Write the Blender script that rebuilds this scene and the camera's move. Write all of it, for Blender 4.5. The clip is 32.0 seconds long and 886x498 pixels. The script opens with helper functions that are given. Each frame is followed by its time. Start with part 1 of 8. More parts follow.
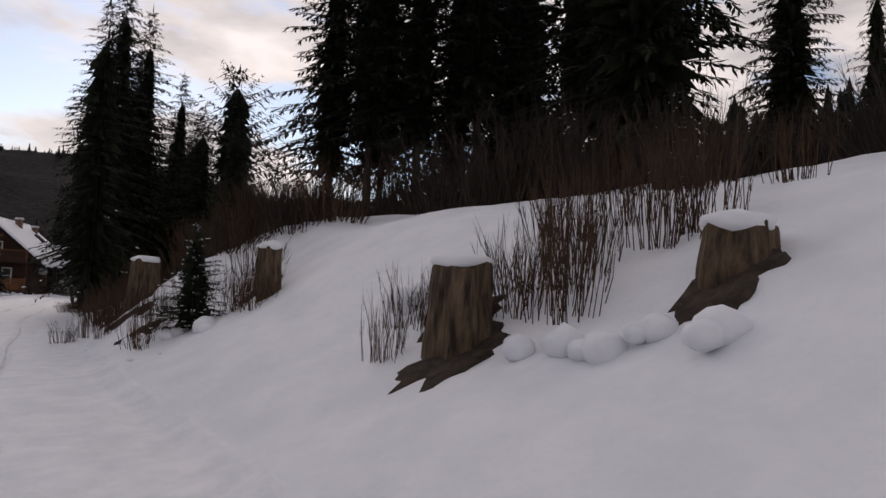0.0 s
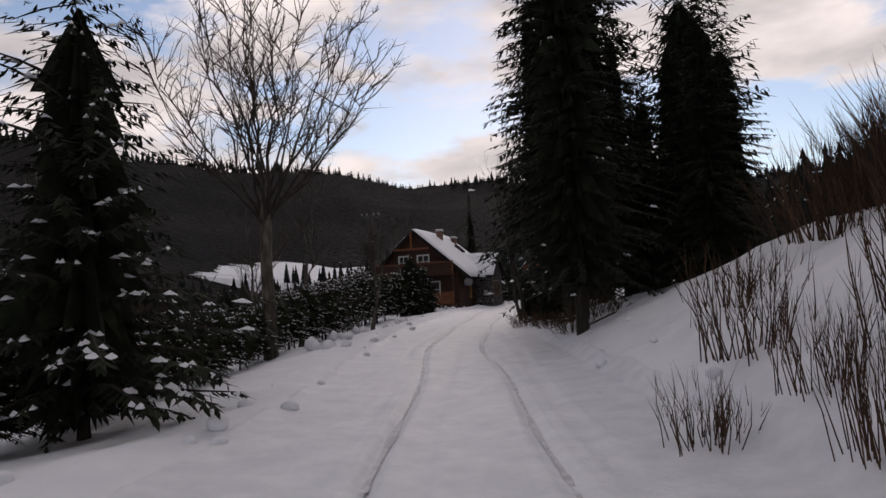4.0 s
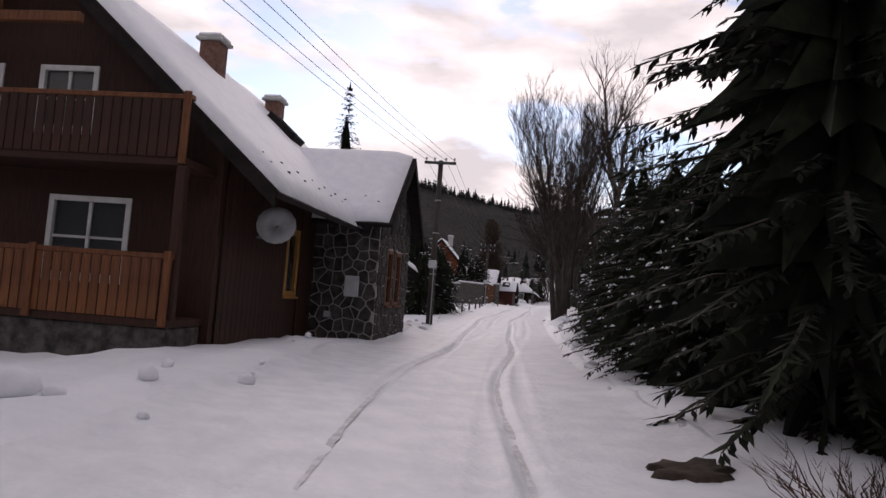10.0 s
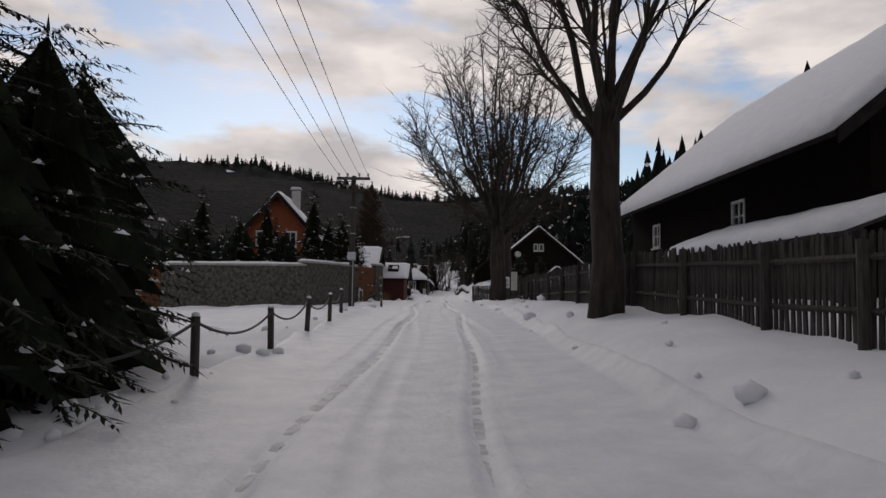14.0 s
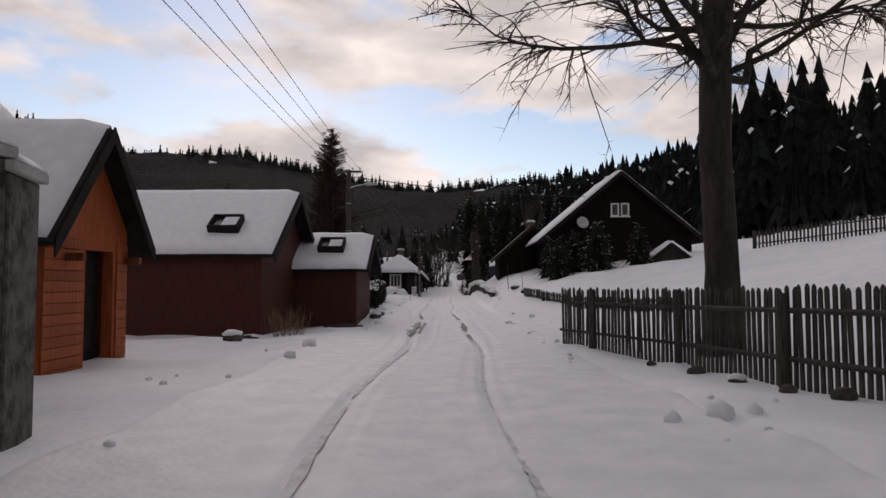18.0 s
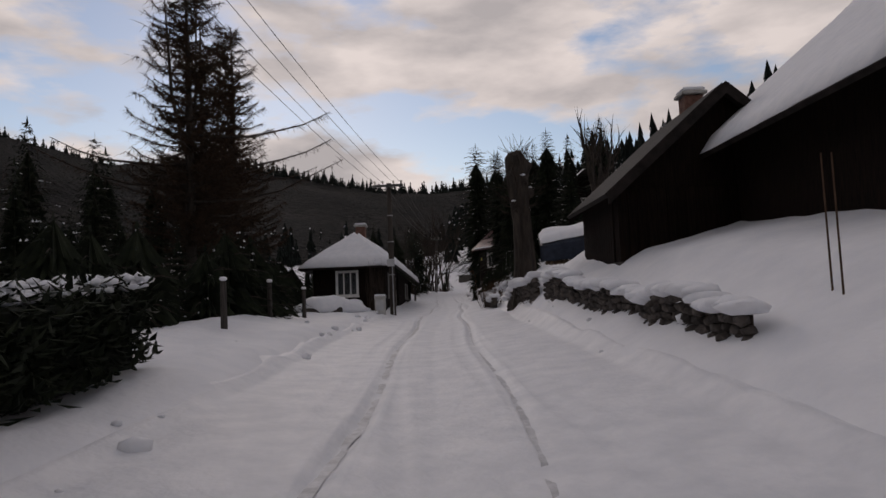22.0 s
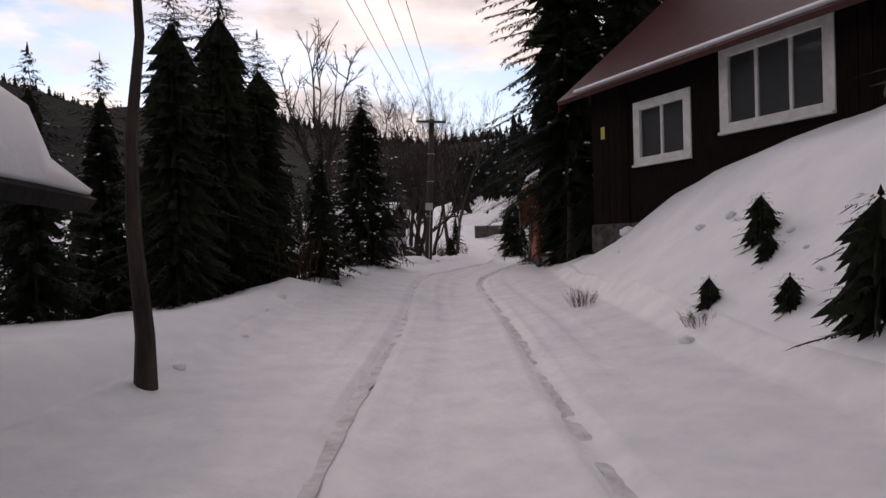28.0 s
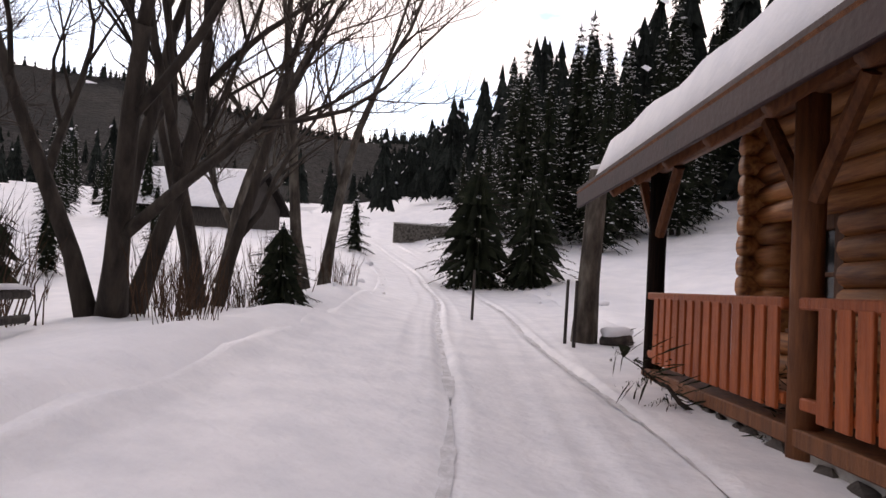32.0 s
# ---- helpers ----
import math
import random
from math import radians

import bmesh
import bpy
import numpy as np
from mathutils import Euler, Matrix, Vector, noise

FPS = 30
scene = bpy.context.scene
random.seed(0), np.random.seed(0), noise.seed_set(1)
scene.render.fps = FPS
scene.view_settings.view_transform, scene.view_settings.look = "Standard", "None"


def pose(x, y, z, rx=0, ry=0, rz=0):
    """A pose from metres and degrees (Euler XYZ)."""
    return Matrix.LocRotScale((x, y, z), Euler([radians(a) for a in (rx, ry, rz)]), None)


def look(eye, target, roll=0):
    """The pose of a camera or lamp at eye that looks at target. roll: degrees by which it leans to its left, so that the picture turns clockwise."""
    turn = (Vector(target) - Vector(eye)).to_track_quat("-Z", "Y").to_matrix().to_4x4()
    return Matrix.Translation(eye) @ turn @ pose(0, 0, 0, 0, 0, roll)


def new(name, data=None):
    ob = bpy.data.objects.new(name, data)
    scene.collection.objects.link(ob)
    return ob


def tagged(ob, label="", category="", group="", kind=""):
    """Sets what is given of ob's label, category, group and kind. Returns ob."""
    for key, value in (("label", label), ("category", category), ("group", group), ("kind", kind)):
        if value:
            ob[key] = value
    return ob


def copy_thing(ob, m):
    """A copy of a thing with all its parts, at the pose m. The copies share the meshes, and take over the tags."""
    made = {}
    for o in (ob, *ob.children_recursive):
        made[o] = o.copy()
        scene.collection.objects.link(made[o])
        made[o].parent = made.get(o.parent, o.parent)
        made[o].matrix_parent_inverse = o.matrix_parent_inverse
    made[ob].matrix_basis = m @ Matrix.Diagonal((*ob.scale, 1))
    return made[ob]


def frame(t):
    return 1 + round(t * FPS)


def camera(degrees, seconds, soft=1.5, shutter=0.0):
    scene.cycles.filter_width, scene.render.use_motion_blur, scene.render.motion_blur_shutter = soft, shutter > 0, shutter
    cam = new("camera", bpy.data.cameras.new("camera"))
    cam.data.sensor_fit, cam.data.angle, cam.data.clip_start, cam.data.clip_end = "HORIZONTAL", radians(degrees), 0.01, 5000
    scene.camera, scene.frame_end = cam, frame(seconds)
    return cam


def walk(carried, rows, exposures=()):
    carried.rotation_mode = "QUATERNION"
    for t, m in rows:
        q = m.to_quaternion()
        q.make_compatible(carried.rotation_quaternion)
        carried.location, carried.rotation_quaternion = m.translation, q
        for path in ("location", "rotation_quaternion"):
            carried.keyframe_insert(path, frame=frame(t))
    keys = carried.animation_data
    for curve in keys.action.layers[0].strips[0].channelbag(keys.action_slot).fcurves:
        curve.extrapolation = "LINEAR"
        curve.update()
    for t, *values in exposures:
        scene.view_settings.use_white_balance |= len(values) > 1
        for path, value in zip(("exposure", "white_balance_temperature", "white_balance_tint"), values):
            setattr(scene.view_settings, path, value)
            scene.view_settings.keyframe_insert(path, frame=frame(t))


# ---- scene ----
cam = camera(67.96, 32.0)
PATH = [
    (0, (-1.107, -23.621, 1.998), (0.092, -22.026, 2.136), 2.43),
    (0.5, (-0.751, -22.154, 1.924), (0.093, -20.345, 2.048), 0.16),
    (1, (-1.057, -20.786, 1.794), (-0.716, -18.821, 1.956), 1.77),
    (1.5, (-1.743, -19.446, 1.571), (-1.819, -17.452, 1.709), -1.89),
    (2, (-2.007, -17.874, 1.567), (-2.130, -15.884, 1.731), -0.06),
    (2.5, (-1.822, -15.928, 1.633), (-1.813, -13.934, 1.787), 0.07),
    (3, (-1.439, -13.837, 1.670), (-1.216, -11.855, 1.813), -1.72),
    (3.5, (-1.266, -11.831, 1.733), (-1.072, -9.845, 1.870), -3.05),
    (5.5, (0.000, -0.000, 1.400), (0.132, 1.993, 1.504), -2.08),
    (6, (0.424, 4.071, 1.401), (0.609, 6.062, 1.468), -0.92),
    (6.5, (0.846, 8.262, 1.469), (1.087, 10.245, 1.558), 0.14),
    (7, (1.473, 12.645, 1.513), (1.814, 14.615, 1.573), 1.39),
    (7.5, (1.911, 16.537, 1.510), (2.371, 18.483, 1.554), 2.29),
    (8, (2.816, 19.556, 1.388), (3.319, 21.491, 1.439), -0.13),
    (8.5, (3.482, 22.738, 1.412), (4.006, 24.666, 1.502), 2.03),
    (9, (4.140, 25.953, 1.447), (4.654, 27.883, 1.539), 4.57),
    (9.5, (4.770, 29.114, 1.405), (5.267, 31.047, 1.542), 5.07),
    (10, (5.595, 32.569, 1.527), (6.122, 34.493, 1.666), 4.27),
    (10.5, (6.495, 35.946, 1.589), (7.093, 37.848, 1.742), 2.75),
    (11, (7.601, 39.545, 1.536), (8.375, 41.385, 1.651), 1.22),
    (11.5, (8.782, 42.719, 1.470), (9.586, 44.548, 1.565), -0.86),
    (12, (10.303, 46.177, 1.501), (11.098, 48.010, 1.597), -0.28),
    (12.5, (11.722, 49.669, 1.499), (12.529, 51.496, 1.595), -1.68),
    (13, (13.078, 53.271, 1.447), (13.900, 55.091, 1.572), -1.65),
    (13.5, (14.477, 56.626, 1.463), (15.309, 58.440, 1.589), -0.41),
    (14, (15.904, 60.125, 1.602), (16.766, 61.926, 1.729), 0.81),
    (14.5, (17.439, 63.798, 1.733), (18.279, 65.609, 1.844), 0.85),
    (16.5, (24.234, 77.974, 2.099), (25.139, 79.754, 2.197), -3.19),
    (17, (25.907, 81.780, 2.092), (26.822, 83.557, 2.178), -1.38),
    (17.5, (27.736, 85.775, 2.081), (28.626, 87.564, 2.168), -0.12),
    (18, (29.544, 89.735, 2.087), (30.423, 91.528, 2.192), -0.11),
    (18.5, (31.378, 93.610, 2.069), (32.280, 95.392, 2.154), 0.51),
    (19, (33.050, 97.205, 2.049), (33.964, 98.983, 2.120), -0.35),
    (19.5, (34.875, 100.928, 1.957), (35.805, 102.695, 2.077), -1.48),
    (20, (36.660, 104.508, 1.899), (37.633, 106.250, 2.030), -2.73),
    (20.5, (38.226, 107.681, 1.853), (39.201, 109.419, 2.019), -1.94),
    (21, (39.785, 110.755, 1.841), (40.734, 112.513, 1.932), -0.54),
    (21.5, (41.342, 113.961, 1.869), (42.236, 115.732, 2.116), -0.31),
    (22, (42.919, 117.201, 1.950), (43.808, 118.988, 2.069), -2.40),
    (22.5, (44.340, 120.315, 1.932), (45.256, 122.092, 1.991), -1.21),
    (23, (45.762, 123.299, 1.938), (46.707, 125.057, 2.073), 0.24),
    (23.5, (47.290, 126.425, 1.981), (48.242, 128.181, 2.080), 0.95),
    (24, (48.693, 129.442, 2.024), (49.672, 131.181, 2.157), 4.37),
    (24.5, (50.350, 132.675, 2.026), (51.350, 134.406, 2.070), 4.29),
    (26.5, (57.396, 145.918, 2.068), (58.420, 147.635, 2.142), 2.08),
    (27, (59.116, 149.249, 2.063), (60.070, 151.005, 2.134), -1.22),
    (27.5, (60.752, 152.755, 2.094), (61.678, 154.525, 2.190), 1.74),
    (28, (62.685, 156.680, 2.089), (63.548, 158.484, 2.078), -1.52),
    (28.5, (64.510, 160.387, 2.041), (65.436, 162.157, 2.134), 1.02),
    (29, (66.345, 164.063, 2.059), (67.247, 165.843, 2.194), 1.18),
    (29.5, (67.807, 167.155, 2.217), (68.736, 168.916, 2.403), -2.05),
    (30, (69.297, 169.895, 2.354), (70.324, 171.607, 2.469), -1.54),
    (30.5, (71.016, 172.710, 2.443), (72.114, 174.374, 2.597), -1.94),
    (31, (72.701, 175.488, 2.502), (73.827, 177.139, 2.590), -0.47),
    (31.5, (74.700, 178.780, 2.400), (75.820, 180.436, 2.444), 0.65),
    (32, (76.854, 182.333, 2.261), (77.926, 184.021, 2.275), 3.34),
]
EXPOSURES = [(0.0, 0.3, 7100, 20), (3.5, 0.05, 7100, 20), (5.5, 1.0, 7050, 25), (7.5, 0.8, 7050, 25), (9.0, 0.65, 7050, 25), (11.0, 0.7, 7050, 25), (12.0, 1.05, 7050, 25), (13.0, 0.55, 7050, 20), (14.5, 0.0, 7050, 16), (17.0, 0.05, 7200, 20), (18.3, 0.2, 7250, 20), (19.0, -0.1, 7200, 20),
             (22.5, -0.18, 7200, 20), (24.5, -0.1, 7200, 20), (26.5, 0.5, 7350, 24), (28.5, 0.55, 7350, 24), (29.8, 1.25, 7400, 24), (32.0, 1.25, 7350, 24)]

walk(cam, [(t, look(eye, target, roll)) for t, eye, target, roll in PATH], EXPOSURES)

# ---- sky and light ----
world = bpy.data.worlds.new("world")
scene.world = world
world.use_nodes = True
wn, wl = world.node_tree.nodes, world.node_tree.links
wn.clear()
w_out = wn.new("ShaderNodeOutputWorld")
w_bg = wn.new("ShaderNodeBackground")
w_sky = wn.new("ShaderNodeTexSky")
w_sky.sky_type = "NISHITA"
w_sky.sun_disc = False
w_sky.dust_density = 0.1
w_sky.sun_elevation = radians(24)
w_sky.sun_rotation = radians(12)
w_co = wn.new("ShaderNodeTexCoord")
w_map = wn.new("ShaderNodeMapping")
w_map.inputs["Scale"].default_value = (1.5, 1.5, 4.2)
w_map.inputs["Location"].default_value = (0.35, 0.1, 0.2)
w_noise = wn.new("ShaderNodeTexNoise")
w_noise.inputs["Scale"].default_value = 2.1
w_noise.inputs["Detail"].default_value = 8
w_noise.inputs["Roughness"].default_value = 0.55
w_ramp = wn.new("ShaderNodeValToRGB")          # where cloud covers the blue
w_ramp.color_ramp.elements[0].position = 0.43
w_ramp.color_ramp.elements[1].position = 0.53
w_noise2 = wn.new("ShaderNodeTexNoise")
w_noise2.inputs["Scale"].default_value = 3.4
w_noise2.inputs["Detail"].default_value = 7
w_shade = wn.new("ShaderNodeValToRGB")         # grey bases and lit tops of the clouds
w_shade.color_ramp.elements[0].position = 0.36
w_shade.color_ramp.elements[0].color = (4.3, 4.4, 4.6, 1)
w_shade.color_ramp.elements[1].position = 0.62
w_shade.color_ramp.elements[1].color = (7.5, 7.42, 7.4, 1)
w_mix = wn.new("ShaderNodeMix")
w_mix.data_type = "RGBA"
wl.new(w_co.outputs["Generated"], w_map.inputs["Vector"])
wl.new(w_map.outputs["Vector"], w_noise.inputs["Vector"])
wl.new(w_map.outputs["Vector"], w_noise2.inputs["Vector"])
wl.new(w_noise.outputs["Fac"], w_ramp.inputs["Fac"])
wl.new(w_noise2.outputs["Fac"], w_shade.inputs["Fac"])
wl.new(w_ramp.outputs["Color"], w_mix.inputs["Factor"])
wl.new(w_sky.outputs["Color"], w_mix.inputs["A"])
wl.new(w_shade.outputs["Color"], w_mix.inputs["B"])
w_dot = wn.new("ShaderNodeVectorMath")          # clouds are brightest towards the veiled sun
w_dot.operation = "DOT_PRODUCT"
w_dot.inputs[1].default_value = (math.sin(radians(12)) * math.cos(radians(24)), math.cos(radians(12)) * math.cos(radians(24)), math.sin(radians(24)))
w_glow = wn.new("ShaderNodeMapRange")
w_glow.interpolation_type = "SMOOTHSTEP"
w_glow.inputs["From Min"].default_value, w_glow.inputs["From Max"].default_value = 0.1, 1.0
w_glow.inputs["To Min"].default_value, w_glow.inputs["To Max"].default_value = 0.74, 1.0
w_mul = wn.new("ShaderNodeVectorMath")
w_mul.operation = "SCALE"
wl.new(w_co.outputs["Generated"], w_dot.inputs[0])
wl.new(w_dot.outputs["Value"], w_glow.inputs["Value"])
wl.new(w_mix.outputs["Result"], w_mul.inputs[0])
wl.new(w_glow.outputs["Result"], w_mul.inputs["Scale"])
wl.new(w_mul.outputs["Vector"], w_bg.inputs["Color"])
w_bg.inputs["Strength"].default_value = 0.105
wl.new(w_bg.outputs["Background"], w_out.inputs["Surface"])

sun = new("sun", bpy.data.lights.new("sun", "SUN"))
sun.data.energy, sun.data.angle, sun.data.color = 0.3, radians(14), (1.0, 0.96, 0.9)
sun.matrix_world = look((0, 0, 50), (0 - 50 * math.sin(radians(12)), -50 * math.cos(radians(12)), 50 - 50 * math.tan(radians(24))))


# ---- materials ----
def material(name, colours, scale=3.0, rough=0.8, bump=0.3, bump_scale=20.0, stretch=(1, 1, 1), spread=(0.35, 0.65), metal=0.0, island=0.0, distance=0.02, spec=0.3, detail=6, per_object=0.0):
    """Noise between two or more colours, a finer noise for relief, and an optional change of tone from piece to piece."""
    m = bpy.data.materials.new(name)
    m.use_nodes = True
    n, l = m.node_tree.nodes, m.node_tree.links
    b = n["Principled BSDF"]
    b.inputs["Roughness"].default_value = rough
    b.inputs["Metallic"].default_value = metal
    b.inputs["Specular IOR Level"].default_value = spec
    co = n.new("ShaderNodeTexCoord")
    mp = n.new("ShaderNodeMapping")
    mp.inputs["Scale"].default_value = stretch
    l.new(co.outputs["Object"], mp.inputs["Vector"])
    t = n.new("ShaderNodeTexNoise")
    t.inputs["Scale"].default_value = scale
    t.inputs["Detail"].default_value = detail
    t.inputs["Roughness"].default_value = 0.6
    l.new(mp.outputs["Vector"], t.inputs["Vector"])
    r = n.new("ShaderNodeValToRGB")
    while len(r.color_ramp.elements) < len(colours):
        r.color_ramp.elements.new(0.5)
    for k, c in enumerate(colours):
        r.color_ramp.elements[k].position = spread[0] + (spread[1] - spread[0]) * k / max(1, len(colours) - 1)
        r.color_ramp.elements[k].color = (*c, 1)
    l.new(t.outputs["Fac"], r.inputs["Fac"])
    last = r.outputs["Color"]
    if island or per_object:
        if island:
            g = n.new("ShaderNodeNewGeometry")
            src = g.outputs["Random Per Island"]
        else:
            g = n.new("ShaderNodeObjectInfo")
            src = g.outputs["Random"]
        k = island or per_object
        mr = n.new("ShaderNodeMapRange")
        mr.inputs["To Min"].default_value = 1 - k
        mr.inputs["To Max"].default_value = 1 + k
        l.new(src, mr.inputs["Value"])
        hs = n.new("ShaderNodeHueSaturation")
        l.new(mr.outputs["Result"], hs.inputs["Value"])
        l.new(last, hs.inputs["Color"])
        last = hs.outputs["Color"]
    l.new(last, b.inputs["Base Color"])
    if bump:
        t2 = n.new("ShaderNodeTexNoise")
        t2.inputs["Scale"].default_value = bump_scale
        t2.inputs["Detail"].default_value = 5
        l.new(mp.outputs["Vector"], t2.inputs["Vector"])
        bp = n.new("ShaderNodeBump")
        bp.inputs["Strength"].default_value = bump
        bp.inputs["Distance"].default_value = distance
        l.new(t2.outputs["Fac"], bp.inputs["Height"])
        l.new(bp.outputs["Normal"], b.inputs["Normal"])
    return m


SNOW = material("snow", [(0.74, 0.75, 0.78), (0.83, 0.83, 0.85)], 1.2, 0.75, 0.35, 9, distance=0.05)
SNOW_ROAD = material("packed_snow", [(0.68, 0.69, 0.72), (0.80, 0.80, 0.82)], 2.5, 0.6, 0.4, 14, distance=0.03)
RUTSNOW = material("pressed_snow", [(0.43, 0.43, 0.44), (0.68, 0.68, 0.70)], 6, 0.6, 0.4, 30)
# eave shade painted into white; also serves the stake's flaking bands
SHADED_WORN_WHITE = material("shaded_worn_pale_paint", [(0.16, 0.155, 0.145), (0.30, 0.29, 0.27)], 5, 0.7, 0.3, 30)
YELLOWSIGN = material("yellow_sign", [(0.55, 0.45, 0.08), (0.65, 0.55, 0.14)], 5, 0.5, 0.05, 30)
SNOW_CAP = material("snow_cap", [(0.76, 0.77, 0.80), (0.84, 0.84, 0.86)], 4, 0.75, 0.3, 12)
ASPHALT = material("wet_asphalt", [(0.03, 0.03, 0.032), (0.07, 0.07, 0.07)], 12, 0.45, 0.4, 60)
NEEDLES = material("spruce_needles", [(0.008, 0.011, 0.007), (0.024, 0.030, 0.016)], 3, 0.75, 0.0, island=0.35, spec=0.15)
NEEDLES_PINE = material("pine_needles", [(0.010, 0.015, 0.009), (0.028, 0.036, 0.02)], 3, 0.75, 0.0, island=0.35, spec=0.15)
NEEDLES_HEDGE = material("hedge_needles", [(0.012, 0.016, 0.008), (0.036, 0.038, 0.019)], 3, 0.75, 0.0, island=0.4, spec=0.15)
LARCH = material("larch_twigs", [(0.03, 0.018, 0.011), (0.06, 0.038, 0.024)], 3, 0.85, 0.0, island=0.3, spec=0.1)
BARK = material("bark", [(0.022, 0.017, 0.014), (0.06, 0.048, 0.038)], 6, 0.9, 0.8, 22, (1, 1, 0.25), distance=0.03)
BARK_PALE = material("lichen_bark", [(0.03, 0.025, 0.02), (0.075, 0.062, 0.05), (0.15, 0.135, 0.11)], 5, 0.9, 0.8, 20, (1, 1, 0.35), distance=0.03)
BARK_BIRCH = material("birch_bark", [(0.05, 0.045, 0.04), (0.34, 0.31, 0.27), (0.45, 0.42, 0.38)], 5, 0.8, 0.4, 20, (1, 1, 2.5))
TWIGS = material("bare_twigs", [(0.028, 0.021, 0.017), (0.065, 0.05, 0.04)], 4, 0.9, 0.0, island=0.2, spec=0.1)
SHRUB = material("shrub_stems", [(0.04, 0.025, 0.017), (0.10, 0.06, 0.038)], 4, 0.9, 0.0, island=0.4, spec=0.1)
DRYGRASS = material("dry_grass", [(0.13, 0.085, 0.045), (0.26, 0.18, 0.10)], 4, 0.9, 0.0, island=0.4, spec=0.1)
STUMPWOOD = material("stump_wood", [(0.025, 0.017, 0.012), (0.09, 0.06, 0.036), (0.16, 0.11, 0.068)], 5, 0.9, 0.8, 18, (3, 3, 0.5), distance=0.03)
FOREST = material("far_forest", [(0.010, 0.013, 0.012), (0.026, 0.031, 0.027)], 2, 0.9, 0.0, island=0.4, spec=0.05)
SOIL = material("dark_soil", [(0.02, 0.015, 0.011), (0.06, 0.042, 0.03)], 8, 0.95, 0.6, 25)
DARKWOOD = material("dark_brown_boards", [(0.006, 0.0045, 0.004), (0.018, 0.011, 0.008)], 4, 0.9, 0.5, 30, (8, 8, 0.6), per_object=0.2, spec=0.08)
CHALETWOOD = material("dark_stained_chalet_boards", [(0.026, 0.011, 0.007), (0.055, 0.021, 0.011)], 4, 0.65, 0.4, 30, (6, 6, 0.6), per_object=0.15)
BROWNWOOD = material("stained_boards", [(0.10, 0.035, 0.014), (0.20, 0.075, 0.028)], 4, 0.65, 0.4, 30, (6, 6, 0.6), per_object=0.15)
REDWOOD = material("red_painted_boards", [(0.05, 0.012, 0.010), (0.085, 0.021, 0.015)], 3, 0.7, 0.4, 25, (6, 6, 0.8), per_object=0.12)
ORANGEWOOD = material("orange_glazed_boards", [(0.25, 0.052, 0.013), (0.40, 0.098, 0.027)], 4, 0.55, 0.4, 26, (6, 6, 0.5), per_object=0.18)
LOGWOOD = material("honey_glazed_logs", [(0.17, 0.055, 0.015), (0.36, 0.135, 0.04), (0.47, 0.21, 0.07)], 3, 0.55, 0.5, 18, (0.5, 6, 6), per_object=0.15)
OLDWOOD = material("weathered_grey_wood", [(0.03, 0.026, 0.023), (0.08, 0.07, 0.062)], 5, 0.9, 0.6, 30, (5, 5, 0.5), per_object=0.25)
POLEWOOD = material("tarred_pole_wood", [(0.03, 0.024, 0.02), (0.075, 0.062, 0.052)], 5, 0.85, 0.5, 25, (6, 6, 0.4))
ROOFDARK = material("dark_roof_edge", [(0.012, 0.010, 0.009), (0.028, 0.022, 0.02)], 4, 0.75, 0.3, 25, spec=0.12)
FASCIA = material("dark_maroon_fascia", [(0.02, 0.006, 0.007), (0.035, 0.011, 0.012)], 3, 0.6, 0.2, 20)
ROOFRED = material("maroon_sheet_roof", [(0.05, 0.012, 0.013), (0.085, 0.022, 0.022)], 3, 0.45, 0.2, 20)
WHITEPAINT = material("white_window_paint", [(0.62, 0.61, 0.58), (0.78, 0.77, 0.74)], 5, 0.5, 0.15, 30)
YELLOWWOOD = material("yellow_window_frame", [(0.34, 0.17, 0.045), (0.48, 0.25, 0.075)], 5, 0.5, 0.2, 30)
CURTAIN = material("curtain", [(0.45, 0.43, 0.40), (0.62, 0.60, 0.57)], 6, 0.9, 0.3, 14, (5, 5, 0.5))
# near-black for sheets behind openings: indoor darkness is put into the colour
DARKROOM = material("dark_interior", [(0.015, 0.014, 0.013), (0.03, 0.027, 0.025)], 3, 0.9, 0.0)
STONE = material("wall_stone", [(0.022, 0.019, 0.018), (0.055, 0.048, 0.044), (0.095, 0.083, 0.074)], 5, 0.85, 0.7, 25, per_object=0.35, distance=0.03)
MORTAR = material("pale_mortar", [(0.33, 0.31, 0.28), (0.46, 0.44, 0.40)], 10, 0.9, 0.4, 40)
RUBBLE = material("rubble_stone", [(0.04, 0.034, 0.03), (0.12, 0.102, 0.09)], 4, 0.9, 0.8, 15, per_object=0.3, distance=0.04)
RENDERWALL = material("grey_render", [(0.035, 0.03, 0.026), (0.10, 0.092, 0.08), (0.15, 0.14, 0.125)], 7, 0.9, 0.8, 22, distance=0.03)
CONCRETE = material("pale_concrete", [(0.36, 0.35, 0.33), (0.5, 0.49, 0.46)], 5, 0.85, 0.3, 30)
CHIMNEY = material("chimney_brick", [(0.12, 0.06, 0.045), (0.22, 0.12, 0.09)], 8, 0.9, 0.5, 30)
METAL = material("grey_metal", [(0.35, 0.36, 0.37), (0.5, 0.5, 0.5)], 6, 0.4, 0.1, 30, metal=0.8)
DARKMETAL = material("dark_steel", [(0.05, 0.05, 0.05), (0.10, 0.10, 0.10)], 6, 0.5, 0.1, 30, metal=0.6)
DISHGREY = material("dish_enamel", [(0.42, 0.42, 0.41), (0.55, 0.55, 0.54)], 5, 0.45, 0.1, 30)
BOXGREY = material("grey_box_plastic", [(0.40, 0.41, 0.42), (0.52, 0.52, 0.53)], 5, 0.6, 0.1, 30)
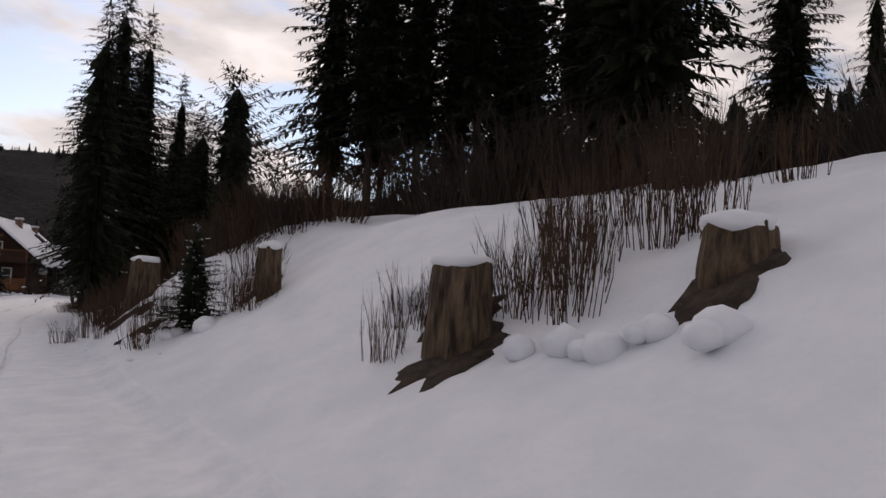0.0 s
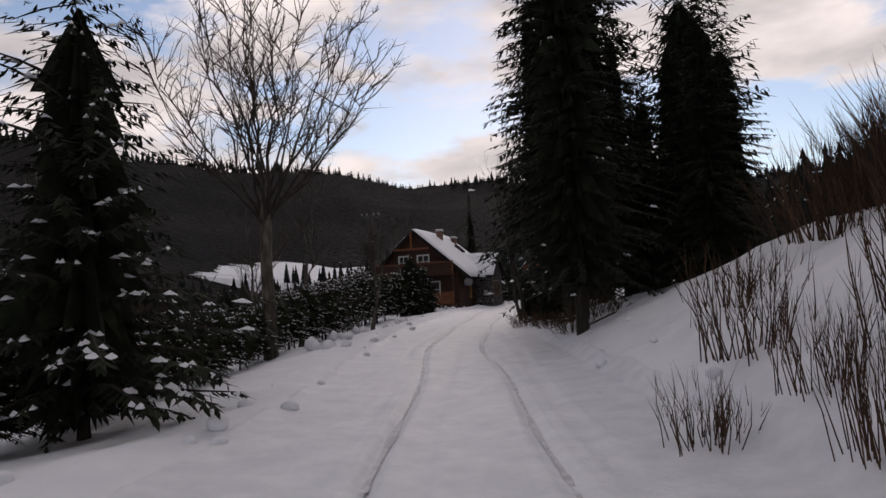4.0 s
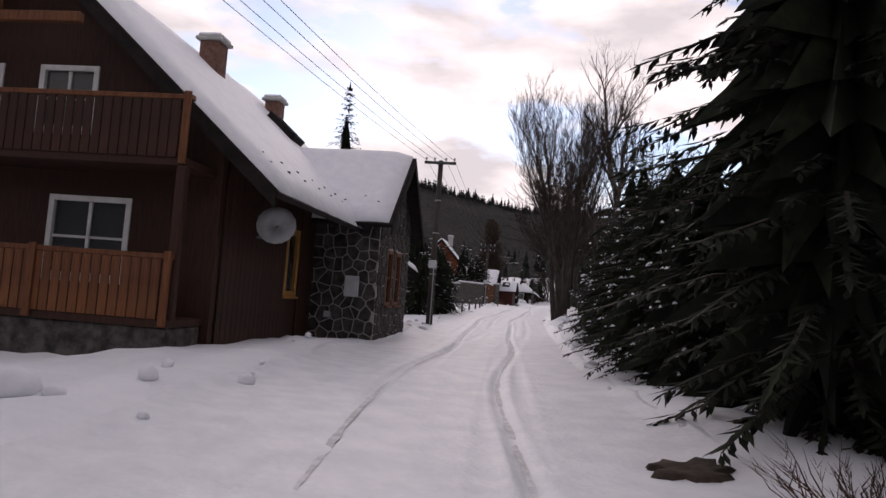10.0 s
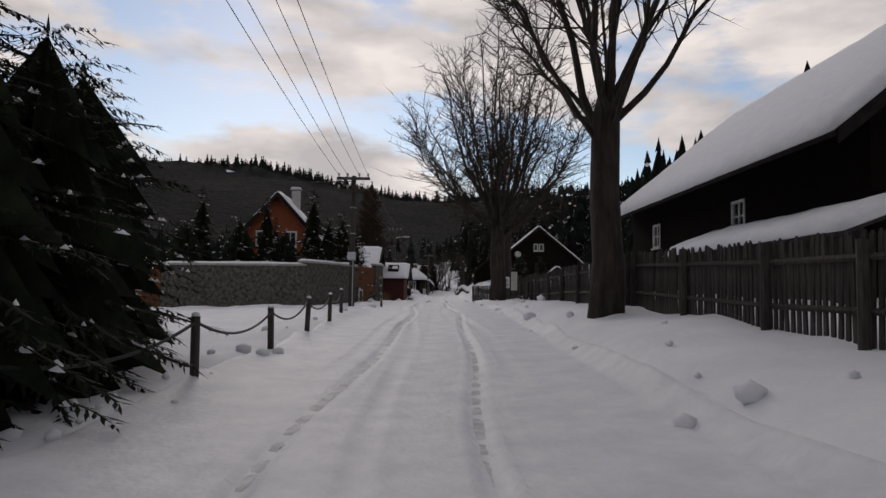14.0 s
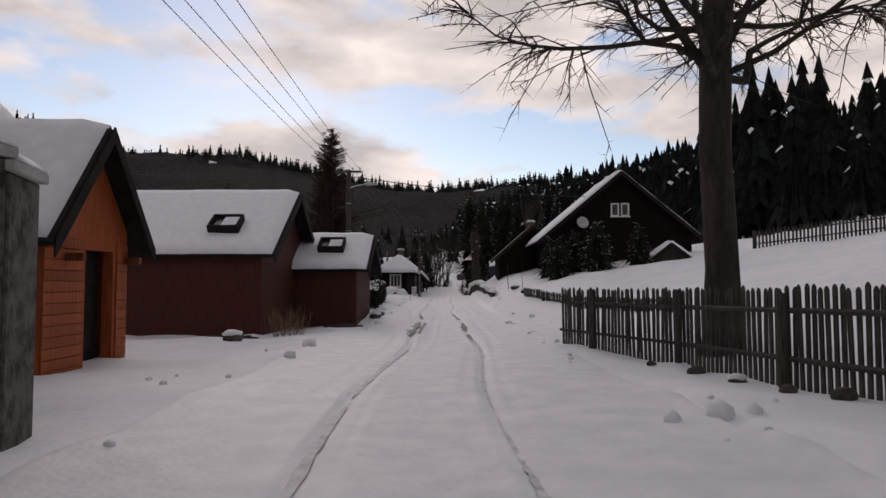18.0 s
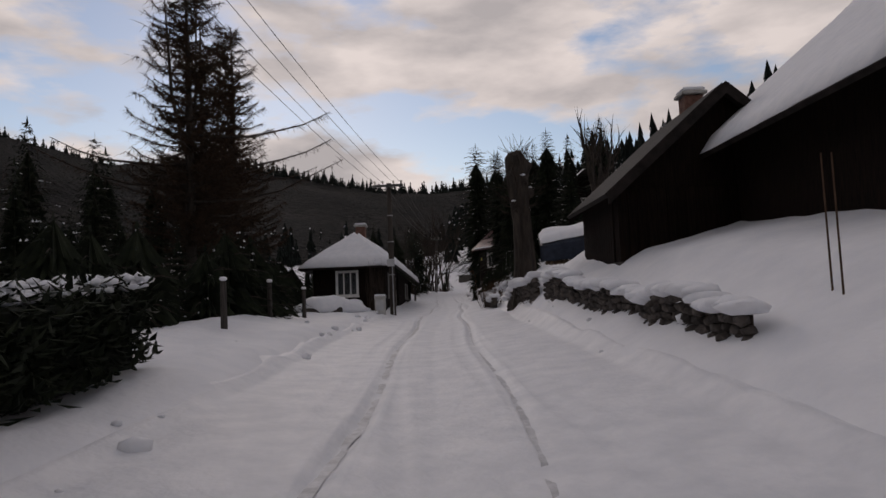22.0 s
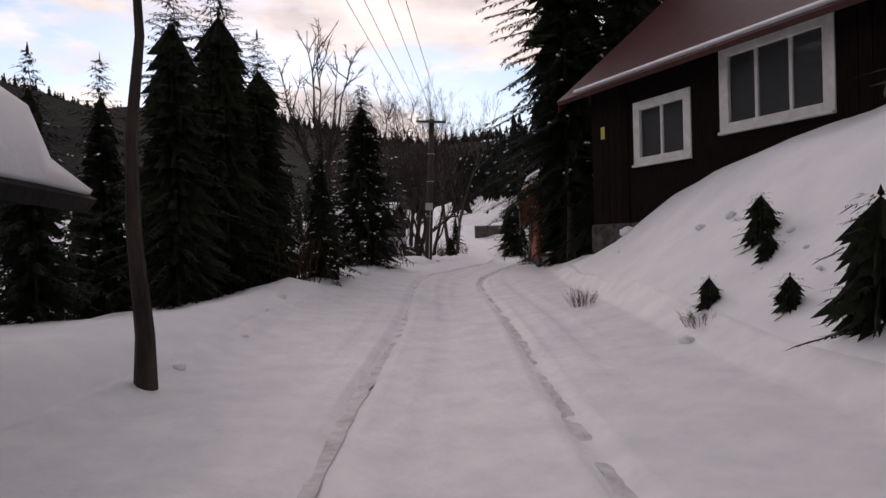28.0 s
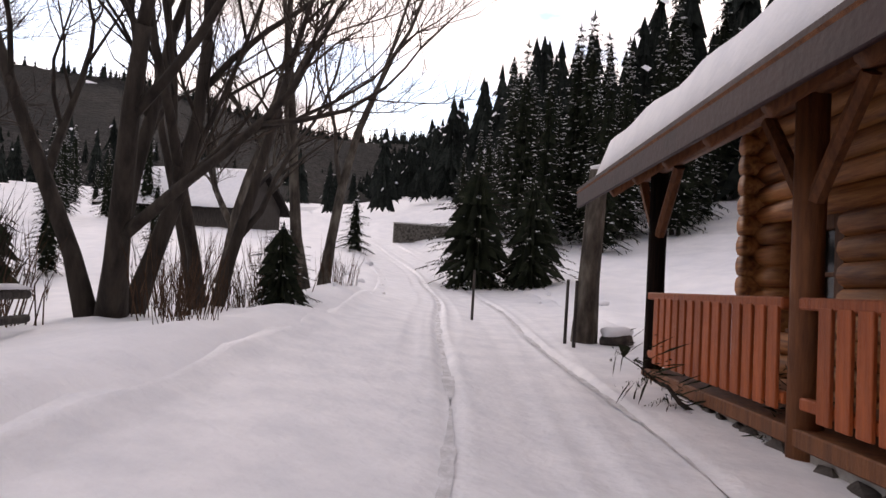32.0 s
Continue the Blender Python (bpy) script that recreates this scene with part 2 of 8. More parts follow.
PORCELAIN = material("insulator_porcelain", [(0.35, 0.33, 0.30), (0.5, 0.48, 0.44)], 5, 0.3, 0.0)
TARP = material("blue_tarpaulin", [(0.010, 0.014, 0.024), (0.024, 0.034, 0.055)], 3, 0.6, 0.6, 8)
CABLE = material("cable", [(0.02, 0.02, 0.02), (0.04, 0.04, 0.04)], 3, 0.6, 0.0)
SIGNWHITE = material("white_sign", [(0.62, 0.62, 0.60), (0.74, 0.74, 0.72)], 4, 0.5, 0.05, 20)
SIGNDARK = material("sign_print", [(0.03, 0.03, 0.03), (0.06, 0.06, 0.06)], 4, 0.6, 0.0)


def glass_material():
    m = bpy.data.materials.new("window_glass")
    m.use_nodes = True
    n, l = m.node_tree.nodes, m.node_tree.links
    b = n["Principled BSDF"]
    b.inputs["Base Color"].default_value = (0.05, 0.055, 0.06, 1)
    b.inputs["Roughness"].default_value = 0.06
    b.inputs["Alpha"].default_value = 0.55
    b.inputs["Specular IOR Level"].default_value = 0.6
    return m


GLASS = glass_material()


# ---- mesh helpers ----
def part(name, bm, mat, parent=None, label="", smooth=False):
    me = bpy.data.meshes.new(name)
    bm.normal_update()
    bm.to_mesh(me)
    bm.free()
    if smooth:
        me.polygons.foreach_set("use_smooth", [True] * len(me.polygons))
    me.materials.append(mat)
    ob = new(name, me)
    if parent is not None:
        ob.parent = parent
    if label:
        ob["label"] = label
    return ob


def raw(name, verts, faces, mat, parent=None, label="", smooth=False):
    me = bpy.data.meshes.new(name)
    me.from_pydata([tuple(v) for v in verts], [], faces)
    me.update()
    if smooth:
        me.polygons.foreach_set("use_smooth", [True] * len(me.polygons))
    me.materials.append(mat)
    ob = new(name, me)
    if parent is not None:
        ob.parent = parent
    if label:
        ob["label"] = label
    return ob


def thing(name, m, label, category, group="", kind=""):
    ob = new(name)
    ob.matrix_basis = m
    return tagged(ob, label, category, group, kind)


def box(bm, x0, x1, y0, y1, z0, z1, bevel=0.0, m=None):
    r = bmesh.ops.create_cube(bm, size=1.0)
    v = r["verts"]
    for w in v:
        w.co = Vector(((x0 + x1) / 2 + w.co.x * (x1 - x0), (y0 + y1) / 2 + w.co.y * (y1 - y0), (z0 + z1) / 2 + w.co.z * (z1 - z0)))
    if bevel:
        e = list({e for w in v for e in w.link_edges})
        v = list({w for f in bmesh.ops.bevel(bm, geom=e, offset=bevel, segments=1, affect="EDGES")["faces"] for w in f.verts} | {w for w in v if w.is_valid})
    if m is not None:
        bmesh.ops.transform(bm, matrix=m, verts=[w for w in v if w.is_valid])
    return bm


def boxpart(name, x0, x1, y0, y1, z0, z1, mat, parent, bevel=0.01, label="", m=None):
    return part(name, box(bmesh.new(), x0, x1, y0, y1, z0, z1, bevel, m), mat, parent, label)


def tube(points, radii, sides=6, rough=0.0, cap=True):
    """Vertices and faces of a tapered tube along points."""
    pts = [Vector(p) for p in points]
    vs, fs = [], []
    side = Vector((0.31, 0.87, 0.2))
    for k, p in enumerate(pts):
        d = (pts[min(k + 1, len(pts) - 1)] - pts[max(k - 1, 0)]).normalized()
        a = d.cross(side)
        if a.length < 0.05:
            a = d.cross(Vector((0.9, -0.1, 0.3)))
        a.normalize()
        b = d.cross(a)
        for j in range(sides):
            q = 2 * math.pi * j / sides
            r = radii[k] * (1 + rough * random.uniform(-1, 1))
            vs.append(p + a * (r * math.cos(q)) + b * (r * math.sin(q)))
    for k in range(len(pts) - 1):
        for j in range(sides):
            fs.append((k * sides + j, k * sides + (j + 1) % sides, (k + 1) * sides + (j + 1) % sides, (k + 1) * sides + j))
    if cap:
        fs.append(tuple(range(sides - 1, -1, -1)))
        fs.append(tuple((len(pts) - 1) * sides + j for j in range(sides)))
    return vs, fs


def add_tube(V, F, points, radii, sides=6, rough=0.0, cap=True):
    v, f = tube(points, radii, sides, rough, cap)
    o = len(V)
    V.extend(v)
    F.extend(tuple(i + o for i in g) for g in f)


def spike(V, F, p, e, r):
    """A thin three-sided twig that ends in a point."""
    d = (e - p).normalized()
    a = d.cross(Vector((0.31, 0.87, 0.2)))
    a = (a if a.length > 0.05 else d.cross(Vector((0.9, -0.1, 0.3)))).normalized() * r
    b = d.cross(a)
    o = len(V)
    V.extend((p + a, p - a * 0.5 + b * 0.87, p - a * 0.5 - b * 0.87, e))
    F.extend(((o, o + 1, o + 3), (o + 1, o + 2, o + 3), (o + 2, o, o + 3)))


# ---- the lie of the land ----
ROAD = [(-34, -62, 1.2), (-16, -42, 1.0), (-6, -30, 0.75), (-1.9, -20, 0.42), (-1.4, -12, 0.42), (0, 0, 0.17), (1.5, 12.6, 0.22), (4.1, 26, 0.2),
        (7.6, 39.5, 0.27), (13.0, 53.3, 0.22), (17.4, 63.8, 0.42), (25.9, 81.8, 0.82), (33, 97.2, 0.8), (39.8, 110.8, 0.6), (45.8, 123.3, 0.7),
        (50.3, 132.7, 0.78), (57.4, 146, 0.82), (62.7, 156.7, 0.84), (67.8, 167, 0.97), (71, 172.7, 1.17), (77, 181.6, 1.1), (84, 192, 0.95),
        (90, 203, 1.1), (97, 222, 2.8), (108, 250, 5.0), (128, 300, 9.0), (170, 400, 18.0), (260, 600, 40.0), (440, 1000, 90.0), (900, 2000, 150.0), (1800, 4000, 150.0)]


def smooth_line(pts, step=0.5):
    out = []
    p = [Vector(q) for q in pts]
    for k in range(1, len(p) - 2):
        n = max(2, int((p[k + 1] - p[k]).length / (step if k < 23 else 12)))
        for j in range(n):
            u = j / n
            out.append(0.5 * ((2 * p[k]) + (p[k + 1] - p[k - 1]) * u + (2 * p[k - 1] - 5 * p[k] + 4 * p[k + 1] - p[k + 2]) * u * u
                              + (3 * p[k] - p[k - 1] - 3 * p[k + 1] + p[k + 2]) * u ** 3))
    return np.array([tuple(q) for q in out])


LINE = smooth_line(ROAD)
TANG = np.gradient(LINE[:, :2], axis=0)
TANG /= np.linalg.norm(TANG, axis=1)[:, None]

OFFS = [0, 2.2, 3.0, 4.5, 7, 12, 25, 60, 140, 400]
RIGHT = {  # heights over the road to the right, by how far north the road has come
    -40: [0, 0.05, 0.3, 1.0, 2.5, 3.9, 5, 8, 22, 90], -19: [0, 0.06, 0.35, 1.15, 2.75, 4.0, 5, 8, 22, 90],
    -14: [0, 0.08, 0.4, 1.25, 2.9, 4.0, 5, 8, 22, 90], -10.5: [0, 0.1, 0.35, 1.0, 2.9, 4.1, 5, 8, 22, 90],
    -6: [0, 0.12, 0.85, 2.1, 3.5, 4.3, 5, 8, 22, 90], 3: [0, 0.12, 0.55, 1.4, 2.5, 3.4, 4.8, 9, 24, 90],
    10: [0, 0.08, 0.3, 0.75, 1.4, 2.4, 4.5, 9, 24, 90], 22: [0, 0.05, 0.15, 0.35, 0.8, 1.6, 4, 9, 24, 90],
    36: [0, 0.03, 0.12, 0.25, 0.5, 1, 3, 9, 24, 90], 50: [0, 0.03, 0.2, 0.35, 0.6, 1, 3, 9, 24, 90],
    57: [0, 0.12, 0.5, 0.7, 0.9, 1.2, 3, 11, 28, 105], 70: [0, 0.12, 0.55, 0.8, 0.9, 1.2, 3, 11, 28, 105],
    88: [0, 0.1, 0.3, 0.45, 0.7, 1.4, 3.5, 11, 28, 105], 100: [0, 0.05, 0.05, 0.0, 0.9, 2.0, 4.2, 11, 28, 105],
    112: [0, 0.15, 0.3, 0.45, 0.75, 2.0, 4.5, 11, 28, 105], 119: [0, 0.2, 0.6, 1.2, 1.9, 2.6, 4.5, 11, 28, 105], 128: [0, 0.25, 0.7, 1.7, 2.3, 2.9, 4.5, 11, 28, 105], 134: [0, 0.25, 1.1, 2.1, 3.0, 3.6, 4.8, 11, 28, 105], 142: [0, 0.25, 0.8, 1.6, 2.2, 3, 4.5, 11, 28, 105],
    152: [0, 0.2, 0.5, 1.6, 3.0, 3.6, 4.5, 11, 28, 105], 158: [0, 0.2, 0.8, 2.3, 3.6, 4.2, 4.5, 11, 28, 105], 165: [0, 0.25, 0.9, 2.3, 3.5, 3.9, 4.5, 11, 28, 105], 168: [0, 0.25, 0.85, 2.2, 3.4, 3.9, 4.5, 11, 28, 105], 171.5: [0, 0.25, 0.5, 0.8, 1.2, 2.0, 4.5, 11, 28, 105],
    173.5: [0, 0.15, 0.4, 0.6, 0.8, 1.6, 4.5, 11, 28, 105], 178: [0, 0.05, -0.15, -0.35, -0.3, 0.5, 3.5, 11, 28, 105], 184: [0, 0.02, -0.05, -0.15, -0.1, 0.4, 3.5, 11, 28, 105], 205: [0, 0.1, 0.3, 0.6, 1, 2, 5, 14, 34, 110], 320: [0, 0.1, 0.3, 0.6, 1, 2, 5, 14, 34, 110]}
LEFT = {
    -40: [0, 0.1, 0.2, 0.1, -0.2, -0.6, -1.5, -3, -2, 20], 0: [0, 0.08, 0.18, 0.0, -0.35, -0.7, -1.6, -3, -2, 20],
    20: [0, 0.1, 0.25, 0.05, -0.3, -0.6, -1.5, -3, -2, 20], 36: [0, 0.12, 0.25, 0.15, -0.1, -0.3, -1, -3, -2, 20], 48: [0, 0.08, 0.15, 0.12, 0.0, -0.2, -1, -3, -2, 20],
    62: [0, 0.06, 0.12, 0.05, -0.1, -0.3, -1, -3, -2, 20], 85: [0, 0.05, 0.1, 0.05, 0.0, -0.2, -0.8, -3, -2, 20],
    110: [0, 0.1, 0.1, 0.0, 0.0, -0.2, -1, -3, -2, 20], 118: [0, 0.2, 0.45, 0.4, 0.1, -0.2, -1, -3, -2, 20], 130: [0, 0.08, 0.4, 0.72, 0.55, 0.1, -1.2, -3, -2, 20], 138: [0, 0.08, 0.25, 0.4, 0.3, -0.1, -1.2, -3, -2, 20], 150: [0, 0.1, 0.25, 0.2, 0.0, -0.3, -1.5, -3, -2, 20],
    160: [0, 0.15, 0.45, 0.55, 0.4, -0.2, -2, -3.5, -2, 20], 172: [0, 0.3, 0.45, 0.1, -0.7, -1.6, -2.6, -3.5, -2, 20], 180: [0, 0.2, 0.5, 0.45, 0.0, -1.2, -2.2, -3, -1, 22], 190: [0, 0.3, 0.5, 0.2, 0.0, -0.6, -1.6, -2, 0, 25],
    210: [0, 0.2, 0.4, 0.4, 0.4, 0.4, 0.6, 2, 6, 40]}


def table(d):
    ys = np.array(sorted(d), float)
    return ys, np.array([d[y] for y in sorted(d)], float)


RT, LT = table(RIGHT), table(LEFT)


def bank(tab, y, d):
    ys, h = tab
    i = np.clip(np.searchsorted(ys, y) - 1, 0, len(ys) - 2)
    u = np.clip((y - ys[i]) / (ys[i + 1] - ys[i]), 0, 1)
    u = u * u * (3 - 2 * u)
    o = np.array(OFFS, float)
    j = np.clip(np.searchsorted(o, d) - 1, 0, len(o) - 2)
    v = np.clip((d - o[j]) / (o[j + 1] - o[j]), 0, 1)
    return (h[i, j] * (1 - v) + h[i, j + 1] * v) * (1 - u) + (h[i + 1, j] * (1 - v) + h[i + 1, j + 1] * v) * u


def station(xy):
    """Index of the nearest point of the road's line, and the distance to its right."""
    xy = np.asarray(xy, float).reshape(-1, 2)
    k = np.empty(len(xy), int)
    for a in range(0, len(xy), 4000):
        k[a:a + 4000] = ((xy[a:a + 4000, None] - LINE[None, :, :2]) ** 2).sum(-1).argmin(1)
    off = xy - LINE[k, :2]
    along = (off * TANG[k]).sum(1)
    d = off[:, 0] * TANG[k, 1] - off[:, 1] * TANG[k, 0]
    far = np.hypot(along, d)
    return k, np.where(d >= 0, 1, -1) * np.where(np.abs(along) > 1.5, far, np.abs(d))


def waves(x, y):
    a = 0.5 * np.sin(0.9 * x + 1.7 * np.sin(0.37 * y)) * np.sin(0.8 * y + 1.3 * np.sin(0.45 * x))
    b = 0.3 * np.sin(2.3 * x + 0.8 * y + 1.1 * np.sin(1.3 * y)) * np.sin(2.1 * y - 0.7 * x)
    c = 0.2 * np.sin(5.1 * x - 1.9 * y + np.sin(3.1 * y)) * np.sin(4.7 * y + 2.2 * x)
    return a + b + c


def land(xy):
    xy = np.asarray(xy, float).reshape(-1, 2)
    k, d = station(xy)
    y, a = LINE[k, 1], np.abs(d)
    h = LINE[k, 2] + np.where(d > 0, bank(RT, y, a), bank(LT, y, a))
    rough = np.clip((a - 1.9) / 1.2, 0, 1) * 0.13 + 0.25 * np.clip((a - 12) / 30, 0, 1)
    berm = 0.10 * np.exp(-((a - 2.7) / 0.5) ** 2) * (0.5 + 0.5 * np.sin(1.7 * y + np.sin(0.6 * y) * 2))
    return h + rough * waves(xy[:, 0], xy[:, 1]) + berm


def ground(x, y):
    return float(land([(x, y)])[0])


CA, SA = math.cos(radians(27)), math.sin(radians(27))


def span(*runs):
    out = [runs[0][0]]
    for a, b, s in runs:
        n = max(1, round((b - a) / s))
        out += [a + (b - a) * (j + 1) / n for j in range(n)]
    return np.array(out)


us = span((-4000, -600, 400), (-600, -120, 40), (-120, -50, 5), (-50, 235, 0.55), (235, 300, 2.5), (300, 800, 40), (800, 4000, 400))
vs = span((-4000, -500, 350), (-500, -120, 40), (-120, -45, 5), (-45, -28, 1), (-28, 22, 0.4), (22, 45, 1), (45, 120, 5), (120, 500, 40), (500, 4000, 350))
U, Vv = np.meshgrid(us, vs, indexing="ij")
gx, gy = U * SA + Vv * CA, U * CA - Vv * SA
gxy = np.stack([gx.ravel(), gy.ravel()], 1)
gz = land(gxy)
gk, gd = station(gxy)
gz = np.where(np.abs(gd) < 2.35, gz - 0.14, gz)
nv = len(vs)
gi = np.arange(len(us) * nv).reshape(len(us), nv)
gf = np.stack([gi[:-1, :-1], gi[1:, :-1], gi[1:, 1:], gi[:-1, 1:]], -1).reshape(-1, 4)
terrain = raw("ground", np.column_stack([gxy, gz]), gf[:, ::-1].tolist(), SNOW, smooth=True)
tagged(terrain, "deep uneven snow over meadow and banks", "ground", kind="structure")

# the driven snow of the lane, with its worn wheel ruts
cols = np.arange(-2.75, 2.7501, 0.05)
rk = np.arange(0, int(np.abs(LINE[:, 1] - 246).argmin()), 1)
rows_xy, rv = LINE[rk], []
ss = np.concatenate([[0], np.cumsum(np.linalg.norm(np.diff(LINE[:, :2], axis=0), axis=1))])
for k in rk:
    x, y, z = LINE[k]
    nx, ny = TANG[k, 1], -TANG[k, 0]
    s = ss[k]
    w = 0.12 * math.sin(s * 0.21) + 0.07 * math.sin(s * 0.53 + 1)
    w2 = 0.35 + 0.25 * math.sin(s * 0.11 + 2) + 0.1 * math.sin(s * 0.37)
    px, py = x + cols * nx, y + cols * ny
    prof = 0.02 * waves(px * 1.7, py * 1.7)
    for c, dep, wd in ((w - 0.75, 0.055, 0.09), (w + 0.75, 0.05, 0.09), (w2 - 0.8, 0.02, 0.1), (w2 + 0.72, 0.018, 0.1), (w - 1.15, 0.014, 0.09), (w2 + 0.3, 0.012, 0.1)):
        dep = dep * (0.6 + 0.5 * math.sin(s * 0.23 + c * 3) * math.sin(s * 0.61))
        g = np.abs((cols - c) / wd)
        prof -= dep * np.exp(-g ** 6) * (1 + 0.1 * np.sin(s * 21 + cols * 9))
        prof += 0.3 * dep * np.exp(-((g - 1.5) / 0.35) ** 2) * (1 + 0.5 * np.sin(px * 11) * np.sin(py * 9))
    h = land(np.stack([px, py], 1)) + prof
    h = np.where(np.abs(cols) > 2.5, h - 0.3 * (np.abs(cols) - 2.5) - 0.03, h + 0.0)
    h += 0.01
    rv.append(np.column_stack([px, py, h]))
rv = np.array(rv)
nc = len(cols)
ri = np.arange(len(rk) * nc).reshape(len(rk), nc)
rf = np.stack([ri[:-1, :-1], ri[1:, :-1], ri[1:, 1:], ri[:-1, 1:]], -1).reshape(-1, 4)
road = raw("road", rv.reshape(-1, 3), rf[:, ::-1].tolist(), SNOW_ROAD, smooth=True)
tagged(road, "narrow lane under packed snow with wheel ruts", "road", kind="structure")

# ---- mountains round the valley ----
RIDGE = [(-180, 9), (-120, 12), (-60, 14), (-30, 13.4), (-20, 12.3), (-11, 11.9), (-5, 11.4), (1, 9.9), (5, 10.1), (9, 10.3), (14, 9.5), (18, 8.8), (21, 8.2), (25, 7.9), (30, 8.3), (40, 9), (60, 11), (100, 12), (150, 9), (180, 9)]
ra, rh = np.array([r[0] for r in RIDGE], float), np.array([r[1] for r in RIDGE], float)
az = np.arange(-180, 180, 0.7)
frac = np.array([0, 0.06, 0.14, 0.25, 0.37, 0.5, 0.62, 0.74, 0.85, 0.94, 1.0, 1.06, 1.3])
hgt = np.array([0, 0.02, 0.07, 0.16, 0.28, 0.42, 0.57, 0.72, 0.86, 0.96, 1.0, 0.98, 0.7])

MX, MY, NEAR, FAR = 20.0, 60.0, 150.0, 900.0
verts = []
for a in az:
    h = math.tan(radians(np.interp(a, ra, rh))) * FAR - 2
    for f, g in zip(frac, hgt):
        near = NEAR - 75 * min(1, max(0, (a + 140) / 20)) * min(1, max(0, (-15 - a) / 15))
        r = near + (FAR - near) * f
        x, y = MX + r * math.sin(radians(a)), MY + r * math.cos(radians(a))
        bumpy = 9 * noise.noise((x * 0.008, y * 0.008, 0.3)) * min(1, f * 4) + 2.5 * noise.noise((x * 0.04, y * 0.04, 3.1)) * (1 if f > 0.05 else 0)
        verts.append((x, y, -6 + g * (h + 6) + bumpy))
n = len(frac)
na = len(az)
faces = [(i * n + j, i * n + j + 1, ((i + 1) % na) * n + j + 1, ((i + 1) % na) * n + j) for i in range(na) for j in range(n - 1)]


def mountain_material():
    m = bpy.data.materials.new("wooded_mountain")
    m.use_nodes = True
    n, l = m.node_tree.nodes, m.node_tree.links
    b = n["Principled BSDF"]
    b.inputs["Roughness"].default_value = 0.95
    b.inputs["Specular IOR Level"].default_value = 0.05
    co = n.new("ShaderNodeTexCoord")
    fine = n.new("ShaderNodeTexNoise")
    fine.inputs["Scale"].default_value = 0.22
    fine.inputs["Detail"].default_value = 7
    l.new(co.outputs["Object"], fine.inputs["Vector"])
    big = n.new("ShaderNodeTexNoise")
    big.inputs["Scale"].default_value = 0.012
    big.inputs["Detail"].default_value = 4
    l.new(co.outputs["Object"], big.inputs["Vector"])
    r = n.new("ShaderNodeValToRGB")
    r.color_ramp.elements[0].position, r.color_ramp.elements[0].color = 0.38, (0.007, 0.008, 0.008, 1)
    r.color_ramp.elements[1].position, r.color_ramp.elements[1].color = 0.74, (0.030, 0.029, 0.028, 1)
    l.new(fine.outputs["Fac"], r.inputs["Fac"])
    r2 = n.new("ShaderNodeValToRGB")
    r2.color_ramp.elements[0].position, r2.color_ramp.elements[0].color = 0.4, (0.55, 0.55, 0.6, 1)
    r2.color_ramp.elements[1].position, r2.color_ramp.elements[1].color = 0.65, (1.1, 1.0, 0.95, 1)
    l.new(big.outputs["Fac"], r2.inputs["Fac"])
    x = n.new("ShaderNodeMix")
    x.data_type, x.blend_type = "RGBA", "MULTIPLY"
    x.inputs["Factor"].default_value = 1
    l.new(r.outputs["Color"], x.inputs["A"])
    l.new(r2.outputs["Color"], x.inputs["B"])
    l.new(x.outputs["Result"], b.inputs["Base Color"])
    bp = n.new("ShaderNodeBump")
    bp.inputs["Strength"].default_value = 1.0
    bp.inputs["Distance"].default_value = 6
    l.new(fine.outputs["Fac"], bp.inputs["Height"])
    l.new(bp.outputs["Normal"], b.inputs["Normal"])
    return m


mountain = raw("mountain", verts, [f[::-1] for f in faces], mountain_material(), smooth=True)
tagged(mountain, "dark wooded mountains round the snowy valley", "mountain", kind="structure")


# ---- trees ----
def spray(V, F, p, d, side, L, w, droop):
    """One flat drooping needle spray: a folded pointed leaf."""
    tip = p + d * L + Vector((0, 0, -droop * L))
    mid = p + d * (L * 0.45) + Vector((0, 0, -droop * L * 0.3))
    o = len(V)
    V.extend((p, mid + side * w - Vector((0, 0, w * 0.7)), tip, mid - side * w - Vector((0, 0, w * 0.7))))
    F.extend(((o, o + 1, o + 2), (o, o + 2, o + 3)))


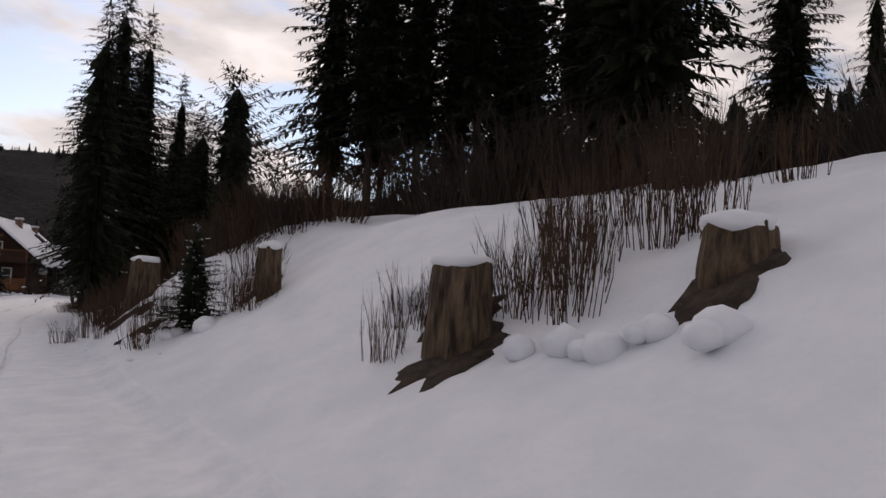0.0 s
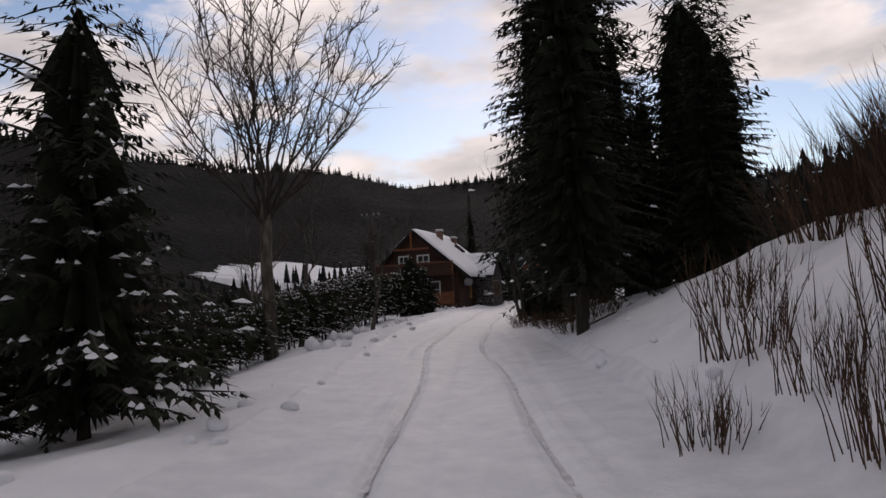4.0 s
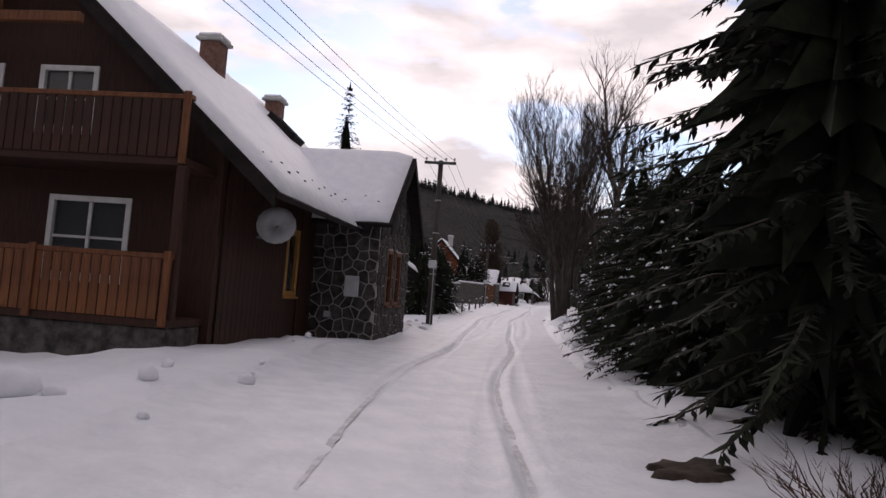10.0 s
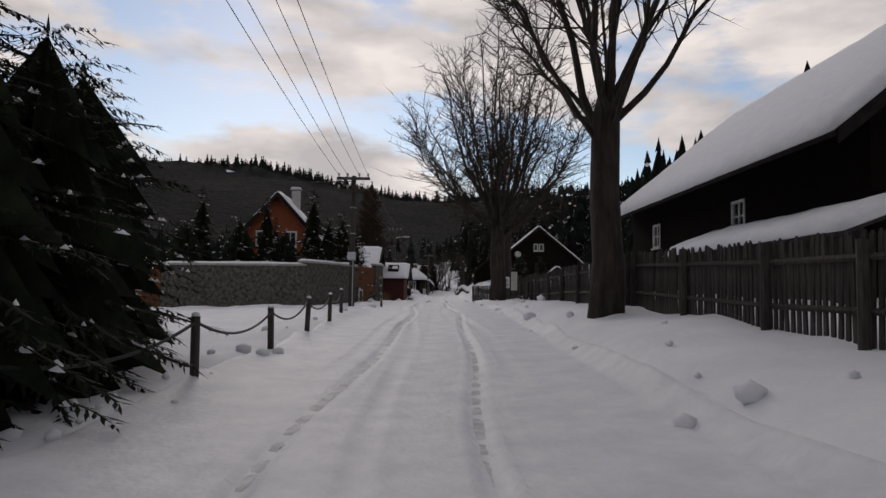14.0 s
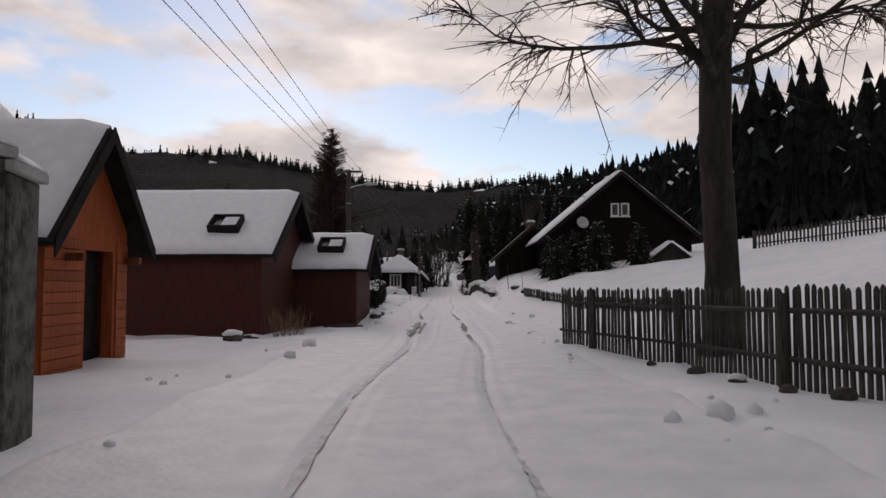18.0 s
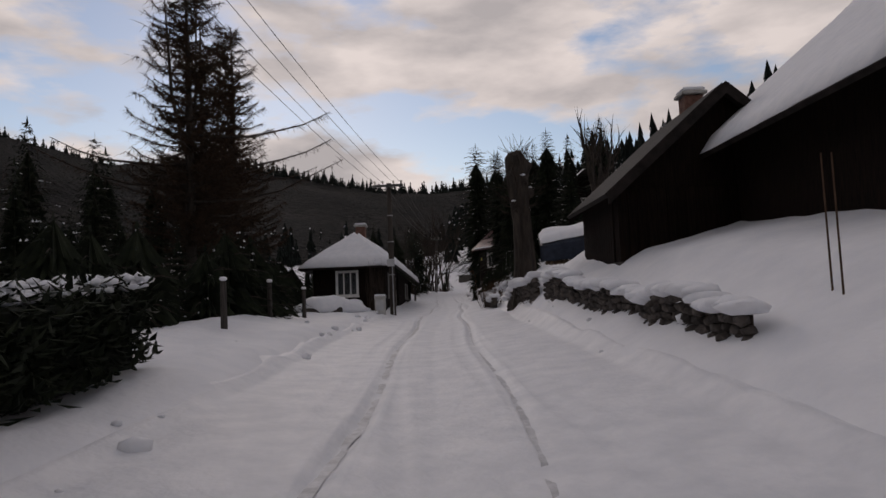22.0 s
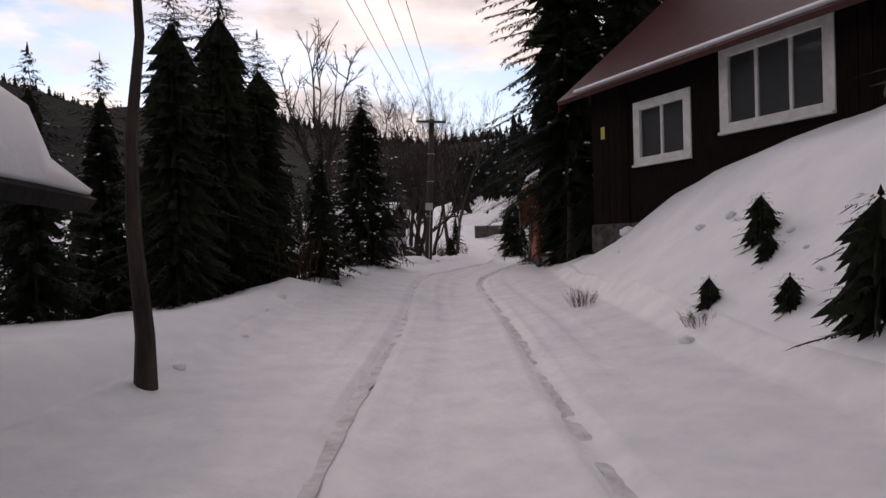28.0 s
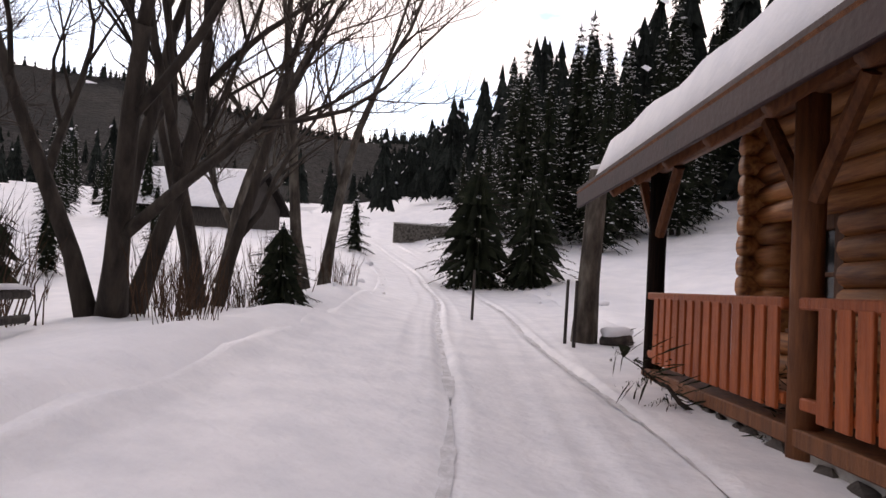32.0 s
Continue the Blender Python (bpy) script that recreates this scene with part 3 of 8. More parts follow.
def conifer_mesh(H, R, seed, base=0.08, density=1.0, droop=0.35, power=0.9, snow=0.0, gap=0.0, lift=0.0, leaf=1.0, core=0.66):
    """Needle crown, snow lying on it, and limb tubes of a spruce of height H and lower radius R."""
    rnd = random.Random(seed)
    V, F, SV, SF, LV, LF = [], [], [], [], [], []
    lobe = rnd.uniform(0, 6.3)
    z = H * base
    while z < H * 0.985:
        u = (z / H - base) / (1 - base)
        reach = R * (1 - u) ** power * rnd.uniform(0.72, 1.18) + 0.12
        if u < 0.12:
            reach *= 0.75 + 2 * u
        count = max(4, int((5 + 6 * (1 - u)) * density))
        ph = rnd.uniform(0, 6.3)
        for k in range(count):
            if rnd.random() < gap:
                continue
            q = ph + 6.283 * k / count + rnd.uniform(-0.3, 0.3)
            L = reach * rnd.uniform(0.62, 1.2) * (1 + 0.2 * math.sin(2 * q + lobe + 0.9 * z) + 0.12 * math.sin(3 * q - 1.7 * z))
            L = min(L, 1.15 * R * (1 - u) ** power + 0.12)
            up = rnd.uniform(-0.05, 0.15) + 0.5 * u + lift
            d = Vector((math.cos(q), math.sin(q), 0))
            side = Vector((-math.sin(q), math.cos(q), 0))
            p0 = Vector((0, 0, z + rnd.uniform(-0.1, 0.1)))
            steps = max(2, int(L / ((0.21 if density >= 1 else 0.33) * leaf)))
            prev = p0
            line = [p0]
            for j in range(1, steps + 1):
                v = j / steps
                line.append(p0 + d * (L * v) + Vector((0, 0, L * (up * v - droop * v * v * 1.2 + 0.18 * max(0, v - 0.7)))))
            if L > 0.9 and k % 2 == 0:
                add_tube(LV, LF, [line[0], line[len(line) // 2], line[-1]], [0.03 + 0.012 * L, 0.012 + 0.006 * L, 0.006], 3, cap=False)
            for j in range(1, steps + 1):
                v = j / steps
                c = line[j]
                w = (0.15 + 0.13 * (1 - abs(v - 0.55))) * min(1.0, 0.5 + L * 0.22) * leaf
                for sgn in (-1, 1, -1, 1) if density >= 1 else (-1, 1, 1):
                    dd = (d * rnd.uniform(0.35, 0.75) + side * sgn * rnd.uniform(0.6, 1.0)).normalized()
                    spray(V, F, line[j - 1].lerp(c, rnd.random()), dd, dd.cross(Vector((0, 0, 1))), w * rnd.uniform(0.45, 1.15), w * 0.16, rnd.uniform(0.25, 0.75))
                spray(V, F, line[j - 1], d, side, (c - line[j - 1]).length * 1.5 + 0.06, w * 0.16, rnd.uniform(0.2, 0.6))
                if rnd.random() < 0.8:
                    dd = (d * 0.3 + side * rnd.uniform(-0.5, 0.5) + Vector((0, 0, -1))).normalized()
                    spray(V, F, c, dd, side, w * rnd.uniform(0.45, 1.0), w * 0.16, 0.1)
                if v > 0.35 and rnd.random() < snow:
                    for _ in range(2):
                        q0 = line[j - 1].lerp(c, rnd.random()) + side * (w * rnd.uniform(-0.5, 0.5))
                        a, l2 = w * rnd.uniform(0.12, 0.34), w * rnd.uniform(0.25, 0.6)
                        o = len(SV)
                        SV.append(q0 + Vector((0, 0, 0.015 + 0.1 * a)))
                        for i6 in range(6):
                            g6 = 1.0472 * i6 + rnd.uniform(-0.3, 0.3)
                            k6 = rnd.uniform(0.6, 1.15)
                            SV.append(q0 + d * (l2 * k6 * math.cos(g6)) + side * (a * k6 * math.sin(g6)) + Vector((0, 0, -0.12 * l2 * math.cos(g6) - 0.03)))
                        SF.extend((o, o + 1 + i6, o + 1 + (i6 + 1) % 6) for i6 in range(6))
        z += max(0.16, (0.30 + 0.16 * (1 - u)) / density ** 0.5 * (H / 12) ** 0.35)
    # the dense inner needle mass: ragged skirts one above the other
    rows = max(6, int(H * 1.5))
    for k in range(rows if core else 0):
        u = k / rows * 0.78
        r = (R * (1 - u) ** power + 0.05) * core * 0.66 * (0.75 + 2 * u if u < 0.12 else 1)
        zb = H * (base + (1 - base) * u)
        o, sides = len(V), 34
        V.append(Vector((0, 0, min(H * 0.97, zb + H * (1 - base) / rows * 1.6 + r * 0.5))))
        for j in range(sides):
            q = 6.283 * (j + rnd.uniform(-0.3, 0.3)) / sides
            rr = r * (rnd.uniform(0.9, 1.7) if j % 2 else rnd.uniform(0.5, 0.85))
            V.append(Vector((rr * math.cos(q), rr * math.sin(q), zb + (rnd.uniform(-0.45, 0.1) if j % 2 else 0.12) * r)))
        F.extend((o, o + 1 + j, o + 1 + (j + 1) % sides) for j in range(sides))
    spray(V, F, Vector((0, 0, H * 0.96)), Vector((0, 0, 1)), Vector((1, 0, 0)), H * 0.045 + 0.1, 0.07, 0)
    return V, F, SV, SF, LV, LF


CONIFERS = {}


def conifer(kind, x, y, scale=1.0, turn=0.0, z=None, label="", group="roadside spruces", lean=(0, 0)):
    m = pose(x, y, (ground(x, y) if z is None else z) - 0.1, lean[0], lean[1], turn) @ Matrix.Diagonal((scale, scale, scale, 1))
    spec = KINDS[kind]
    if kind in CONIFERS:
        ob = copy_thing(CONIFERS[kind], m)
        ob.matrix_basis = m
        if label:
            ob["label"] = label
        return ob
    H = spec["H"]
    ob = thing({"scrub": "evergreen_bush", "hedge": "hedge_conifer", "sprig": "fir_branch"}.get(kind, "pine" if "pine" in kind else "spruce"), m, label or spec["label"], "tree", group)
    rnd = random.Random(spec["seed"])
    r0 = spec.get("r", H * 0.0075 + 0.03)
    part_pts = [(0.03 * rnd.uniform(-1, 1) * k, 0.03 * rnd.uniform(-1, 1) * k, -0.3 + (H * 0.97 + 0.3) * k / 7) for k in range(8)]
    v, f = tube(part_pts, [r0 * (1.35 if k == 0 else 1) * (1 - k / 7.4) for k in range(8)], 8, 0.08)
    raw("trunk", v, f, BARK, ob)
    V, F, SV, SF, LV, LF = conifer_mesh(H, spec["R"], spec["seed"], spec.get("base", 0.08), spec.get("density", 1), spec.get("droop", 0.35), spec.get("power", 0.9), spec.get("snow", 0), spec.get("gap", 0), spec.get("lift", 0), spec.get("leaf", 1), spec.get("core", 0.66))
    tagged(raw("crown", V, F, spec.get("mat", NEEDLES), ob), kind="stuff")
    if LV:
        tagged(raw("branchwork", LV, LF, BARK, ob), kind="stuff")
    if SV:
        tagged(raw("snow_load", SV, SF, SNOW_CAP, ob, "clumps of snow on the branches", smooth=True), kind="stuff")
    CONIFERS[kind] = ob
    return ob


KINDS = {
    "tall": dict(H=18, R=3.7, seed=1, base=0.04, density=1.15, leaf=1.45, power=0.75, core=0.5, label="tall dark spruce with drooping branches on the bank"),
    "bare": dict(H=17, R=2.8, seed=2, base=0.2, density=1.1, leaf=1.5, gap=0.08, power=0.7, core=0.3, label="tall dark spruce with a bare lower trunk"),
    "mid": dict(H=10, R=2.7, seed=3, base=0.03, density=1.05, leaf=1.2, core=0.55, snow=0.05, label="dense dark spruce with a little snow"),
    "great": dict(H=14.4, R=2.9, seed=51, base=0.16, density=1.3, leaf=0.72, power=0.5, droop=0.4, snow=0.05, core=0.5, label="great dark spruce, with heavy overhanging branches"),
    "block": dict(H=13.5, R=2.7, seed=23, base=0.02, density=1.25, leaf=1.0, power=0.55, core=0.75, label="broad dense spruce, black to the ground"),
    "young": dict(H=6, R=1.9, seed=4, base=0.02, density=1.0, leaf=1.1, core=0.55, snow=0.22, label="young spruce with snow on its branches"),
    "small": dict(H=2.6, R=0.95, seed=5, base=0.02, density=1.1, leaf=0.8, core=0.45, snow=0.28, label="small spruce half buried in snow"),
    "thin": dict(H=14, R=2.3, seed=6, base=0.06, density=1.0, leaf=1.6, core=0.5, label="slim dark spruce standing behind the house"),
    "hedge": dict(H=3.3, R=1.25, seed=7, base=0.24, density=1.3, power=0.32, snow=0.4, leaf=1.0, droop=0.28, core=0.72, mat=NEEDLES_HEDGE, label="clipped conifer of the hedge, flecked with snow"),
    "thicket": dict(H=4.6, R=2.0, seed=8, base=0.02, density=1.25, power=0.5, snow=0.14, leaf=0.68, core=0.74, label="dense low conifer with patches of snow"),
    "scrub": dict(H=2.2, R=1.15, seed=24, base=0.0, density=0.8, power=0.4, snow=0.04, leaf=0.58, core=0.8, label="dark evergreen scrub"),
    "pine": dict(H=11, R=2.6, seed=9, base=0.3, density=1.0, leaf=1.7, droop=0.05, power=0.45, gap=0.2, lift=0.15, core=0.45, mat=NEEDLES_PINE, label="dark pine with an open layered crown"),
    "lane": dict(H=12.8, R=2.05, seed=13, base=0.1, density=1.3, leaf=0.8, power=0.6, snow=0.02, core=0.6, label="tall dense spruce at the edge of the lane"),
    "snowy": dict(H=9.5, R=3.0, seed=14, base=0.03, density=1.4, power=0.75, leaf=1.1, snow=0.3, label="slim spruce dusted with fresh snow"),
    "hill": dict(H=16, R=2.9, seed=15, base=0.06, density=0.7, leaf=2.0, snow=0.6, core=0.5, label="hillside spruce with snow on its branches"),
    "slim_pine": dict(H=6, R=1.1, seed=12, base=0.66, density=1.6, leaf=0.8, droop=0.05, power=0.5, lift=0.2, r=0.09, core=0, mat=NEEDLES_PINE, label="slim pine with a forked top"),
    "fir": dict(H=6.4, R=2.5, seed=41, base=0.08, density=1.15, leaf=1.0, power=0.8, lift=0.12, droop=0.25, snow=0.26, core=0.5, label="snow-laden young spruce"),
    "sprig": dict(H=0.9, R=0.32, seed=31, base=0.1, density=0.8, droop=0.1, power=0.6, leaf=0.4, core=0, mat=NEEDLES_HEDGE, label="cut fir branch pushed into the snow"),
    "open": dict(H=12, R=3.0, seed=10, base=0.05, density=0.9, droop=0.1, lift=0.25, gap=0.15, power=0.75, snow=0.08, core=0.4, label="dark spruce with upswept branches"),
}


def far_conifer(V, F, x, y, z, H, R, rnd, rows=5, sides=7):
    rows, sides = rows + 2, sides + 3
    for k in range(rows):
        u = k / rows
        zb, zt = z + H * (0.06 + 0.94 * u), z + H * min(1.0, 0.06 + 0.94 * u + 0.36 * (1 - u) + 0.08)
        r = R * (1 - u) ** 0.85 * rnd.uniform(0.85, 1.15)
        ph = rnd.uniform(0, 6)
        o = len(V)
        V.append((x, y, zt))
        for j in range(sides * 2):
            q = ph + 6.283 * j / (sides * 2)
            rr = r * (rnd.uniform(0.7, 1.25) if j % 2 else rnd.uniform(0.35, 0.7))
            V.append((x + rr * math.cos(q), y + rr * math.sin(q), zb - (rnd.uniform(0.0, 0.3) * r if j % 2 else -0.3 * r)))
        F.extend((o, o + 1 + j, o + 1 + (j + 1) % (sides * 2)) for j in range(sides * 2))


def forest(name, spots, label, seed, snowy=0.0, rows=6):
    rnd = random.Random(seed)
    V, F, SV, SF = [], [], [], []
    for x, y, H in spots:
        z = ground(x, y)
        far_conifer(V, F, x, y, z - 0.5, H, H * rnd.uniform(0.15, 0.2), rnd, rows)
        if snowy:
            for _ in range(int(9 * snowy)):
                u = rnd.uniform(0.15, 0.85)
                q = rnd.uniform(0, 6.3)
                r = H * 0.17 * (1 - u) * rnd.uniform(0.75, 1.0)
                c = Vector((x + r * math.cos(q), y + r * math.sin(q), z + H * (u + 0.06)))
                a = Vector((-math.sin(q), math.cos(q), 0)) * H * rnd.uniform(0.015, 0.03)
                b = Vector((math.cos(q), math.sin(q), -0.9)) * H * 0.035
                o = len(SV)
                SV.extend((c - a, c + b, c + a, c - b * 0.4 + Vector((0, 0, 0.1))))
                SF.extend(((o, o + 1, o + 3), (o + 1, o + 2, o + 3), (o + 2, o, o + 3)))
    ob = raw(name, V, F, FOREST)
    tagged(ob, label, "forest", kind="stuff")
    if SV:
        tagged(raw("snow_load", SV, SF, SNOW_CAP, ob, "snow caught on the treetops"), kind="stuff")
    return ob


def along(s_from, s_to, step, off, rnd, jit=0.0):
    """Places along the road's line at a distance to its right."""
    k0 = int(np.abs(LINE[:, 1] - s_from).argmin())
    k1 = int(np.abs(LINE[:, 1] - s_to).argmin())
    acc, out, last = 0.0, [], None
    for k in range(k0, k1 + 1):
        if last is None or np.linalg.norm(LINE[k, :2] - last) >= step:
            last = LINE[k, :2].copy()
            dd = off + rnd.uniform(-jit, jit)
            out.append((LINE[k, 0] + TANG[k, 1] * dd, LINE[k, 1] - TANG[k, 0] * dd))
    return out


def bare_tree_mesh(H, seed, r0, spread=0.55, first=0.25, depth=5, lean=(0, 0), multi=1, kids=3, twig=0.55, upward=0.25, droop=0.0):
    rnd = random.Random(seed)
    TV, TF, BV, BF, WV, WF = [], [], [], [], [], []

    def grow(p, d, L, r, lev):
        pts, rad = [p], [r]
        n = 4 if lev < 2 else 3
        dd = d.copy()
        for j in range(n):
            dd = (dd + Vector((rnd.uniform(-1, 1), rnd.uniform(-1, 1), rnd.uniform(-0.6, 1) * (1 if lev < 3 else 0.4) - droop * lev * 0.3)) * (0.13 + 0.05 * lev)).normalized()
            pts.append(pts[-1] + dd * (L / n))
            rad.append(r * (1 - 0.5 * (j + 1) / n) if lev < depth else r * (1 - 0.8 * (j + 1) / n))
        if lev == 0:
            add_tube(TV, TF, pts, [rad[0] * 1.25] + rad[1:], 9, 0.06)
        elif lev < 3:
            add_tube(BV, BF, pts, rad, 5 if lev == 1 else 4, 0.03)
        elif lev < depth - 1:
            add_tube(WV, WF, pts, rad, 3, 0, False)
        elif lev < depth:
            add_tube(WV, WF, [pts[0], pts[2]], [rad[0], rad[2]], 3, 0, False)
            spike(WV, WF, pts[2], pts[-1], rad[2])
        else:
            spike(WV, WF, pts[0], pts[-1], rad[0])
        if lev >= depth:
            return
        c = kids + (1 if lev in (1, 2) else 0) + (1 if lev >= 3 else 0)
        for j in range(c):
            u = first + (1 - first) * (j + rnd.random()) / c if lev == 0 else rnd.uniform(0.25, 1.0)
            u = min(u, 0.999)
            i = min(int(u * n), n - 1)
            q = pts[i].lerp(pts[i + 1], u * n - i)
            base_d = (pts[i + 1] - pts[i]).normalized()
            a = base_d.cross(Vector((rnd.uniform(-1, 1), rnd.uniform(-1, 1), rnd.uniform(-1, 1)))).normalized()
            nd = (base_d * (1 - spread) + a * spread * rnd.uniform(0.8, 1.3) + Vector((0, 0, upward - droop * lev * 0.25))).normalized()
            rr = rad[i] * rnd.uniform(0.45, 0.65)
            grow(q, nd, L * rnd.uniform(0.52, 0.74), max(rr, 0.006), lev + 1)
        # the leader goes on
        grow(pts[-1], (dd + Vector((0, 0, upward * 0.6))).normalized(), L * rnd.uniform(0.55, 0.7), rad[-1] * 0.95, lev + 1)

    for k in range(multi):
        q = 6.28 * k / multi
        off = Vector((math.cos(q), math.sin(q), 0)) * (r0 * 0.9 if multi > 1 else 0)
        d = Vector((lean[0] + (0.28 * math.cos(q) if multi > 1 else 0), lean[1] + (0.28 * math.sin(q) if multi > 1 else 0), 1)).normalized()
        grow(off + Vector((0, 0, -0.25)), d, H * rnd.uniform(0.36, 0.44), r0 * (rnd.uniform(0.5, 0.8) if multi > 1 else 1), 0)
    return TV, TF, BV, BF, WV, WF


def bare_tree(x, y, H, seed, r0, label, mat=None, group="bare roadside trees", z=None, turn=0, **kw):
    ob = thing("bare_tree", pose(x, y, ground(x, y) if z is None else z, 0, 0, turn), label, "tree", group)
    TV, TF, BV, BF, WV, WF = bare_tree_mesh(H, seed, r0, **kw)
    raw("trunk", TV, TF, mat or BARK, ob, smooth=True)
    tagged(raw("branchwork", BV, BF, mat or BARK, ob, smooth=True), kind="stuff")
    tagged(raw("twigwork", WV, WF, TWIGS, ob), kind="stuff")
    return ob


def crown_tree(x, y, trunk_h, r0, H, W, seed, n, label, group, mat=None, side=13, droop=0.0, lean=(0, 0)):
    """A bare tree whose limbs fan out of a short trunk into a domed crown."""
    r = random.Random(seed)
    ob = thing("bare_tree", pose(x, y, ground(x, y), 0, 0, r.uniform(0, 360)), label, "tree", group)
    top = Vector((lean[0] * trunk_h, lean[1] * trunk_h, trunk_h))
    v, f = tube([(0, 0, -0.3), top * 0.25 + Vector((0.03, 0, 0)), top * 0.6 + Vector((-0.03, 0.03, 0)), top, top * 1.12], [r0 * 1.35, r0 * 1.05, r0, r0 * 0.95, r0 * 0.5], 11, 0.06)
    raw("trunk", v, f, mat or BARK_PALE, ob, smooth=True)
    B, BF, T, TF = [], [], [], []
    for k in range(n):
        q = 2.4 * k + r.uniform(-0.3, 0.3)
        rr = math.sqrt((k + 0.5) / n) * r.uniform(0.85, 1.08)
        d = Vector((math.cos(q), math.sin(q), 0))
        p0 = top * r.uniform(0.8, 1.06)
        end = top + d * (W / 2 * rr) + Vector((0, 0, (H - trunk_h) * (1 - 0.6 * rr ** 2.2) * r.uniform(0.88, 1.05)))
        bend = p0.lerp(end, 0.5) + d * (W * 0.07 * rr) - Vector((0, 0, (0.04 + droop) * H * rr))
        pts = []
        for j in range(8):
            u = j / 7
            pts.append(p0 * (1 - u) ** 2 + bend * (2 * u * (1 - u)) + end * u * u + Vector((r.uniform(-1, 1), r.uniform(-1, 1), r.uniform(-1, 1))) * (0.016 * W * min(1, j)))
        ra = r0 * r.uniform(0.3, 0.46) * (0.7 + 0.3 * (1 - rr))
        add_tube(B, BF, pts, [max(0.012, ra * (1 - 0.92 * (j / 7) ** 0.8)) for j in range(8)], 5, 0.04, False)
        for _ in range(side):
            u = r.uniform(0.28, 1.0)
            i = min(int(u * 7), 6)
            p = pts[i].lerp(pts[i + 1], u * 7 - i)
            ax = (pts[i + 1] - pts[i]).normalized()
            dd = (ax * 0.9 + Vector((r.uniform(-1, 1), r.uniform(-1, 1), r.uniform(-0.4, 0.8) - droop * 4))).normalized()
            L = H * r.uniform(0.08, 0.19) * (1.15 - 0.5 * u)
            mid, e = p + dd * L * 0.5, p + (dd + Vector((r.uniform(-0.3, 0.3), r.uniform(-0.3, 0.3), 0.2 - droop * 3))) * L
            add_tube(B, BF, [p, mid, e], [0.02, 0.014, 0.007], 3, 0, False)
            for _ in range(7):
                a = p.lerp(mid, r.random()) if r.random() < 0.4 else mid.lerp(e, r.random())
                t1 = a + (dd * 0.8 + Vector((r.uniform(-1, 1), r.uniform(-1, 1), r.uniform(-0.5, 0.8) - droop * 4))) * L * r.uniform(0.2, 0.45)
                spike(T, TF, a, t1, 0.012)
                spike(T, TF, a.lerp(t1, 0.5), a.lerp(t1, 0.6) + Vector((r.uniform(-1, 1), r.uniform(-1, 1), r.uniform(-0.4, 0.8))) * L * 0.16, 0.006)
    tagged(raw("branchwork", B, BF, mat or BARK, ob), kind="stuff")
    tagged(raw("twigwork", T, TF, TWIGS, ob), kind="stuff")
    return ob


# ---- builders ----
def frame2(ox, oy, ax, ay, z=0.0):
    """A pose whose x axis points along (ax, ay) and whose origin is (ox, oy, z)."""
    return pose(ox, oy, z, 0, 0, math.degrees(math.atan2(ay, ax)))


def wall_part(name, w, h, mat, parent, m, holes=(), gable=0.0, thick=0.18, peak=0.5, label="", gable_right=None):
    """A wall in its own x-z plane (x right, z up, outside towards -y) with openings through it and an optional gable."""
    xs = sorted({0, w, *[v for q in holes for v in (q[0], q[1])]})
    zs = sorted({0, h, h + gable, *[v for q in holes for v in (q[2], q[3])]})
    bm = bmesh.new()
    grid = {}

    def vert(i, k):
        if (i, k) not in grid:
            grid[i, k] = bm.verts.new((xs[i], 0, zs[k]))
        return grid[i, k]

    for i in range(len(xs) - 1):
        for k in range(len(zs) - 1):
            cx, cz = (xs[i] + xs[i + 1]) / 2, (zs[k] + zs[k + 1]) / 2
            if any(q[0] < cx < q[1] and q[2] < cz < q[3] for q in holes):
                continue
            bm.faces.new((vert(i, k), vert(i + 1, k), vert(i + 1, k + 1), vert(i, k + 1)))
    if gable:
        px = w * peak
        for a, c in (((0, h), (px, h + gable)), ((px, h + gable), (w, h))):
            d = Vector((c[0] - a[0], 0, c[1] - a[1]))
            nrm = Vector((-d.z, 0, d.x))
            bmesh.ops.bisect_plane(bm, geom=bm.verts[:] + bm.edges[:] + bm.faces[:], plane_co=(a[0], 0, a[1]), plane_no=nrm, clear_outer=True)
    r = bmesh.ops.extrude_face_region(bm, geom=bm.faces[:])
    bmesh.ops.translate(bm, verts=[v for v in r["geom"] if isinstance(v, bmesh.types.BMVert)], vec=(0, thick, 0))
    bmesh.ops.recalc_face_normals(bm, faces=bm.faces[:])
    bmesh.ops.transform(bm, matrix=m, verts=bm.verts[:])
    return part(name, bm, mat, parent, label)


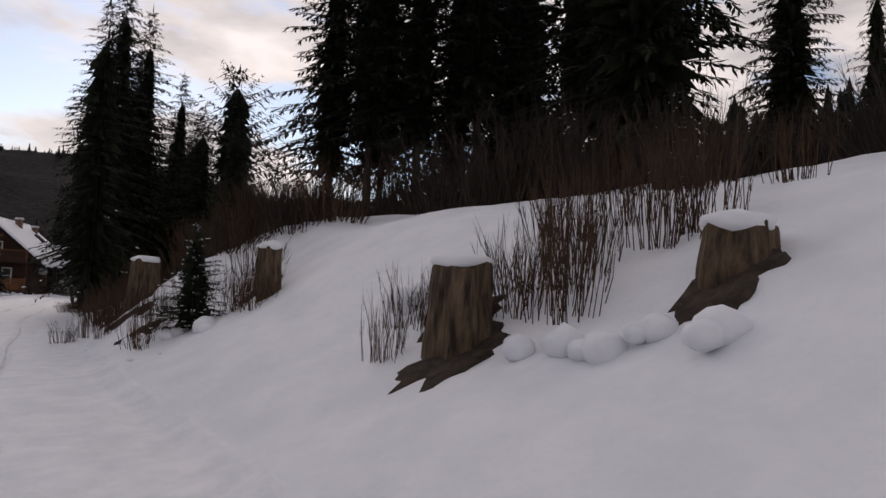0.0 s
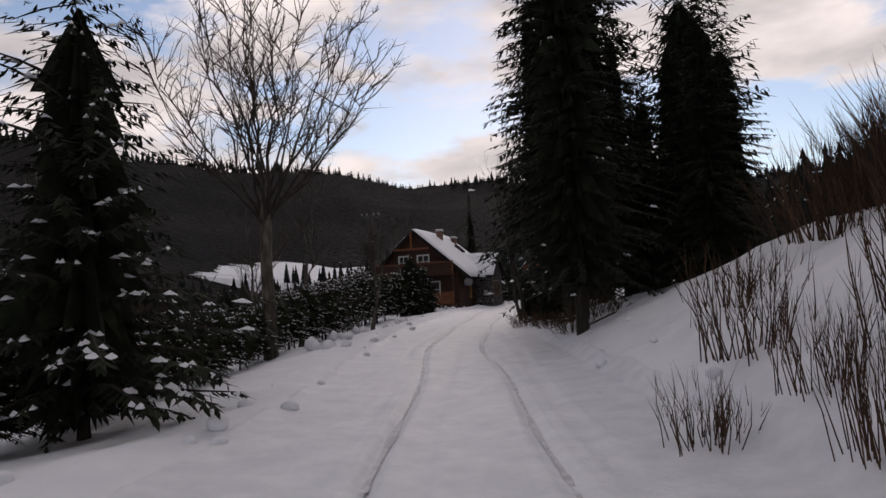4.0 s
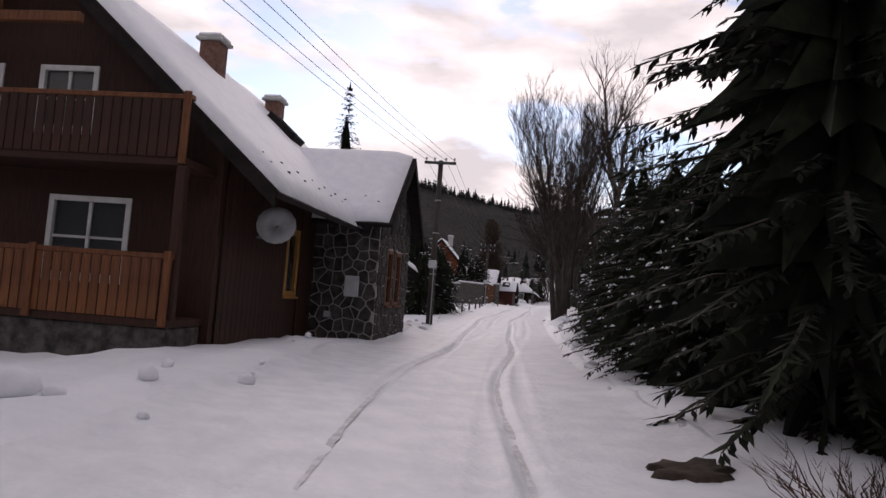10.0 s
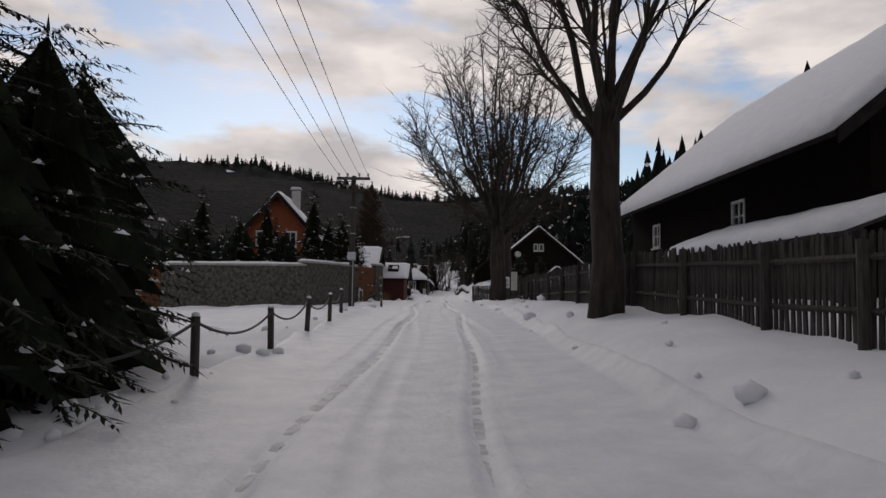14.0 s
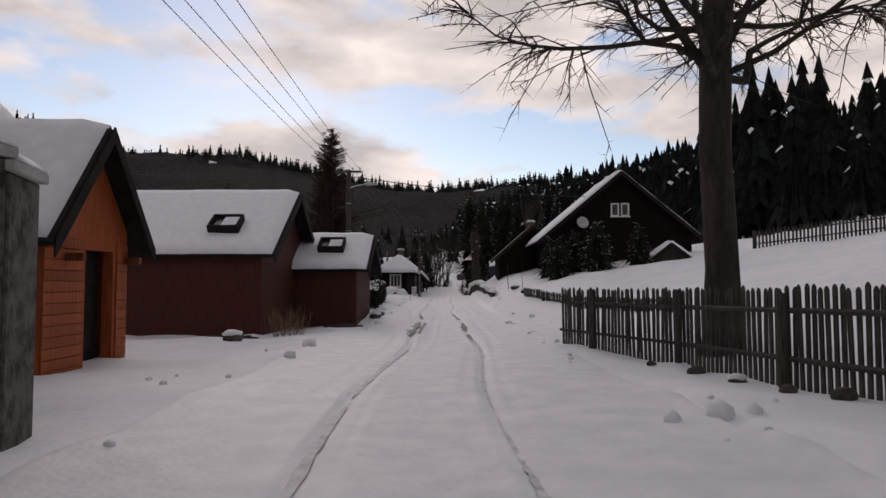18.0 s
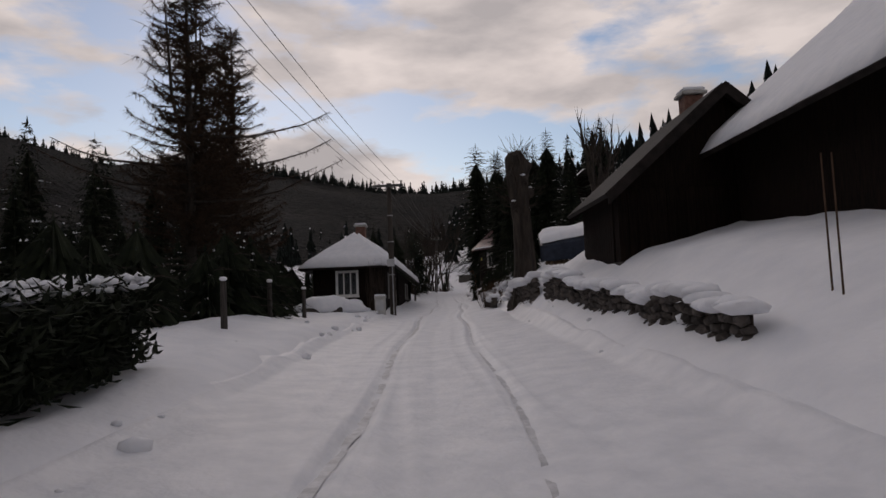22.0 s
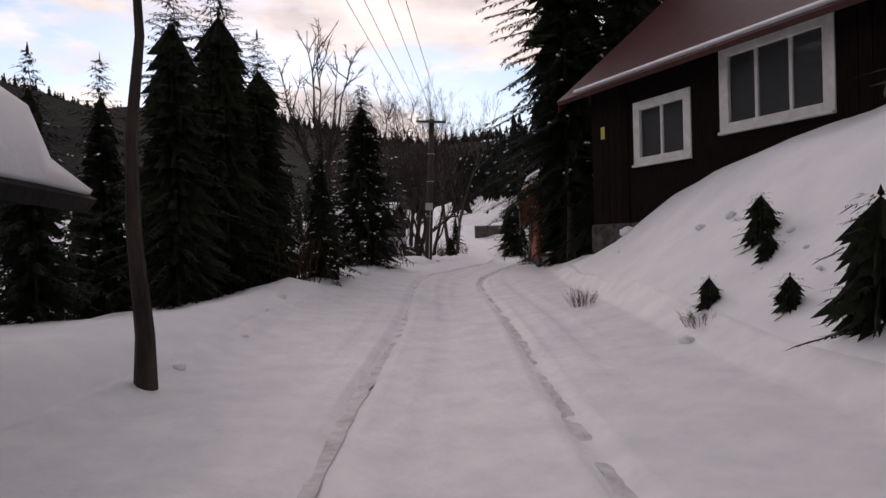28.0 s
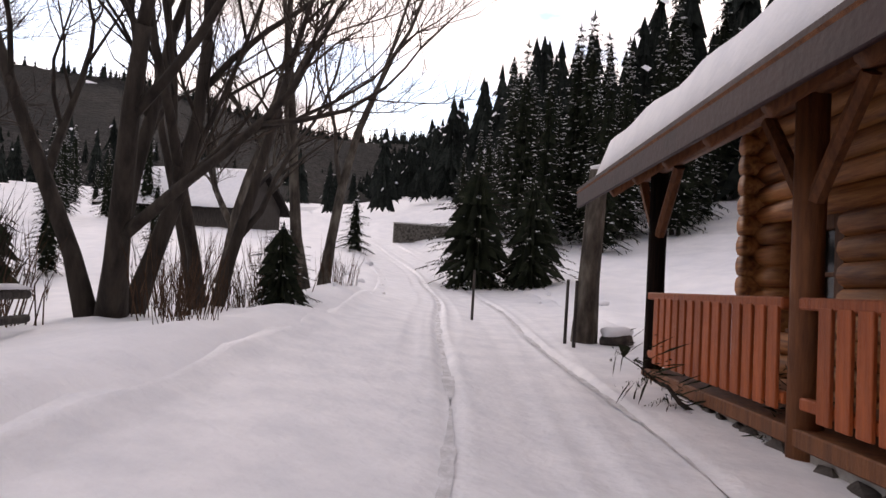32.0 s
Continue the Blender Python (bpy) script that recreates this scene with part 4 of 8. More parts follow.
def window(parent, m, x0, x1, z0, z1, frame_mat=None, cols=2, rows=1, trim=0.09, back=None, sill=True, proud=0.03):
    """A window in an opening of a wall: casing, bars, pane, what hangs behind it and a sill."""
    fm = frame_mat or WHITEPAINT
    bm = bmesh.new()
    t = trim
    for a in ((x0 - t * 0.6, x0 + t * 0.5, z0 - t * 0.6, z1 + t * 0.6), (x1 - t * 0.5, x1 + t * 0.6, z0 - t * 0.6, z1 + t * 0.6), (x0 + t * 0.5, x1 - t * 0.5, z1 - t * 0.5, z1 + t * 0.6), (x0 + t * 0.5, x1 - t * 0.5, z0 - t * 0.6, z0 + t * 0.5)):
        box(bm, a[0], a[1], -proud, 0.09, a[2], a[3], 0.008)
    bmesh.ops.transform(bm, matrix=m, verts=bm.verts[:])
    win = part("window", bm, fm, parent)
    for k in range(1, cols):
        x = x0 + (x1 - x0) * k / cols
        boxpart("glazing_bar", x - 0.03, x + 0.03, 0.0, 0.06, z0 + t * 0.5, z1 - t * 0.5, fm, win, 0.005, m=m)
    for k in range(1, rows):
        z = z0 + (z1 - z0) * k / rows
        boxpart("glazing_bar", x0 + t * 0.5, x1 - t * 0.5, 0.006, 0.05, z - 0.022, z + 0.022, fm, win, 0.005, m=m)
    g = boxpart("pane", x0 + 0.02, x1 - 0.02, 0.035, 0.045, z0 + 0.02, z1 - 0.02, GLASS, win, 0, m=m)
    g.visible_shadow = False
    # without a curtain, a near-black sheet paints the room's darkness behind the pane
    boxpart("curtain" if back is CURTAIN else "dark_room", x0 - 0.02, x1 + 0.02, 0.16, 0.175, z0 - 0.02, z1 + 0.02, back or DARKROOM, win, 0, m=m)
    if sill:
        boxpart("sill", x0 - 0.1, x1 + 0.1, -0.09, 0.03, z0 - 0.1, z0 - 0.055, fm, win, 0.008, m=m)
    return win


def boards(name, parent, m, x0, x1, z0, z1, width, mat, vertical=True, depth=0.025, y=0.0, gap=0.012, tops=None, skip=()):
    """Separate boards that share one mesh, nailed on a wall's outside."""
    L = (z1 - z0) if vertical else (x1 - x0)
    bm = bmesh.new()
    if vertical:
        box(bm, 0, width - gap, y - depth, y, 0, L, 0.005)
    else:
        box(bm, 0, L, y - depth, y, 0, width - gap, 0.005)
    first = part(name, bm, mat, parent)
    n = int(((x1 - x0) if vertical else (z1 - z0)) / width)
    for k in range(n):
        mm = m @ (Matrix.Translation((x0 + k * width, 0, z0)) if vertical else Matrix.Translation((x0, 0, z0 + k * width)))
        ob = first if k == 0 else first.copy()
        if k:
            scene.collection.objects.link(ob)
        ob.matrix_basis = mm


def roof_plane(name, parent, a, b, c, d, thick, mat, label="", lumps=0.0, seed=0, nx=24, ny=10, edge=0.06, smooth=True):
    """A slab over the four corners a, b (eave) and c, d (ridge), a below d; lumps make it a snow blanket with a soft wavy lip."""
    rnd = random.Random(seed)
    a, b, c, d = (Vector(p) for p in (a, b, c, d))
    up = (b - a).cross(d - a).normalized()
    if up.z < 0:
        up = -up
    V, F = [], []
    for lay in (1, 0):
        for i in range(nx + 1):
            for j in range(ny + 1):
                u, v = i / nx, j / ny
                p = a.lerp(b, u).lerp(d.lerp(c, u), v)
                if lumps:
                    e = min(1.0, min(u * (b - a).length, (1 - u) * (b - a).length, v * (d - a).length) / 0.22)
                    hgt = thick * (math.sqrt(max(0.0, e * (2 - e))) * 0.85 + 0.15) + lumps * noise.noise(p * 1.3 + Vector((seed, 0, 0))) * e
                    if v == 0:
                        p = p + (a - d).normalized() * (0.05 * noise.noise(p * 3.1) + 0.03)
                else:
                    hgt = thick
                V.append(p + up * (hgt if lay else 0))
    N = (nx + 1) * (ny + 1)
    idx = lambda i, j: i * (ny + 1) + j
    for i in range(nx):
        for j in range(ny):
            q = (idx(i, j), idx(i + 1, j), idx(i + 1, j + 1), idx(i, j + 1))
            F.append(q)
            F.append(tuple(N + k for k in q[::-1]))
    ring = [idx(i, 0) for i in range(nx)] + [idx(nx, j) for j in range(ny)] + [idx(i, ny) for i in range(nx, 0, -1)] + [idx(0, j) for j in range(ny, 0, -1)]
    for k in range(len(ring)):
        p, q = ring[k], ring[(k + 1) % len(ring)]
        F.append((q, p, N + p, N + q))
    ob = raw(name, V, F, mat, parent, label, smooth=smooth and bool(lumps))
    bm = bmesh.new()
    bm.from_mesh(ob.data)
    bmesh.ops.recalc_face_normals(bm, faces=bm.faces[:])
    bm.to_mesh(ob.data)
    bm.free()
    return ob


def gable_house(name, m, w, l, h, rise, wall_mat, label, over=(0.6, 0.6), holes=None, snow=0.16, base_mat=None, roof_mat=None, peak=0.5, gable_mat=None, drop=1.2, lumps=0.05, bare_side=None, snow_label="deep snow lying on the roof"):
    """Front gable in the plane y=0 facing -y, x across from 0 to w, ridge along y. holes: wall name -> openings."""
    holes = holes or {}
    ob = thing(name, m, label, "house")
    t = 0.18
    mf = Matrix.Identity(4)
    wall_part("front_wall", w, h, wall_mat, ob, mf, holes.get("front", ()), rise, t, peak)
    wall_part("rear_wall", w, h, wall_mat, ob, pose(w, l, 0, 0, 0, 180), holes.get("rear", ()), rise, t, 1 - peak)
    wall_part("side_wall", l - 2 * t, h, wall_mat, ob, pose(w, t, 0, 0, 0, 90), holes.get("right", ()), 0, t)
    wall_part("side_wall", l - 2 * t, h, wall_mat, ob, pose(0, l - t, 0, 0, 0, -90), holes.get("left", ()), 0, t)
    boxpart("plinth", -0.04, w + 0.04, -0.04, l + 0.04, -drop, 0.0, base_mat or STONE, ob)
    px = w * peak
    oy, ox = over
    for side in (0, 1):
        run = px if side == 0 else w - px
        sl = rise / run
        ex = -ox if side == 0 else w + ox
        ez = h - ox * sl
        ys = (-oy, l + oy)
        a, b = ((ex, ys[0], ez), (ex, ys[1], ez))
        c, d = ((px, ys[1], h + rise), (px, ys[0], h + rise))
        roof_plane("roof", ob, a, b, c, d, 0.1, roof_mat or ROOFDARK, nx=1, ny=1)
        if snow and bare_side != side:
            lift = Vector((0, 0, 0.115))
            q = [Vector(p) + lift for p in (a, b, c, d)]
            q[0].y += 0.06; q[3].y += 0.06; q[1].y -= 0.06; q[2].y -= 0.06
            roof_plane("roof_snow", ob, *q, snow, SNOW_CAP, snow_label, lumps, seed=len(name) + side, nx=max(10, int(l * 3)), ny=14)
        # verge boards
        for y in ys:
            bm = bmesh.new()
            d0, d1 = Vector((ex, y, ez - 0.16)), Vector((px, y, h + rise - 0.16))
            s = 0.03 if y > 0 else -0.03
            f = [bm.verts.new(p) for p in (d0, d1, d1 + Vector((0, 0, 0.26)), d0 + Vector((0, 0, 0.26)))]
            bm.faces.new(f)
            r = bmesh.ops.extrude_face_region(bm, geom=bm.faces[:])
            bmesh.ops.translate(bm, verts=[v for v in r["geom"] if isinstance(v, bmesh.types.BMVert)], vec=(0, s, 0))
            bmesh.ops.recalc_face_normals(bm, faces=bm.faces[:])
            part("verge_board", bm, roof_mat or ROOFDARK, ob)
    return ob


def chimney(parent, x, y, z0, z1, s=0.5, mat=None, cap=True):
    c = boxpart("chimney", x - s / 2, x + s / 2, y - s / 2, y + s / 2, z0, z1, mat or CHIMNEY, parent, 0.02)
    if cap:
        boxpart("chimney_cap", x - s * 0.68, x + s * 0.68, y - s * 0.68, y + s * 0.68, z1 + 0.002, z1 + 0.09, CONCRETE, c, 0.02)
        boxpart("cap_snow", x - s * 0.6, x + s * 0.6, y - s * 0.6, y + s * 0.6, z1 + 0.092, z1 + 0.19, SNOW_CAP, c, 0.04)
    return c


def skylight(parent, m, w, h):
    f = bmesh.new()
    for a in ((0, 0.07, 0, h), (w - 0.07, w, 0, h), (0.07, w - 0.07, 0, 0.07), (0.07, w - 0.07, h - 0.07, h)):
        box(f, a[0], a[1], a[2], a[3], 0, 0.34, 0.008)
    bmesh.ops.transform(f, matrix=m, verts=f.verts[:])
    s = part("skylight", f, ROOFDARK, parent)
    boxpart("pane", 0.07, w - 0.07, 0.07, h - 0.07, 0.22, 0.24, GLASS, s, 0, m=m)
    boxpart("snow_patch", 0.09, w - 0.09, 0.09, h * 0.6, 0.245, 0.29, SNOW_CAP, s, 0.015, m=m)
    return s


def pole(x, y, top, r=0.13, lean=(0, 0), arms=1, label="tarred wooden power pole with insulators", lamp=None, box_h=None, turn=0, z=None):
    g = ground(x, y) if z is None else z
    ob = thing("power_pole", pose(x, y, g, lean[0], lean[1], turn), label, "pole", "power poles")
    H = top - g
    v, f = tube([(0, 0, -0.4), (0, 0, H * 0.5), (0, 0, H)], [r, r * 0.86, r * 0.72], 12)
    raw("shaft", v, f, POLEWOOD, ob, smooth=True)
    for z in (H * 0.3, H * 0.55, H * 0.75):
        v, f = tube([(0, 0, z), (0, 0, z + 0.03)], [r * 0.97, r * 0.97], 12)
        raw("band", v, f, METAL, ob)
    for k in range(arms):
        z = H - 0.12 - 0.45 * k
        arm = boxpart("crossarm", -0.62, 0.62, -r - 0.09, -r + 0.01, z - 0.05, z + 0.05, POLEWOOD if k else DARKMETAL, ob, 0.01)
        for x2 in (-0.55, -0.22, 0.22, 0.55):
            v, f = tube([(x2, -r - 0.04, z + 0.052), (x2, -r - 0.04, z + 0.10), (x2, -r - 0.04, z + 0.13), (x2, -r - 0.04, z + 0.2)], [0.015, 0.02, 0.05, 0.035], 8)
            raw("insulator", v, f, PORCELAIN, arm)
    if lamp:
        v, f = tube([(0, 0, H - 0.9), (0.35, -0.15, H - 0.78), (0.95, -0.4, H - 0.74)], [0.03, 0.028, 0.025], 8)
        arm = raw("lamp_arm", v, f, METAL, ob)
        bm = bmesh.new()
        box(bm, -0.32, 0.3, -0.11, 0.11, -0.07, 0.05, 0.04)
        bmesh.ops.transform(bm, matrix=pose(1.15, -0.48, H - 0.74, 0, 0, -23), verts=bm.verts[:])
        part("lamp_head", bm, METAL, arm)
    if box_h:
        b = boxpart("cable_box", -0.15, 0.15, -r - 0.14, -r + 0.01, box_h, box_h + 0.3, BOXGREY, ob, 0.02)
        v, f = tube([(0.05, -r - 0.02, 0.0), (0.05, -r - 0.02, box_h - 0.003)], [0.025, 0.025], 6)
        raw("conduit", v, f, METAL, ob)
    return ob


def cable(name, pts, r, label, sag=0.0, n=14, kind=""):
    """A hanging wire from point to point."""
    out = []
    for a, b in zip(pts, pts[1:]):
        a, b = Vector(a), Vector(b)
        for k in range(n):
            u = k / n
            out.append(a.lerp(b, u) - Vector((0, 0, 4 * sag * u * (1 - u))))
    out.append(Vector(pts[-1]))
    v, f = tube(out, [r] * len(out), 5)
    return tagged(raw(name, v, f, CABLE), label, "wire", "overhead wires" if r < 0.02 and "wire" in name else "")


def lump(V, F, c, r, seed, squash=0.6, sub=2):
    bm = bmesh.new()
    bmesh.ops.create_icosphere(bm, subdivisions=sub, radius=1)
    o = len(V)
    for v in bm.verts:
        p = v.co.copy()
        k = 1 + 0.28 * noise.noise(p * 1.6 + Vector((seed * 1.7, 0, 0))) + 0.1 * noise.noise(p * 4 + Vector((0, seed, 0)))
        V.append(Vector(c) + Vector((p.x * r[0], p.y * r[1], p.z * r[2])) * k)
    bm.verts.index_update()
    F.extend(tuple(o + v.index for v in f.verts) for f in bm.faces)
    bm.free()


def boulder(x, y, r, seed, label="grey boulder under a cap of snow", cap=True, z=None, mat=None):
    g = ground(x, y) if z is None else z
    ob = thing("boulder", pose(x, y, g), label, "boulder", "boulders on the bank")
    V, F = [], []
    lump(V, F, (0, 0, r * 0.25), (r, r * 0.8, r * 0.62), seed)
    raw("rock", V, F, mat or RUBBLE, ob, smooth=True)
    if cap:
        V, F = [], []
        lump(V, F, (0, 0, r * 0.66), (r * 0.95, r * 0.78, r * 0.38), seed + 9)
        raw("snow_cap", V, F, SNOW_CAP, ob, smooth=True)
    return ob


def stump(x, y, z, h, r, seed, label="old grey tree stump with a snow cap"):
    rnd = random.Random(seed)
    ob = thing("tree_stump", pose(x, y, z), label, "stump", "tree stumps")
    n = 20
    V, F = [], []
    ph = [rnd.uniform(0, 6.28) for _ in range(4)]
    levels = [(-0.5, 1.2), (-0.1, 1.18), (0.12 * h, 1.12), (0.35 * h, 1.06), (0.7 * h, 1.0), (0.97 * h, 0.97), (h, 0.9)]
    for zz, k in levels:
        for j in range(n):
            q = 6.283 * j / n
            flut = 1 + 0.09 * k * math.sin(5 * q + ph[0]) + 0.05 * math.sin(9 * q + ph[1]) + 0.03 * rnd.uniform(-1, 1)
            V.append((r * k * flut * math.cos(q), r * k * flut * math.sin(q), zz + (0.05 * math.sin(3 * q + ph[2]) if zz >= h * 0.9 else 0)))
    for k in range(len(levels) - 1):
        for j in range(n):
            F.append((k * n + j, k * n + (j + 1) % n, (k + 1) * n + (j + 1) % n, (k + 1) * n + j))
    F.append(tuple((len(levels) - 1) * n + j for j in range(n)))
    raw("trunk", V, F, STUMPWOOD, ob)
    V, F = [], []
    lump(V, F, (0, 0, h + 0.03), (r * 1.05, r * 1.05, 0.11), seed)
    raw("snow_cap", V, F, SNOW_CAP, ob, smooth=True)
    return ob


def soil_hollow(x, y, r, seed, label="bare dark soil and roots in a thawed hollow"):
    V, F = [], []
    rnd = random.Random(seed)
    n = 26
    V.append((x, y, ground(x, y) + 0.03))
    for ring in (0.45, 0.8, 1.0):
        for j in range(n):
            q = 6.283 * j / n
            rr = r * ring * (1 + 0.6 * noise.noise((math.cos(q) * 2.2, math.sin(q) * 2.2, seed)) + 0.16 * rnd.uniform(-1, 1))
            px, py = x + rr * math.cos(q), y + rr * math.sin(q) * 0.75
            V.append((px, py, ground(px, py) + (0.045 if ring < 1 else -0.06)))
    for j in range(n):
        F.append((0, 1 + j, 1 + (j + 1) % n))
        for k in range(2):
            a, b = 1 + k * n, 1 + (k + 1) * n
            F.append((a + j, b + j, b + (j + 1) % n, a + (j + 1) % n))
    return tagged(raw("bare_soil", V, F, SOIL, smooth=True), label, "soil", "bare soil patches")


SHRUBS = {}


def shrub(x, y, h, r, seed, label="clump of bare brown shrub stems in snow", n=46, mat=None, spread=0.35, group="bare shrubs", fork=2, z=None, turn=None):
    """Many thin upright stems that fork."""
    rnd = random.Random(seed)
    key = (n, mat, spread, fork)
    m = pose(x, y, (ground(x, y) if z is None else z) - 0.03, 0, 0, rnd.uniform(0, 360) if turn is None else turn) @ Matrix.Diagonal((r, r, h, 1))
    if key in SHRUBS:
        ob = copy_thing(SHRUBS[key], m)
        ob.matrix_basis = m
        ob["label"] = label
        return ob
    V, F = [], []
    for _ in range(n):
        q, rr = rnd.uniform(0, 6.283), rnd.random() ** 0.6
        p = Vector((rr * math.cos(q) * 0.75, rr * math.sin(q) * 0.75, 0))
        d = Vector((math.cos(q) * spread * rnd.uniform(0, 1.3), math.sin(q) * spread * rnd.uniform(0, 1.3), 1))
        L = rnd.uniform(0.5, 1.0)
        e = p + d * L + Vector((rnd.uniform(-0.16, 0.16), rnd.uniform(-0.16, 0.16), 0))
        mid = p + d * L * 0.5 + Vector((rnd.uniform(-0.12, 0.12), rnd.uniform(-0.12, 0.12), 0))
        add_tube(V, F, [p, mid], [0.012, 0.009], 3, 0, False)
        spike(V, F, mid, e, 0.009)
        for _ in range(fork * 2):
            u = rnd.uniform(0.3, 0.85)
            b = p + d * L * u
            e = b + (d + Vector((rnd.uniform(-0.6, 0.6), rnd.uniform(-0.6, 0.6), 0.1))) * L * rnd.uniform(0.15, 0.35)
            spike(V, F, b, e, 0.006)
    ob = raw("shrub", V, F, mat or SHRUB)
    ob.matrix_basis = m
    tagged(ob, label, "shrub", group)
    SHRUBS[key] = ob
    return ob

rnd = random.Random(11)
RD = (0.42, 0.907)           # the lane's usual direction


def polyline(pts, step, jit=0.0, r=rnd):
    out = []
    left = 0.0
    for (ax, ay), (bx, by) in zip(pts, pts[1:]):
        L = math.hypot(bx - ax, by - ay)
        s = left
        while s < L:
            u = s / L
            out.append((ax + (bx - ax) * u + r.uniform(-jit, jit), ay + (by - ay) * u + r.uniform(-jit, jit)))
            s += step
        left = s - L
    return out


# ---- bank with stumps, where the drive begins ----
for x, y, top, h, r, k in ((2.95, -18.55, 2.3, 0.95, 0.29, 1), (3.75, -20.95, 2.6, 0.75, 0.28, 2), (2.75, -6.45, 3.15, 1.0, 0.33, 3), (3.9, -11.3, 2.75, 0.9, 0.22, 5), (3.5, -12.4, 2.7, 0.5, 0.18, 6)):
    b = ground(x, y) - 0.05
    stump(x, y, b, min(0.95, max(0.35, top - b)), r, k, "weathered brown tree stump with a snow cap, rooted in the bank")
for x, y, r, k in ((2.75, -18.75, 0.62, 1), (3.3, -18.2, 0.5, 9), (3.5, -21.0, 0.5, 2), (3.7, -11.4, 0.45, 3), (2.4, -6.8, 0.6, 4), (2.2, -7.9, 0.5, 5), (2.1, -9.4, 0.4, 6), (2.6, -10.3, 0.35, 7)):
    soil_hollow(x, y, r, k)
for x, y, h, r in ((2.5, -17.9, 0.75, 0.3), (3.1, -17.6, 0.8, 0.5), (3.7, -18.6, 0.9, 0.5), (3.8, -19.3, 1.25, 0.55), (4.3, -19.9, 1.3, 0.5), (4.9, -19.1, 1.2, 0.5), (4.7, -18.2, 1.0, 0.6), (5.9, -20.4, 0.9, 0.45),
                   (2.4, -5.7, 1.1, 0.6), (1.9, -7.4, 1.0, 0.6), (2.3, -8.3, 0.9, 0.5), (1.6, -8.2, 0.85, 0.4), (3.4, -8.6, 0.9, 0.7), (3.3, -4.8, 1.2, 0.6), (3.1, -11.9, 0.9, 0.5), (1.8, -10.9, 0.8, 0.5), (2.6, -9.3, 0.8, 0.5),
                   (1.4, -4.4, 0.7, 0.5), (4.2, -10.0, 1.1, 0.8), (4.5, -6.5, 1.3, 0.9), (5.0, -3.5, 1.3, 0.9), (3.6, -1.2, 1.0, 0.8), (3.3, -19.6, 1.2, 0.5), (4.2, -18.9, 1.3, 0.55), (4.5, -20.2, 1.2, 0.5), (3.4, -18.9, 0.9, 0.5), (3.0, -18.2, 0.8, 0.3), (5.9, -19.3, 1.0, 0.5), (2.5, -3.3, 1.1, 0.7), (2.9, -5.2, 1.3, 0.6), (2.1, -5.0, 0.9, 0.5), (3.2, -12.6, 0.9, 0.5), (3.5, -11.2, 1.0, 0.5), (2.3, -9.8, 0.9, 0.4), (2.0, -6.6, 1.2, 0.5), (1.7, -6.0, 1.0, 0.4)):
    shrub(x, y, h, r, int(x * 91 + y * 37), "clump of bare reddish-brown shrub stems in the snow")
# brown undergrowth along the crest, in front of the wood
for k in range(46):
    y = -20 + 24 * k / 45 + rnd.uniform(-0.3, 0.3)
    d = rnd.uniform(8.5, 14)
    shrub(float(np.interp(y, LINE[:, 1], LINE[:, 0])) + d + 0.12 * max(0, -8 - y) * d / 8, y, rnd.uniform(1.3, 2.6), rnd.uniform(0.9, 1.6), k, "thicket of dark brown undergrowth below the wood", 60, TWIGS, 0.8, "undergrowth", 3)
for k in range(32):
    y = -9 + 11 * k / 31 + rnd.uniform(-0.3, 0.3)
    shrub(float(np.interp(y, LINE[:, 1], LINE[:, 0])) + rnd.uniform(5.4, 8.6), y, rnd.uniform(0.9, 1.9), rnd.uniform(0.6, 1.1), k, "thicket of dark brown undergrowth below the wood", 60, TWIGS if k % 3 else None, 0.8, "undergrowth", 3)
for k, (x, y, r) in enumerate(((2.75, -19.6, 0.16), (2.85, -20.0, 0.2), (2.8, -20.45, 0.2), (2.95, -20.8, 0.16), (2.75, -21.4, 0.2), (2.3, -11.0, 0.2), (2.5, -12.1, 0.24), (2.0, -9.9, 0.18), (4.0, -17.6, 0.34), (3.4, -17.0, 0.3))):
    V, F = [], []
    lump(V, F, (0, 0, 0.05), (r, r * 0.85, r * 0.75), 60 + k)
    lump(V, F, (r * 0.9, r * 0.3, 0.02), (r * 0.6, r * 0.6, r * 0.5), 80 + k)
    ob = raw("snow_cushion", V, F, SNOW_CAP, smooth=True)
    ob.matrix_basis = pose(x, y, ground(x, y), 0, 0, 40 * k)
    tagged(ob, "round cushion of snow over a buried root", "snow", "snow heaps", "stuff")
conifer("fir", 2.6, -11.0, 0.33, 30, label="small spruce bowed by snow on the bank", group="small spruces")
conifer("fir", -5.0, -0.6, 1.0, 20, label="snow-laden young spruce beside the hedge")
conifer("lane", 3.35, 5.2, 1.0, 40, label="tall dense spruce at the edge of the lane")
for x, y, s, t, kind in ((10.2, -1.2, 0.9, 40, "bare"), (10.7, -3.2, 1.05, 10, "bare"), (13.2, -6.2, 1.1, 90, "bare"), (12.4, -13.6, 0.98, 130, "tall"), (14.8, -9.5, 1.0, 220, "bare"), (12.6, -1.0, 1.0, 300, "bare"), (17.2, -4.0, 1.0, 20, "tall"),
                         (21, -13.2, 0.62, 60, "tall"), (24.5, -15.3, 0.45, 160, "tall"), (30, -15.5, 0.4, 260, "tall"), (19, -16.5, 0.5, 60, "thin"), (9.4, -16.6, 0.33, 60, "young"), (14.3, 21.5, 1.45, 0, "pine"), (11.8, -4.6, 0.9, 70, "bare"), (15.5, -2.0, 0.9, 200, "bare")):
    conifer(kind, x, y, s, t)
